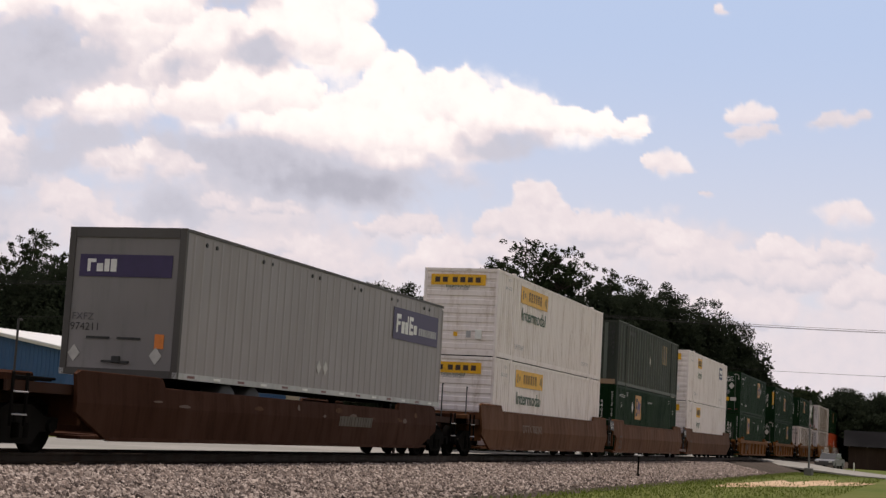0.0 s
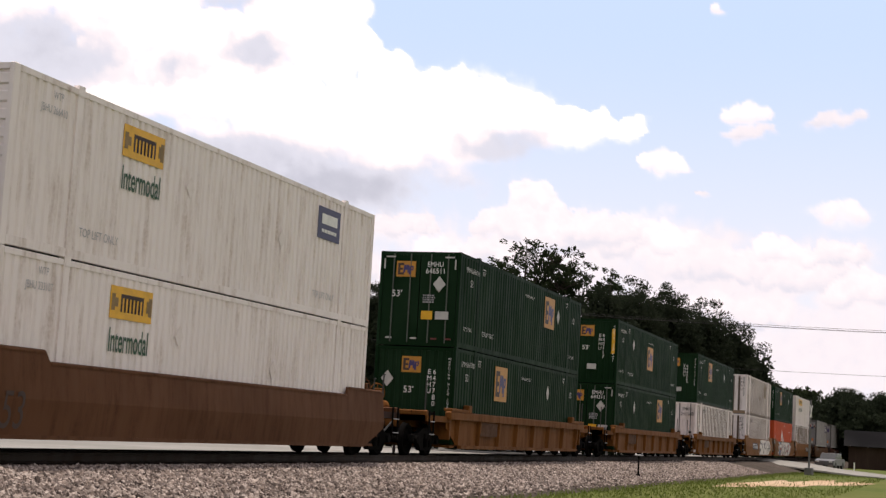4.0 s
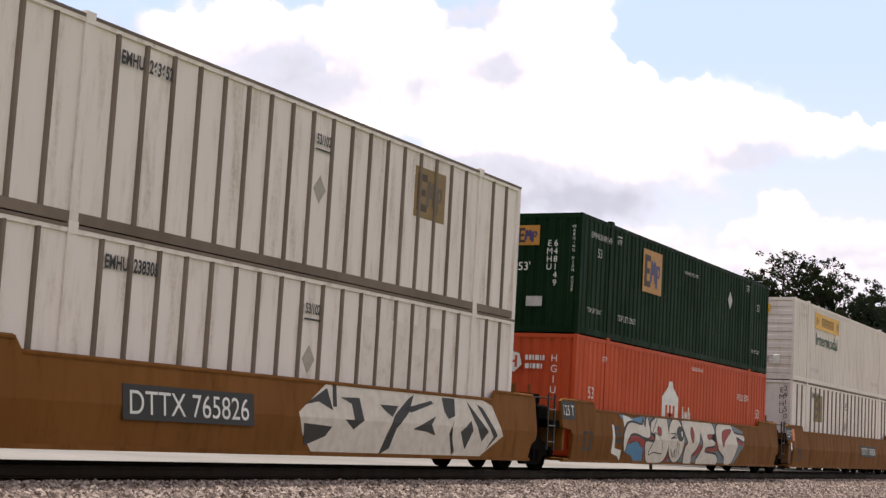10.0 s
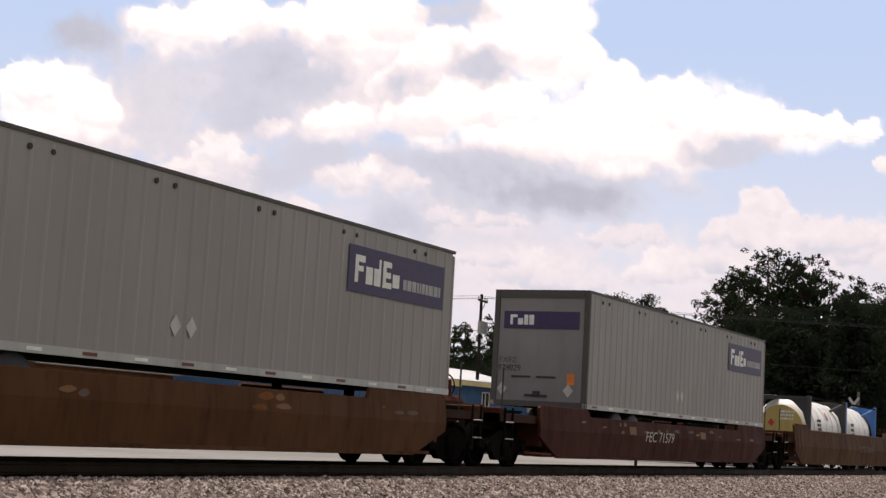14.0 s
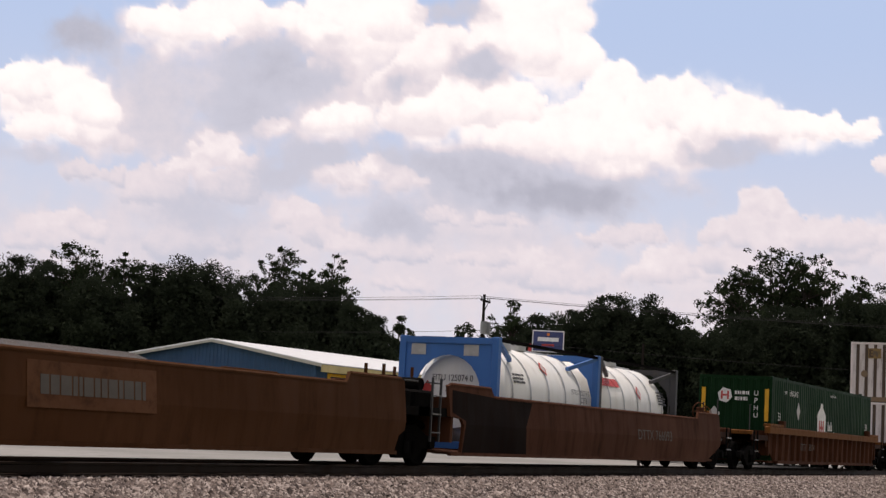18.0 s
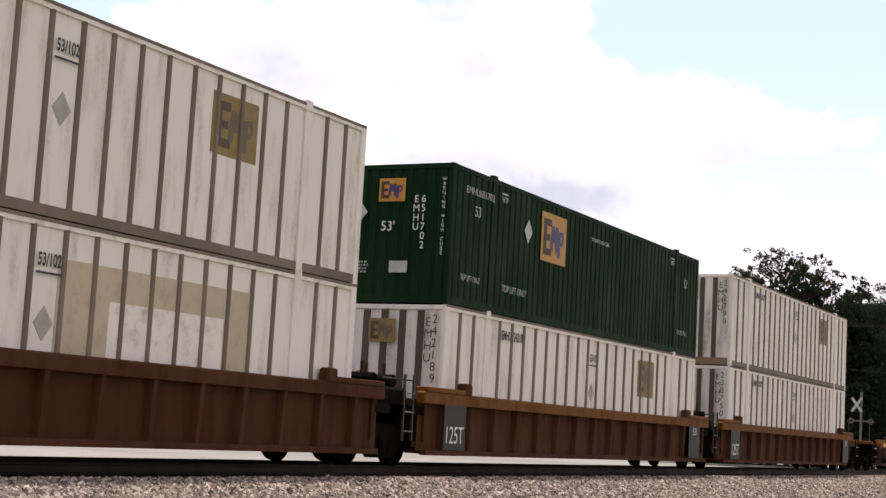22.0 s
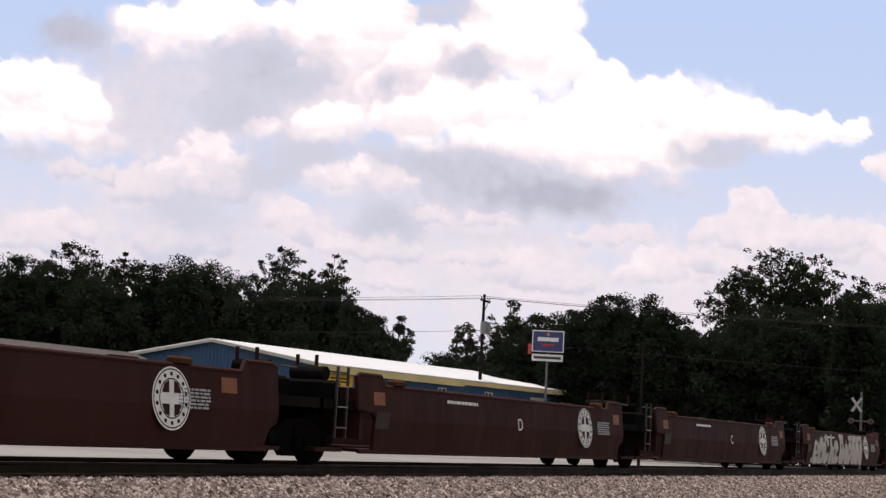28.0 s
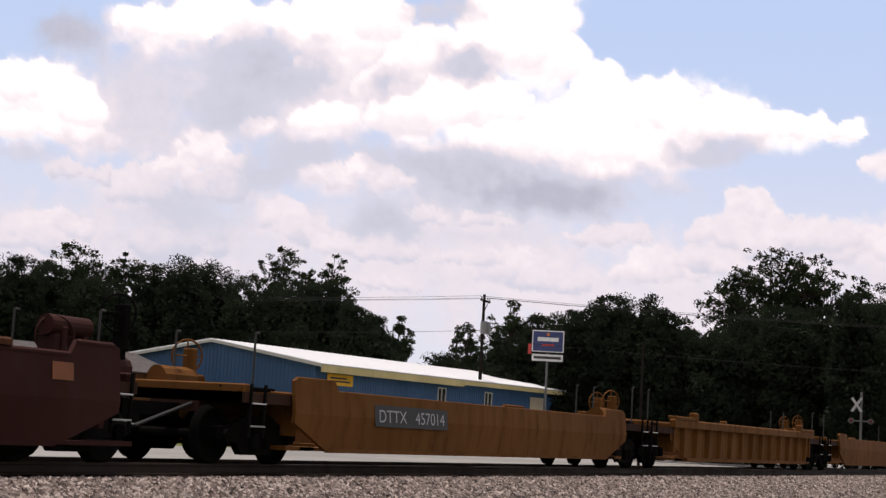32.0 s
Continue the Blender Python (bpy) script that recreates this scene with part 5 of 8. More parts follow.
def white_rib_box(x0, z, number="", logo_x=3.6, text=True, dark_logo=False, small=False):
    root = corrugated(x0, z, CREAM if small else WHITE, "white corrugated 53-foot container with a yellow name panel", 0.24, 0.032, lying=True)
    board = decal(root, "name_panel", 3.7 if text else 1.5, 0.58, LOGOYELLOW, on_side(logo_x + 1.1 - HL, 2.34, -1.298), "yellow name panel with dark bars")
    w = 3.7 if text else 1.5

    bar = kept(("name_bar",), lambda: Geo().box(-0.085, -0.03, -0.16, 0.16, 0.007, 0.011).box(-0.03, 0.085, 0.09, 0.16, 0.007, 0.011).box(0.035, 0.085, -0.16, 0.09, 0.007, 0.011), BROWNINK)
    for i in range(6):
        part("name_bar", bar, None, board, at=pose(w * (-0.2 + 0.085 * i), 0, 0))
    for k, h in ((-0.43, 0.3), (-0.36, 0.16), (0.4, 0.22), (0.45, 0.34)):
        part("name_bar", kept(("name_tick", h), lambda: Geo().box(-0.06, 0.06, -h / 2, h / 2, 0.007, 0.011), FADEDDECAL), None, board, at=pose(k * w, 0, 0))
    letter(root, "Intermodal", 0.42, DARKGREENINK, on_side(logo_x + 1.1 - HL, 1.67), 3.3 if text else 1.4, 0.008)
    ew = 1.05 if small else 1.9
    eb = decal(root, "name_panel", ew, 0.3 if small else 0.36, LOGOYELLOW, on_end(0.1, 2.5, -HL - 0.012), "yellow name panel with dark bars")
    for k in (-0.38, -0.24, -0.06, 0.08, 0.22, 0.36):
        part("name_bar", kept(("name_bar_end", ew), lambda: Geo().box(-0.045 * ew, 0.045 * ew, -0.085, 0.085, 0.007, 0.011), BROWNINK), None, eb, at=pose(k * ew, 0, 0))
    letter(root, "Intermodal", 0.1, DARKGREENINK, on_end(0.1, 2.29, -HL - 0.035), 0.8)
    if number:
        letter(root, number, 0.1, GREYINK, on_end(0.1, 2.2, -HL - 0.035), 0.75)
        letter(root, number, 0.13, GREYINK, on_side(1.2 - HL, 2.35), 0.8)
    letter(root, "TOP LIFT ONLY", 0.15, GREYINK, on_side(2.9 - HL, 0.5), 1.3)
    letter(root, "TOP LIFT ONLY", 0.15, GREYINK, on_side(CL - 3.1 - HL, 0.5), 1.3)
    letter(root, "WTP", 0.13, GREYINK, on_side(1.3 - HL, 2.62), 0.3)
    part("placard", kept(("placard_mark",), lambda: Geo().tube((0, 0, 0), (0, 0, 0.012), 0.24, 8), CREAM), None, root, at=on_end(0.9, 0.65, -HL - 0.035))
    part("vent_box", kept(("vent_box",), lambda: Geo().box(-0.11, 0.11, -0.16, 0.16, 0, 0.05, 0.01), WHITEINK), None, root, at=on_end(-0.7, 0.7, -HL - 0.035))
    decal(root, "data_plate", 0.16, 0.22, GREYINK, on_end(-0.35, 0.7, -HL - 0.035))
    decal(root, "warning_sticker", 0.14, 0.14, LOGOYELLOW, on_end(0.1, 0.7, -HL - 0.035))
    for x in (6.1, 10.5):
        diamond(root, 0.22, CREAM, on_side(x - HL, 1.5 if x > 8 else 1.9, -1.298), "painted-over placard holder")
    if dark_logo:
        decal(root, "side_panel_sign", 1.35, 0.75, plain("deep_navy_decal", (0.03, 0.03, 0.1), 0.5), on_side(CL - 3.0 - HL, 2.2, -1.298), "dark navy advertising panel")
        decal(root, "name_bars", 0.95, 0.24, WHITEINK, on_side(CL - 3.0 - HL, 2.3, -1.308))
        small_print(root, 1, 0.9, 0.08, WHITEINK, on_side(CL - 3.0 - HL, 2.02, -1.308), 5)
    return root


def post_box(x0, z, number="", logo=None, skin=None, post=None, lift_mat=None, end_logo=True, label="", patch=None, plain_end=False, rods=False):
    """Smooth-sheet container held by outside posts."""
    end_skin, end_post = (skin, post) if skin else (WHITE_END, POST_BROWN)
    skin, post = skin or WHITE, post or POST
    root = start("container", x0, z, label or "white smooth-sided 53-foot container with dark outside posts", "shipping container", "containers on the train")
    for s in (-1, 1):
        part("side_panel", kept(("flat_panel", s), lambda: Geo().box(-HL + 0.17, HL - 0.17, *sorted((s * 1.262, s * 1.21)), 0.17, CH - 0.11), skin), None, root)
        part("end_panel", kept(("flat_end", s), lambda: Geo().box(*sorted((s * (HL - 0.04), s * (HL - 0.1))), -1.2, 1.2, 0.1, CH - 0.1), end_skin), None, root)
    hat = kept(("hat_post",), lambda: Geo().add([(-0.052, 0, 0.16), (-0.034, -0.034, 0.16), (0.034, -0.034, 0.16), (0.052, 0, 0.16), (-0.052, 0, CH - 0.1), (-0.034, -0.034, CH - 0.1), (0.034, -0.034, CH - 0.1), (0.052, 0, CH - 0.1)],
                                                [(0, 1, 5, 4), (1, 2, 6, 5), (2, 3, 7, 6), (3, 0, 4, 7)]), post)
    far = Geo()
    for x in [-6.1 + 0.642 * i for i in range(1, 19)] + [s * (6.1 + 0.64 * k) for s in (-1, 1) for k in (1, 2)]:
        part("side_post", hat, None, root, at=pose(x, -1.262, 0))
        far.box(x - 0.05, x + 0.05, 1.262, 1.296, 0.16, CH - 0.1)
    part("far_posts", far, post, root)
    if not plain_end:
        for y in (-0.72, -0.3, 0.12, 0.54, 0.96):
            part("end_post", kept(("end_post",), lambda: Geo().box(-0.03, 0.0, -0.075, 0.075, 0.16, CH - 0.12), end_post), None, root, at=pose(-HL + 0.04, y, 0))
    if rods:
        for y in (-0.95, -0.3, 0.25, 0.9):
            part("lock_rod", kept(("door_rod",), lambda: Geo().tube((0, 0, 0.1), (0, 0, CH - 0.05), 0.024, 8), DARKPIPE), None, root, at=pose(-HL + 0.01, y, 0))
            part("rod_keeper", kept(("rod_keeper",), lambda: Geo().box(-0.03, 0.03, -0.08, 0.08, 1.1, 1.2), DARKPIPE), None, root, at=pose(-HL + 0.01, y, 0))
    part("end_sill", kept(("rusty_sill",), lambda: Geo().box(-HL, -HL + 0.04, -1.2, 1.2, 0.02, 0.24), POST_TAN), None, root, "rust-stained end sill")
    part("end_header", kept(("end_header_post",), lambda: Geo().box(-HL, -HL + 0.04, -1.2, 1.2, CH - 0.1, CH - 0.01), skin), None, root)
    frame_parts(root, skin, lift_mat or skin, lower=post)
    part("roof_edge", kept(("roof_edge",), lambda: Geo().box(-HL + 0.01, HL - 0.01, -1.301, -1.2, CH - 0.045, CH + 0.006), post), None, root)
    if number:
        letter(root, number[:4], 0.19, BLACKINK, on_side(2.93 - HL, 2.5, -1.3), 0.5, 0.008)
        letter(root, number[4:], 0.19, BLACKINK, on_side(3.58 - HL, 2.5, -1.3), 0.56, 0.008)
        if rods:
            letter(root, number[:4], 0.2, BLACKINK, on_end(-0.75, 2.5, -HL - 0.012), 0.55)
            letter(root, number[4:], 0.2, BLACKINK, on_end(-0.75, 2.22, -HL - 0.012), 0.75)
        for i, ch in enumerate("" if rods else number[4:]):
            letter(root, ch, 0.18, BLACKINK, on_end(-1.06, 2.6 - 0.24 * i, -HL - 0.012))
        for i, ch in enumerate("" if rods else number[:4]):
            letter(root, ch, 0.18, BLACKINK, on_end(-0.92, 2.54 - 0.24 * i, -HL - 0.012))
    letter(root, "53/102", 0.17, BLACKINK, on_side(8.08 - HL, 2.35, -1.3), 0.46, 0.006)
    decal(root, "data_plate", 0.5, 0.03, BLACKINK, on_side(8.08 - HL, 2.17, -1.298))
    diamond(root, 0.24, HOLDER, on_side(8.08 - HL, 1.5, -1.2635), "empty grey placard holder")
    if logo is not None:
        amber_logo(root, logo - HL, 2.05, 1.25, faded=True, y=-1.2625)
    if end_logo:
        amber_logo(root, 0, 2.35, 0.62, end=0.15, faded=True)
    if patch:
        w = patch[1]
        p = decal(root, "repair_patch", w, 1.8, PATCHTAN if patch[2] else CREAM, on_side(patch[0] - HL, 1.5, -1.2625), "repaired wall section in a different paint")
        if patch[2]:
            part("inner_patch", kept(("inner_patch", w), lambda: Geo().box(-0.26 * w, 0.34 * w, -0.9, 0.42, 0.0065, 0.009), WHITE), None, p)
    part("placard", kept(("rust_disc",), lambda: Geo().tube((0, 0, 0), (0, 0, 0.012), 0.17, 12), POST_TAN), None, root, "rusty round placard", at=on_end(0.62, 1.35, -HL - 0.012))
    return root


def hub_shapes(root, x, z, k=1.08, mat_tower=None, mat_text=None, bars_red=True):
    """House-shaped emblem and name bars of a freight firm, as plain shapes."""
    t = part("emblem", kept(("house_emblem", k), lambda: Geo().add([(-0.62 * k, -0.9 * k, 0), (0.62 * k, -0.9 * k, 0), (0.62 * k, 0.7 * k, 0), (0.2 * k, 0.95 * k, 0), (0.12 * k, 1.1 * k, 0), (-0.12 * k, 1.1 * k, 0), (-0.2 * k, 0.95 * k, 0), (-0.62 * k, 0.7 * k, 0)], [(0, 1, 2, 3, 4, 5, 6, 7)]), mat_tower or WHITEINK), None, root, "white house-shaped emblem", at=on_side(x - HL, z, -1.296))
    ink = REDINK if bars_red else ORANGE

    def h():
        g = Geo()
        for a, b, c, d in ((-0.36, -0.22, -0.9, -0.2), (-0.1, 0.0, -0.9, -0.2), (0.12, 0.26, -0.9, -0.2), (-0.36, -0.22, 0.0, 0.5), (-0.08, 0.06, 0.0, 0.5), (0.2, 0.34, 0.0, 0.5), (-0.22, 0.2, 0.2, 0.3), (-0.22, 0.12, -0.52, -0.42)):
            g.box(a * k, b * k, c * k, d * k, 0.002, 0.006)
        return g
    part("emblem_bars", kept(("house_bars", k), h, ink), None, t)
    # the firm's name as two rows of blocks
    rows = ((0.16, 0.38, ((0.1, 0.28), (0.34, 0.5), (0.56, 0.74))), (-0.22, 0.02, ((-0.16, 0.08), (0.14, 0.24), (0.3, 0.46), (0.52, 0.68), (0.74, 0.9), (1.02, 1.08), (1.14, 1.3), (1.36, 1.5))))
    for lo, hi, cells in rows:
        for a, b in cells:
            tall = 0.12 if (a, b) in ((0.1, 0.28), (0.56, 0.74), (-0.16, 0.08), (1.02, 1.08)) else 0.0
            part("name_block", kept(("name_block", b - a, hi - lo + tall, k), lambda: Geo().box(0, (b - a) * k, 0, 0.06 * k, 0, 0.005).box(0, 0.07 * k, 0.06 * k, (hi - lo + tall) * k, 0, 0.005).box((b - a - 0.05) * k, (b - a) * k, 0.06 * k, (hi - lo) * k, 0, 0.005), mat_text or WHITEINK), None, root, at=on_side(x + (0.85 + a) * k - HL, z + lo * k, -1.296))


def hub_box(x0, z, mat, label, logo, number="", dia=None, top=False):
    root = corrugated(x0, z, mat, label)
    hub_shapes(root, logo, 1.06 if mat is HUBGREEN else 0.95, 1.08, bars_red=mat is HUBGREEN)
    part("emblem", kept(("hex_emblem",), lambda: Geo().tube((0, 0, 0), (0, 0, 0.006), 0.27, 6), WHITEINK), None, root, at=on_end(0.35, 2.2, -HL - 0.035))
    part("emblem_bars", kept(("hex_bars",), lambda: Geo().box(-0.14, -0.08, -0.14, 0.14, 0.007, 0.01).box(0.08, 0.14, -0.14, 0.14, 0.007, 0.01).box(-0.08, 0.08, -0.03, 0.03, 0.007, 0.01), REDINK if mat is HUBGREEN else ORANGE), None, root, at=on_end(0.35, 2.2, -HL - 0.036))
    small_print(root, 2, 0.5, 0.12, WHITEINK, on_end(-0.25, 2.2, -HL - 0.035), 9)
    letter(root, "53", 0.24, WHITEINK, on_end(0.2, 0.75, -HL - 0.035))
    letter(root, "53", 0.28, WHITEINK, on_side(1.0 - HL, 1.55))
    letter(root, "53", 0.28, WHITEINK, on_side(CL - 0.95 - HL, 1.55))
    diamond(root, 0.27, PLACARD, on_end(0.72, 1.55, -HL - 0.035))
    if dia:
        diamond(root, 0.32, PLACARD, on_side(dia - HL, 1.82, -1.3))
    if number:
        letter(root, number, 0.2, WHITEINK, on_side((2.95 if mat is HUBGREEN else CL - 2.6) - HL, 2.42 if mat is HUBGREEN else 2.0), 1.2)
        for i, ch in enumerate(number[:4]):
            letter(root, ch, 0.17, WHITEINK, on_end(-0.75, 2.3 - 0.25 * i, -HL - 0.035))
    letter(root, "WARNING HIGH CUBE", 0.1, WHITEINK, on_side(9.0 - HL, 2.6), 1.0)
    letter(root, "WTP", 0.14, WHITEINK, on_side(1.8 - HL, 2.4), 0.3)
    return root


# ---- highway trailers ----
def trailer(x0, number, label):
    root = start("semi_trailer", x0, 1.45, label, "trailer", "trailers on the train")
    H = 2.92
    for s in (-1, 1):
        part("side_wall", kept(("trailer_wall", s), lambda: Geo().box(-HL + 0.1, HL - 0.1, *sorted((s * 1.27, s * 1.22)), 0.12, H - 0.06), SILVER), None, root)
        part("bottom_rail", kept(("trailer_rail", s), lambda: Geo().box(-HL, HL, *sorted((s * 1.292, s * 1.2)), 0.0, 0.12), TRIM), None, root)
        part("top_rail", kept(("trailer_cap", s), lambda: Geo().box(-HL, HL, *sorted((s * 1.29, s * 1.2)), H - 0.06, H), FRAMEGREY), None, root)
    seam = kept(("panel_seam",), lambda: Geo().add([(-0.06, 0, 0.12), (-0.02, -0.014, 0.12), (0.02, -0.014, 0.12), (0.06, 0, 0.12), (-0.06, 0, H - 0.1), (-0.02, -0.014, H - 0.1), (0.02, -0.014, H - 0.1), (0.06, 0, H - 0.1)], [(0, 1, 5, 4), (1, 2, 6, 5), (2, 3, 7, 6)]), SILVER)
    for i in range(1, 40):
        part("panel_seam", seam, None, root, at=pose(-HL + i * CL / 40, -1.27, 0))
    part("front_wall", kept(("trailer_nose",), lambda: Geo().box(HL - 0.1, HL, -1.29, 1.29, 0.12, H - 0.1, 0.03), SILVER), None, root)
    fr = kept(("rear_frame",), lambda: Geo().box(-HL, -HL + 0.1, -1.295, -1.15, 0, H, 0.01).box(-HL, -HL + 0.1, 1.15, 1.295, 0, H, 0.01).box(-HL, -HL + 0.1, -1.15, 1.15, H - 0.2, H).box(-HL, -HL + 0.1, -1.15, 1.15, 0, 0.14), FRAMEGREY)
    part("rear_frame", fr, None, root)
    part("rear_door", kept(("roll_door",), lambda: Geo().box(-HL + 0.03, -HL + 0.07, -1.15, 1.15, 0.14, H - 0.2), SILVER_END), None, root)
    part("roof", kept(("trailer_roof",), lambda: Geo().box(-HL + 0.02, HL - 0.02, -1.2, 1.2, H - 0.05, H - 0.01), SILVER), None, root)
    part("floor", kept(("trailer_floor",), lambda: Geo().box(-HL + 0.02, HL - 0.02, -1.2, 1.2, 0.0, 0.1), STEEL), None, root)
    b = decal(root, "name_panel", 3.75, 0.85, PURPLE, on_side(CL - 2.35 - HL, 2.1, -1.288), "purple name panel with white bars")
    part("name_bars", kept(("bars_big",), lambda: Geo().box(-1.65, -1.53, -0.24, 0.26, 0.007, 0.01).box(-1.53, -1.3, 0.14, 0.26, 0.007, 0.01).box(-1.53, -1.35, -0.03, 0.07, 0.007, 0.01).box(-1.25, -1.0, -0.24, 0.08, 0.007, 0.01).box(-0.95, -0.72, -0.24, 0.08, 0.007, 0.01).box(-0.78, -0.7, -0.24, 0.26, 0.007, 0.01)
         .box(-0.62, -0.5, -0.24, 0.26, 0.007, 0.01).box(-0.5, -0.3, 0.15, 0.26, 0.007, 0.01).box(-0.5, -0.32, -0.05, 0.06, 0.007, 0.01).box(-0.5, -0.28, -0.24, -0.13, 0.007, 0.01).box(-0.24, 0.02, -0.2, 0.05, 0.007, 0.01), WHITEINK), None, b)
    part("name_bars", kept(("bars_thin",), lambda: bars(1, 1.55, 0.2, 0, 12), GREYINK), None, b, at=pose(0.95, -0.1, 0.008))
    b = decal(root, "name_panel", 2.05, 0.44, PURPLE, on_end(0.0, 2.16, -HL + 0.02), "purple name panel with white bars")
    part("name_bars", kept(("bars_end",), lambda: Geo().box(-0.85, -0.78, -0.12, 0.13, 0.007, 0.01).box(-0.78, -0.66, 0.06, 0.13, 0.007, 0.01).box(-0.64, -0.5, -0.12, 0.04, 0.007, 0.01).box(-0.47, -0.36, -0.12, 0.13, 0.007, 0.01).box(-0.33, -0.2, -0.12, 0.13, 0.007, 0.01), WHITEINK), None, b)
    for y in (0.49, -0.19):
        part("pull_slot", kept(("pull_slot",), lambda: Geo().box(-0.26, 0.26, -0.022, 0.022, 0, 0.012), BLACKPLATE), None, root, at=on_end(y, 0.74, -HL + 0.02))
    part("latch", kept(("door_latch",), lambda: Geo().box(-0.09, 0.09, -0.05, 0.09, 0, 0.05, 0.015).box(-0.32, -0.09, -0.04, 0.0, 0, 0.03).box(0.09, 0.28, -0.05, 0.0, 0, 0.03), BLACKPLATE), None, root, "dark door latch and torn rubber", at=on_end(0.05, 0.3, -HL + 0.02))
    for y in (1.0, -0.8):
        diamond(root, 0.17, PLACARD, on_end(y, 0.42, -HL + 0.02), "scuffed white placard holder")
    decal(root, "warning_sticker", 0.2, 0.28, AMBER, on_end(-0.86, 0.7, -HL + 0.02), "orange warning placard")
    letter(root, "FXFZ", 0.14, FADEDINK, on_end(0.86, 1.15, -HL + 0.02), 0.48)
    letter(root, number, 0.15, BLACKINK, on_end(0.82, 0.95, -HL + 0.02), 0.62)
    for i in range(14):
        decal(root, "reflector", 0.3, 0.05, REFLECT_RED if i % 2 == 0 else WHITEINK, on_side(-HL + 0.6 + i * 1.13, 0.06, -1.296))
    for x in (6.6, 7.0):
        diamond(root, 0.17, PLACARD, on_side(x - HL + 0.4, 0.62, -1.288))
    for i in (0, 1, 6, 7, 12, 13, 18, 19, 24, 25, 30, 31):
        part("rivet", kept(("rivet",), lambda: Geo().tube((0, 0, 0), (0, 0, 0.02), 0.045, 8), BLACKPLATE), None, root, at=on_side(-HL + 0.9 + i * 0.45, H - 0.22, -1.275))
    # running gear standing in the well
    for x in (-5.6, -4.35):
        for s in (-0.95, 0.95):
            w = part("wheel", kept(("trailer_wheel", s), lambda: Geo().lathe([(s - 0.24, 0.2), (s - 0.24, 0.46), (s - 0.2, 0.51), (s + 0.2, 0.51), (s + 0.24, 0.46), (s + 0.24, 0.2)], (0, -0.49), 18), BLACKPLATE, True), None, root, at=pose(x, 0, 0))
    part("axle_frame", kept(("axle_frame",), lambda: Geo().box(-6.2, -3.8, -0.5, -0.3, -0.3, 0.0).box(-6.2, -3.8, 0.3, 0.5, -0.3, 0.0).box(-5.65, -5.55, -0.95, 0.95, -0.55, -0.43).box(-4.4, -4.3, -0.95, 0.95, -0.55, -0.43), STEEL), None, root)
    for s in (-0.8, 0.8):
        part("landing_leg", kept(("landing_leg", s), lambda: Geo().box(4.9, 5.05, s - 0.07, s + 0.07, -1.0, 0.0).box(4.8, 5.15, s - 0.12, s + 0.12, -1.03, -1.0), STEEL), None, root)
    return root


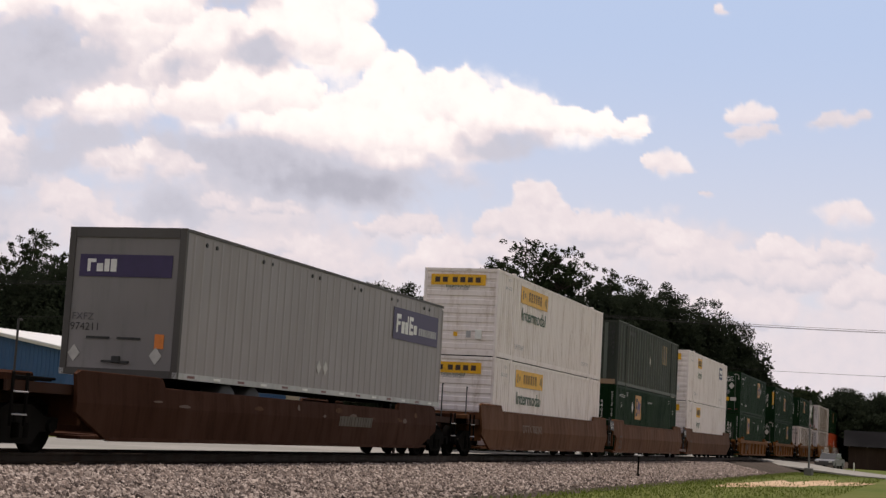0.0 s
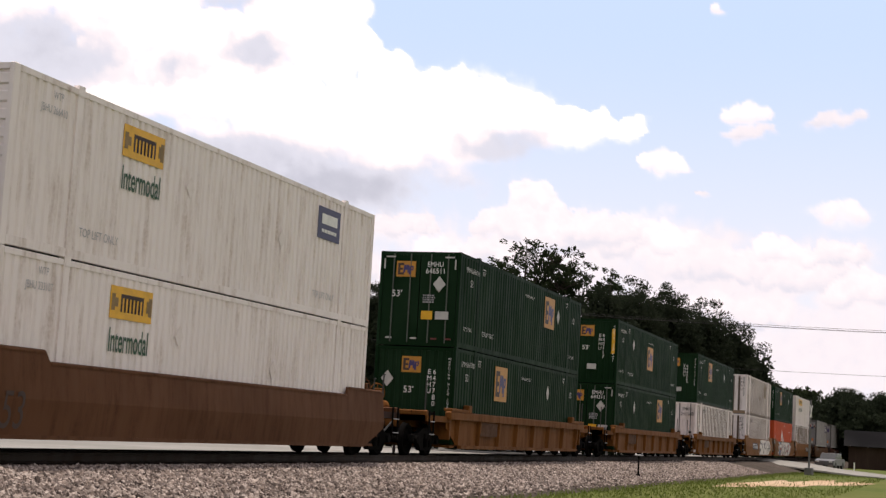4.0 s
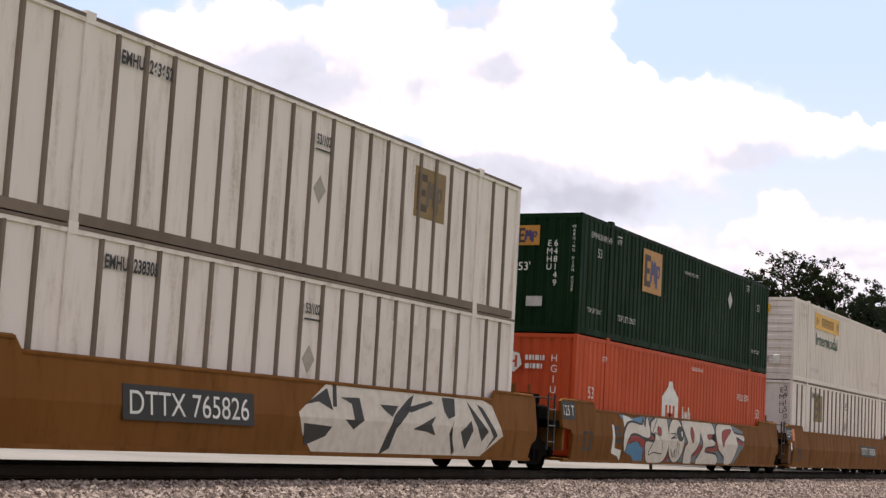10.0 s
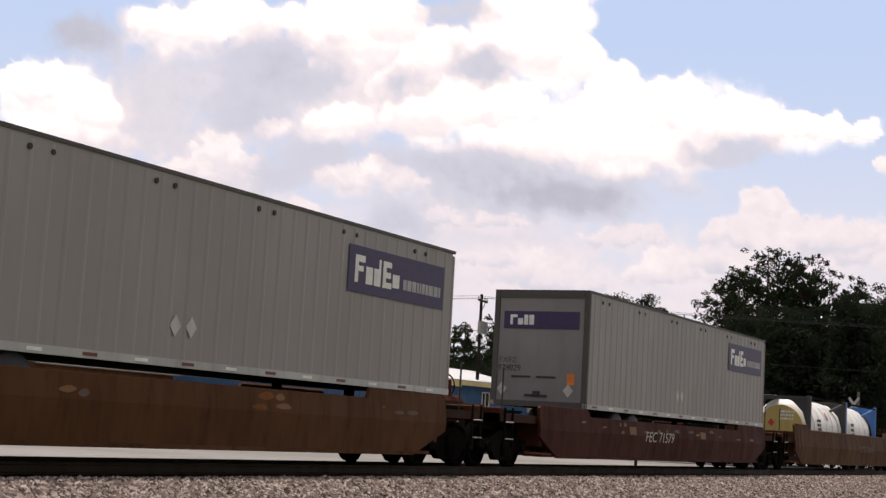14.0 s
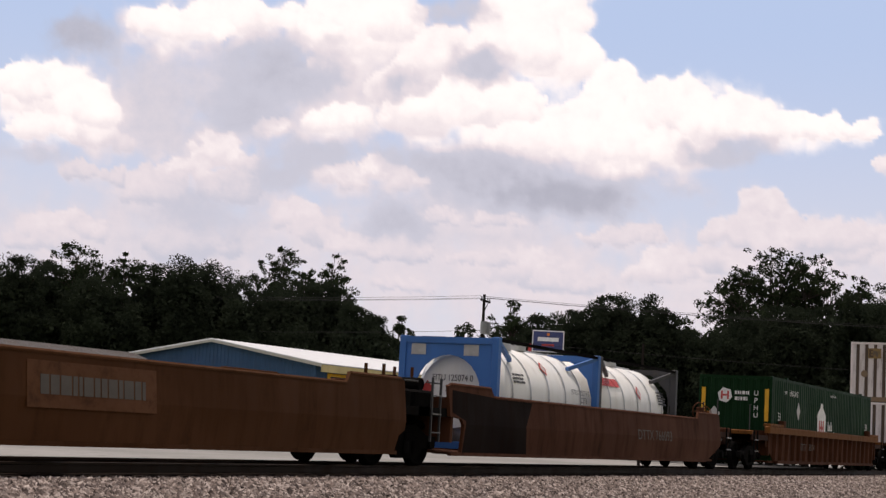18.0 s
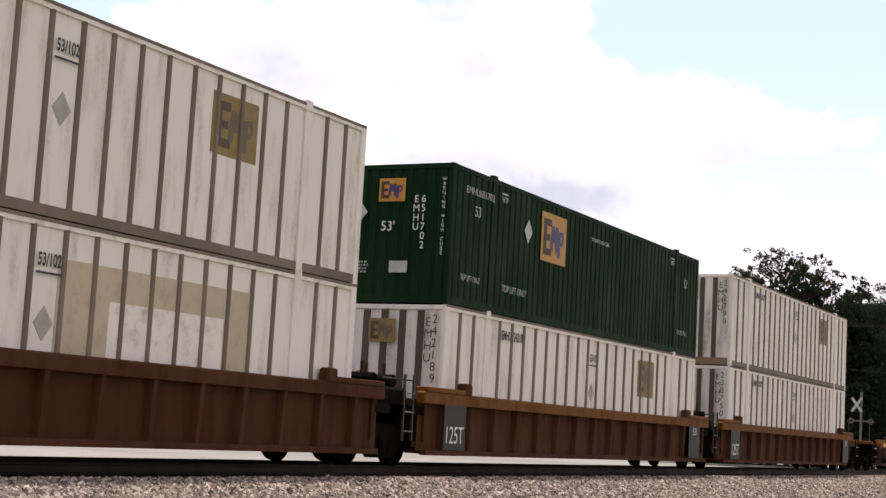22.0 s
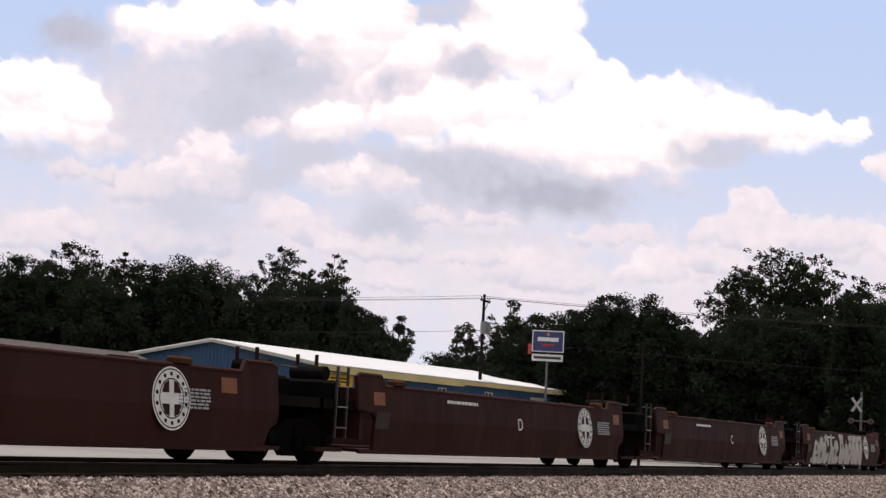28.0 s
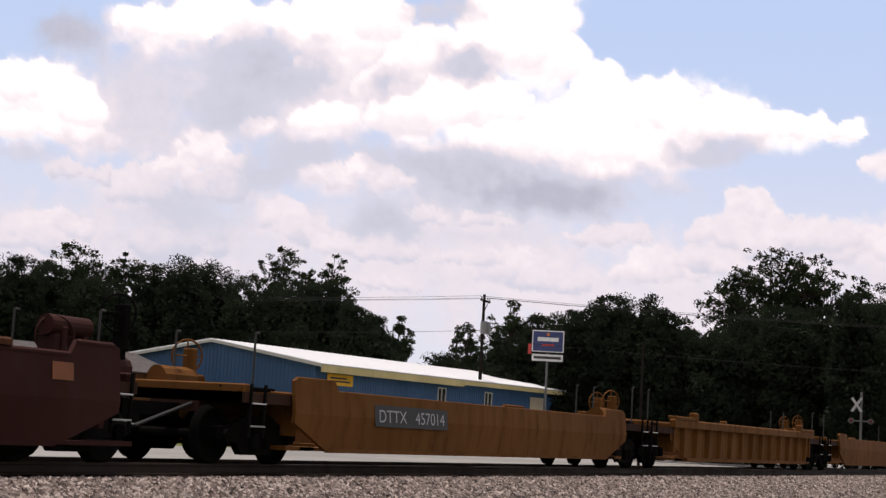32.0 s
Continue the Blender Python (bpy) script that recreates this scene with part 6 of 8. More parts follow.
# ---- tank containers: 20 ft frames ----
def tank(x0, z, frame_mat, label, end_mat=None, lit_rail=True, words_on=None, seed=1):
    root = thing("tank_container", pose(x0 + 3.03, TRACK, RAIL + z), label, "tank container", "tank containers on the train")
    THINGS.append(root)
    L, W, H, R = 3.03, 1.22, 2.45, 1.13
    cz = 1.24
    prof = [(-2.66, 0.0), (-2.62, 0.5), (-2.5, 0.86), (-2.3, R - 0.06), (-2.1, R), (2.1, R), (2.3, R - 0.06), (2.5, 0.86), (2.62, 0.5), (2.66, 0.0)]
    n = 36
    vs = [(x, r * math.sin(2 * math.pi * k / n), cz + r * math.cos(2 * math.pi * k / n)) for k in range(n) for x, r in prof]
    m = len(prof)
    fs = [(k * m + i, ((k + 1) % n) * m + i, ((k + 1) % n) * m + i + 1, k * m + i + 1) for k in range(n) for i in range(m - 1)]
    part("barrel", Geo().add(vs, fs), end_mat or TANKWHITE, root, smooth=True)
    for i, x in enumerate((-2.0, -1.0, 0.05, 1.05, 2.0)):
        g = Geo()
        pts = [(math.sin(a) * (R + 0.012), cz + math.cos(a) * (R + 0.012)) for a in [2 * math.pi * k / 32 for k in range(33)]]
        for (ya, za), (yb, zb) in zip(pts, pts[1:]):
            g.add([(x - 0.04, ya, za), (x + 0.04, ya, za), (x + 0.04, yb, zb), (x - 0.04, yb, zb)], [(0, 3, 2, 1)])
        part("band", g, TRIM, root)
    for e in (-1, 1):
        x0_, x1_ = sorted((e * L, e * (L - 0.16)))
        for s in (-1, 1):
            y0, y1 = sorted((s * W, s * (W - 0.16)))
            part("corner_post", Geo().box(x0_, x1_, y0, y1, 0, H, 0.01), frame_mat, root)
            part("gusset", Geo().slab([(s * (W - 0.16), H - 0.15), (s * (W - 0.16), H - 1.1), (s * (W - 0.32), H - 0.6), (s * (W - 0.7), H - 0.22), (s * 0.35, H - 0.15)][::s or 1], *sorted((e * (L - 0.06), e * (L - 0.1)))), frame_mat, root)
            part("brace", Geo().beam((e * (L - 0.1), s * (W - 0.06), H - 0.08), (e * (L - 1.35), s * (W - 0.35), H - 0.42), 0.09, 0.09), frame_mat, root)
            part("side_saddle", Geo().beam((e * (L - 0.1), s * (W - 0.08), 0.12), (e * (L - 1.3), s * (W - 0.35), 0.45), 0.1, 0.1), frame_mat, root)
        part("end_beam", Geo().box(x0_, x1_, -W + 0.16, W - 0.16, H - 0.16, H - 0.02).box(x0_, x1_, -W + 0.16, W - 0.16, 0.0, 0.16), frame_mat, root)
    for s in (-1, 1):
        part("bottom_rail", Geo().box(-L + 0.16, L - 0.16, *sorted((s * W, s * (W - 0.1))), 0.0, 0.14), frame_mat, root)
    part("walkway", Geo().box(-L + 0.16, L - 0.16, 0.2, 0.75, H - 0.05, H), TRIM, root)
    part("top_rail", Geo().box(-L + 0.16, L - 0.16, -W + 0.02, -W + 0.1, H - 0.09, H - 0.02), STEEL if lit_rail else frame_mat, root)
    part("manhole", Geo().tube((0.2, -0.1, cz + R - 0.02), (0.2, -0.1, cz + R + 0.1), 0.28, 16), TRIM, root)
    part("valve_box", Geo().box(-1.2, -0.7, -0.45, 0.0, cz + R - 0.08, cz + R + 0.1, 0.02), TRIM, root)
    return root


def tank_marks(root, items):
    """Marks wrapped flat on the near side of the barrel: (kind, x, angle from level in degrees, size, text)."""
    R, cz = 1.15, 1.24
    for kind, x, ang, size, text in items:
        at = pose(x, -R * math.cos(ang * DEG), cz + R * math.sin(ang * DEG), 90 - ang, 0, 0)
        if kind == "text":
            letter(root, text, size, BLACKINK, at)
        elif kind == "red":
            letter(root, text, size, REDINK, at, bold=0.006)
        elif kind == "bars":
            small_print(root, 3, 0.6, size, BLACKINK, at, 6)
        elif kind == "diamond":
            diamond(root, 0.2, REDINK, at, "red diamond hazard placard")
            diamond(root, 0.13, PLACARD, at @ pose(0, 0, 0.004), "white placard centre")


# ---- articulated and single well cars ----
def wheel_mesh(s):
    return Geo().lathe([(s * 0.62, 0.12), (s * 0.66, 0.14), (s * 0.665, 0.38), (s * 0.69, 0.39), (s * 0.69, 0.485), (s * 0.715, 0.487), (s * 0.73, 0.458), (s * 0.82, 0.452), (s * 0.822, 0.38), (s * 0.76, 0.36), (s * 0.75, 0.17), (s * 0.86, 0.13), (s * 0.86, 0.0)], (0, 0.457), 26)


def truck(root, x):
    """A two-axle bogie under a car's end."""
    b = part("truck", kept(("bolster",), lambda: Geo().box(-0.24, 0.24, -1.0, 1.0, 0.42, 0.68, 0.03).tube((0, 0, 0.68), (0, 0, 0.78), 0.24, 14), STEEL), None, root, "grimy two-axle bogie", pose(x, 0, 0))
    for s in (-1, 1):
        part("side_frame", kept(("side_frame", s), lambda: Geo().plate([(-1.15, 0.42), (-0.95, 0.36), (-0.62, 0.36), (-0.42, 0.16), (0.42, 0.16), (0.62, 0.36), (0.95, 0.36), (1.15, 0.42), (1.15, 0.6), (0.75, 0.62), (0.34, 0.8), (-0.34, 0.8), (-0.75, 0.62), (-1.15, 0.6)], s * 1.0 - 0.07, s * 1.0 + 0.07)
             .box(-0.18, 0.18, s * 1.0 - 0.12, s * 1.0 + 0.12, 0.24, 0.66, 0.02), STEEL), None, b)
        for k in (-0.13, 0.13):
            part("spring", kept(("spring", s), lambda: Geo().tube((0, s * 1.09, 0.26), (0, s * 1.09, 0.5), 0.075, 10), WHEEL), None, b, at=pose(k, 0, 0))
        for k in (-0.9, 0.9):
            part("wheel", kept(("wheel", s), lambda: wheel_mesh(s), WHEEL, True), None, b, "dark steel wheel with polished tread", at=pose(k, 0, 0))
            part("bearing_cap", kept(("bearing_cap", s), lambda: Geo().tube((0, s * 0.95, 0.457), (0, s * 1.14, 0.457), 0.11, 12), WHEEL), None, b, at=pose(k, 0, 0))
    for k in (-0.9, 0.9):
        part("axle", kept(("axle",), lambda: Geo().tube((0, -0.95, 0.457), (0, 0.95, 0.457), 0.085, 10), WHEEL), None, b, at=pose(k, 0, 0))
    return b


def ladder(root, x, y, z0, z1, mat, w=0.4, rungs=None):
    ld = part("ladder", kept(("ladder", z0, z1, w), lambda: Geo().box(-w / 2 - 0.02, -w / 2 + 0.02, -0.02, 0.02, z0, z1).box(w / 2 - 0.02, w / 2 + 0.02, -0.02, 0.02, z0, z1), mat), None, root, at=pose(x, y, 0))
    n = int((z1 - z0) / 0.36)
    for i in range(n):
        part("rung", kept(("rung", w), lambda: Geo().tube((-w / 2, -0.03, 0), (w / 2, -0.03, 0), 0.014, 6), rungs or GREYINK), None, ld, at=pose(0, 0, z0 + 0.18 + i * 0.36))


def hand_wheel(root, x, y, z, mat, r=0.28):
    g = Geo()
    pts = [Vector((0, r * math.cos(k * math.pi / 8), r * math.sin(k * math.pi / 8))) for k in range(17)]
    rim = [Vector((0, math.cos(k * math.pi / 8), math.sin(k * math.pi / 8))) for k in range(16)]
    g.add([e * (r + 0.018 * math.cos(q * math.pi / 3)) + Vector((0.018 * math.sin(q * math.pi / 3), 0, 0)) for e in rim for q in range(6)],
          [(6 * k + q, 6 * ((k + 1) % 16) + q, 6 * ((k + 1) % 16) + (q + 1) % 6, 6 * k + (q + 1) % 6) for k in range(16) for q in range(6)])
    for k in range(0, 16, 4):
        g.tube((0, 0, 0), pts[k], 0.014, 6)
    part("brake_wheel", KEPT.setdefault(("brake_wheel", r, mat.name), g.mesh("brake_wheel", mat)), None, root, "spoked hand-brake wheel", pose(x, y, z, 0, 0, 60))
    part("brake_stand", kept(("brake_stand",), lambda: Geo().box(0.03, 0.15, -0.12, 0.12, -0.55, 0.14, 0.02), mat), None, root, at=pose(x, y, z))


# the smooth sides are folded along a crease: the upper half leans in upwards, the lower half downwards
CREASE, LEAN = 0.88, 0.07 / 0.62


def fold(z):
    return LEAN * abs(z - CREASE)


def halves(pts):
    """An outline in x and z cut along the crease, upper and lower piece."""
    for side in (1, -1):
        out = []
        for (xa, za), (xb, zb) in zip(pts, pts[1:] + pts[:1]):
            ina, inb = (za - CREASE) * side >= 0, (zb - CREASE) * side >= 0
            if ina:
                out.append((xa, za))
            if ina != inb:
                k = (CREASE - za) / (zb - za)
                out.append((xa + (xb - xa) * k, CREASE))
        if len(out) > 2:
            yield out


def folded(outline, s, lift, thick):
    """A folded sheet on side s, standing lift proud of the wagon's skin."""
    g = Geo()
    for pts in halves(outline):
        n = len(pts)
        vs = [(x, s * (1.5 - fold(z) + lift), z) for x, z in pts] + [(x, s * (1.5 - fold(z) + lift - thick), z) for x, z in pts]
        g.add(vs, [tuple(range(n)), tuple(range(2 * n - 1, n - 1, -1))] + [((i + 1) % n, i, n + i, n + (i + 1) % n) for i in range(n)])
    return g


def painted(name, pts, lift, mat, parent, label=""):
    return part(name, folded(list(pts), -1, lift, 0.002), mat, parent, label)


def curved(pts, n=4):
    """A closed outline rounded through its points."""
    m, out = len(pts), []
    for i in range(m):
        a, b, c, d = (Vector(pts[(i + k) % m]) for k in (-1, 0, 1, 2))
        for q in range(n):
            t = q / n
            p = 0.5 * (2 * b + (c - a) * t + (2 * a - 5 * b + 4 * c - d) * t * t + (3 * b - a - 3 * c + d) * t ** 3)
            out.append((p.x, p.y))
    return out


def fat_letter(parent, pts, mat, label, rim=0.06, lift=0.009):
    """A rounded sprayed shape with a dark rim round it."""
    line = curved(list(pts), 3)
    area = sum(xa * zb - xb * za for (xa, za), (xb, zb) in zip(line, line[1:] + line[:1]))
    grown = []
    for i, (x, z) in enumerate(line):
        (xa, za), (xb, zb) = line[i - 1], line[(i + 1) % len(line)]
        d = Vector((zb - za, xa - xb))
        d = d.normalized() * (rim if area > 0 else -rim) if d.length else d
        grown.append((x + d.x, min(1.49, max(0.27, z + d.y))))
    painted("painted_outline", grown, lift, BLACKINK, parent)
    return painted("painted_letter", [(x, min(1.485, max(0.275, z))) for x, z in line], lift + 0.004, mat, parent, label)


def sprayed_line(parent, ends, lift, mat, w=0.03):
    (xa, za), (xb, zb) = ends
    d = Vector((zb - za, xa - xb)).normalized() * w / 2
    return painted("painted_line", [(xa - d.x, za - d.y), (xb - d.x, zb - d.y), (xb + d.x, zb + d.y), (xa + d.x, za + d.y)], lift, mat, parent)


def well_car(cx, half, style, mat, ends, tr, deck_mat=None, label="", shoulder=2.0, coupler=(11.85, 11.85), extras=0, drop=0.0, inset=0.0):
    """style: smooth or ribbed. ends: for either end 'joint' (shared bogie) or 'coupler'. tr: bogie offsets, None where the neighbour has it."""
    deck_mat = deck_mat or mat
    root = thing("well_car", pose(cx, TRACK, RAIL), label, "railway wagon", "wagons of the train")
    THINGS.append(root)
    bot = 0.26
    T = 1.5 - drop
    S = 1.68 - drop
    cutL, cutR = (0.15 if ends[0] == "joint" else 1.15), (0.15 if ends[1] == "joint" else 1.15)
    for s in (-1, 1):
        if style == "smooth":
            sh = shoulder
            low_l = [(-half, 0.72), (-half + cutL, bot)] if cutL > 1 else [(-half, 1.02), (-half + 0.5, 0.98), (-half + 0.62, 0.85), (-half + 0.66, bot)]
            low_r = [(half - cutR, bot), (half, 0.72)] if cutR > 1 else [(half - 0.3, bot), (half - 0.2, 0.6), (half, 0.7)]
            out = low_l + low_r + [ (half, S - 0.06), (half - 0.15, S), (half - sh, S), (half - sh - 0.12, T), (-half + sh + 0.12, T), (-half + sh, S), (-half + 0.15, S), (-half, S - 0.06)]
            part("side_panel", folded(out, s, 0.0, 0.07), mat, root)
            part("top_lip", Geo().box(-half + sh + 0.12, half - sh - 0.12, *sorted((s * 1.452, s * 1.36)), T - 0.05, T + 0.012, 0.028).box(-half + 0.1, -half + sh, *sorted((s * 1.432, s * 1.34)), S - 0.05, S + 0.012, 0.028).box(half - sh, half - 0.1, *sorted((s * 1.432, s * 1.34)), S - 0.05, S + 0.012, 0.028), mat, root)
            part("sill", Geo().box(-half + cutL + 0.05, half - cutR - 0.05, *sorted((s * 1.442, s * 1.36)), bot - 0.02, bot + 0.05), mat, root)
        else:
            yt0, yt1 = sorted((s * 1.5, s * 1.3))
            part("top_chord", Geo().box(-half, half, yt0, yt1, T - 0.18, T + 0.05, 0.03), deck_mat, root)
            part("side_panel", Geo().plate([(-half + 0.03 + inset, 0.85 if cutL > 1 else bot + 0.06), (-half + cutL + inset, bot + 0.06), (half - cutR, bot + 0.06), (half - 0.03, 0.85 if cutR > 1 else bot + 0.06), (half - 0.03, T - 0.17), (-half + 0.03 + inset, T - 0.17)], *sorted((s * 1.34, s * 1.315))), mat, root)
            part("sill", Geo().box(-half + cutL + inset, half - cutR, *sorted((s * 1.49, s * 1.36)), bot - 0.02, bot + 0.08), mat, root)
            n = round((2 * (half - 1.0) - inset) / (2.1 if style == "ribbed" and drop == 0.22 else 1.12 if extras != 2 else 0.85))
            for i in range(n + 1):
                x = -half + 1.0 + inset + i * (2 * (half - 1.0) - inset) / n
                part("rib", kept(("rib", s, drop), lambda: Geo().add([(-0.09, s * 1.34, bot + 0.08), (0.09, s * 1.34, bot + 0.08), (-0.05, s * 1.44, bot + 0.08), (0.05, s * 1.44, bot + 0.08), (-0.09, s * 1.34, T - 0.18), (0.09, s * 1.34, T - 0.18), (-0.05, s * 1.48, T - 0.18), (0.05, s * 1.48, T - 0.18)],
                     [(0, 2, 6, 4), (2, 3, 7, 6), (3, 1, 5, 7)] if s < 0 else [(4, 6, 2, 0), (6, 7, 3, 2), (7, 5, 1, 3)]), mat), None, root, at=pose(x, 0, 0))
            for e in (-1, 1):
                xa, xb = sorted((e * (half - 0.05), e * (half - 1.8)))
                part("step_block", Geo().box(xa, xb, *sorted((s * 1.502, s * 1.25)), T + 0.05, T + 0.14, 0.015), deck_mat, root)
                xq = e * (half - 1.9)
                part("corner_guide", Geo().box(xq - 0.16, xq + 0.16, *sorted((s * 1.51, s * 1.3)), T + 0.05, T + 0.28, 0.03), mat, root)
    part("well_floor", Geo().box(-half + 0.4, half - 0.4, -1.36, -0.9, bot, bot + 0.06).box(-half + 0.4, half - 0.4, 0.9, 1.36, bot, bot + 0.06).box(-7.9, -7.0, -1.36, 1.36, bot, bot + 0.07).box(7.0, 7.9, -1.36, 1.36, bot, bot + 0.07).box(-0.5, 0.5, -1.36, 1.36, bot, bot + 0.07)
         .box(-4.2, -3.8, -1.36, 1.36, bot, bot + 0.07).box(3.8, 4.2, -1.36, 1.36, bot, bot + 0.07), mat, root)
    for e, kind, t, cp in ((-1, ends[0], tr[0], coupler[0]), (1, ends[1], tr[1], coupler[1])):
        if t is None and kind == "joint":
            t_end = half + 0.9
        else:
            t_end = t
        xa, xb = sorted((e * (half - 0.25), e * (t_end + (0.25 if kind == "joint" else 0.9))))
        part("end_bulkhead", Geo().box(*sorted((e * (half - 0.3), e * (half - 0.2))), -1.4, 1.4, 0.5, T - 0.1), mat, root)
        # Platforms in near-black or dark brown: shade put into their colour; yellow stays lit.
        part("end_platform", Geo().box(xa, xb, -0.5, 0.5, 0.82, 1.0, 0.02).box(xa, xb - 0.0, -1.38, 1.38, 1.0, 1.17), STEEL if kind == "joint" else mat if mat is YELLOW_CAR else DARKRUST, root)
        if t is not None:
            truck(root, e * t)
        if kind == "coupler":
            xe = e * (t_end + 0.9)
            part("end_sill", Geo().box(*sorted((xe, xe - e * 0.2)), -1.35, 1.35, 1.0, 1.3, 0.02), deck_mat, root)
            part("coupler", Geo().box(*sorted((xe, e * cp)), -0.12, 0.12, 0.72, 0.94).box(*sorted((e * (cp - 0.22), e * (cp + 0.1))), -0.2, 0.2, 0.66, 1.0, 0.04), STEEL, root)
            part("air_hose", Geo().tube((xe, -0.35, 0.95), (e * (cp - 0.1), -0.42, 0.55), 0.03, 6).tube((e * (cp - 0.1), -0.42, 0.55), (e * cp, -0.25, 0.6), 0.03, 6), BLACKPLATE, root)
            ladder(root, xe - e * 0.35, -1.4, 0.45, 1.3, STEEL)
            ladder(root, xe - e * 0.35, 1.4, 0.45, 1.3, STEEL)
            for y in (-1.1, 0.5):
                part("grab_post", kept(("grab_post",), lambda: Geo().tube((0, 0, 1.15), (0, 0, 2.15), 0.02, 6).tube((0, 0, 2.15), (0.1, 0, 2.15), 0.02, 6), DARKPIPE), None, root, at=pose(xe - e * 0.6, y, 0))
            hand_wheel(root, xe - e * 1.0, 0.55 if e < 0 else -0.65, 1.75, deck_mat)
            part("air_tank", kept(("air_tank",), lambda: Geo().tube((-0.45, 0, 0), (0.45, 0, 0), 0.2, 12), mat), None, root, "brake air reservoir", pose(e * (half + 0.7), 0.55 * -e, 1.36))
            part("brake_pipe", Geo().tube((e * (half - 0.2), -0.9, 1.25), (xe, -0.9, 1.25), 0.025, 6), STEEL, root)
            part("walkway", Geo().box(*sorted((xe - e * 0.15, e * (half + 0.05))), -1.0, -0.6, 1.2, 1.24), STEEL, root)
        else:
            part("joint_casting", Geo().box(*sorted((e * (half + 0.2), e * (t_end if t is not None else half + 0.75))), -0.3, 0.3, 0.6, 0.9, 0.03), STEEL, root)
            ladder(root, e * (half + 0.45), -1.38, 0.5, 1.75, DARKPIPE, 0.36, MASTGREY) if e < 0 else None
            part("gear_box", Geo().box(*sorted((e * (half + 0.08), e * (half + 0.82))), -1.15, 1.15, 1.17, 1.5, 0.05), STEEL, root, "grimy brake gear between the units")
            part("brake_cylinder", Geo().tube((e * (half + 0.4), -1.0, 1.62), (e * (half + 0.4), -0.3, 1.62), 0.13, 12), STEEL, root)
            part("grab_rail", Geo().tube((e * (half + 0.2), -1.3, 1.65), (e * (half + 0.75), -1.3, 1.65), 0.016, 6), DARKPIPE, root)
            for y in (-0.75, -0.35):
                part("grab_post", kept(("short_post",), lambda: Geo().tube((0, 0, 1.1), (0, 0, 1.95), 0.035, 8), mat), None, root, at=pose(e * (half + 0.35), y, 0))
    return root


def car_mark(root, text, x, z, h=0.32, w=3.0, y=-1.503, plate=True, ink=None):
    if plate:
        decal(root, "number_plate", w + 0.3, h + 0.16, BLACKPLATE, on_side(x, z, y))
    letter(root, text, h, ink or WHITEINK, on_side(x, z, y - 0.012), w)


def weight_plate(root, x, z, text="125 T"):
    decal(root, "number_plate", 0.75, 0.42, BLACKPLATE, on_side(x, z, -1.502))
    letter(root, text, 0.24, WHITEINK, on_side(x, z, -1.514), 0.6)


def scuffs(root, n, seed, mats):
    """Scraped and dusty patches along the upper half of a smooth side."""
    q = random.Random(seed)
    for k in range(n):
        x, z, w, h = q.uniform(-8, 8), q.uniform(0.92, 1.12), q.uniform(0.1, 0.55), q.uniform(0.03, 0.1)
        painted("scuff", curved([(x, z), (x + w * 0.5, z - h * 0.4), (x + w, z + h * q.uniform(-0.3, 0.4)), (x + w * 0.7, z + h), (x + w * 0.2, z + h * 0.7)], 2), 0.003, mats[k % len(mats)], root)


# ---- the train, car by car; x is where each stands when the clip starts ----
UP, LOW = 3.254, 0.35


def tan_marks(root, half, num="DTTX 765826", nx=0.0, letters=True):
    car_mark(root, num, nx, 0.95, 0.27, 2.5)
    letter(root, "53", 0.44, BLACKINK, on_side(-half + 1.36, 0.68, -1.505), 0.6, 0.01)
    decal(root, "orange_plate", 0.3, 0.4, AMBER, on_side(-half + 0.68, 1.35, -1.504))
    decal(root, "tag_plate", 0.14, 0.26, WHITEINK, on_side(-half + 0.32, 0.95, -1.504))
    weight_plate(root, -half + 0.13, 1.37)


JOINT, END = "joint", "coupler"
well_car(9.2, 8.6, "smooth", BROWN, (END, END), (9.6, 9.6), label="brown smooth-sided well wagon with grimy bogies", coupler=(11.0, 11.0))

# trailer on a brown well car
c = well_car(32.2, 9.58, "smooth", UMBER, (END, END), (10.6, 10.9), label="rusty brown smooth-sided well wagon carrying a trailer", coupler=(12.0, 12.55), shoulder=3.0, drop=0.26)
small_print(c, 1, 2.2, 0.24, DIMINK, on_side(3.3, 0.85, -1.505), 21)
scuffs(c, 12, 5, (DARKTAN, SCRAWL_DIM))
trailer(26.4, "974211", "grey ribbed highway trailer with a purple name panel")

# three-unit brown car: white, green, white stacks
for i, x in enumerate((56.1, 75.8, 95.75)):
    c = well_car(x - (0.3 if i == 0 else 0), (9.4, 9.15, 9.1)[i], "smooth", BROWN, (END if i == 0 else JOINT, END if i == 2 else JOINT), (9.65 if i == 0 else None, 9.65 if i == 2 else 9.85),
                 label="faded brown smooth-sided well wagon, three units joined", coupler=(11.05, 11.8), shoulder=2.4)
    if i == 0:
        car_mark(c, "DTTX 785242", -3.2, 0.97, 0.26, 2.6, plate=False, ink=FADEDCREAM)
    else:
        letter(c, "53", 0.6, BROWNINK, on_side(-7.6, 0.7, -1.505), 0.6)
        weight_plate(c, -9.4, 1.4)
white_rib_box(48.12, UP, "JBHU 241358", 3.6, small=False)
white_rib_box(48.12, LOW, "JBHU 247251", 3.4)
post_box(67.75, UP, "EMHU281499", logo=12.1, skin=OLIVE, post=OLIVE_POST, lift_mat=OLIVE, label="faded dark green smooth-sided container with pale outside posts")
green_box(67.75, LOW, "EMHU640281", (5.2,), (3.8,))
white_rib_box(87.65, UP, "JBHU 266410", 3.1, text=False, dark_logo=True)
white_rib_box(87.65, LOW, "JBHU 233107", 3.1, text=False)

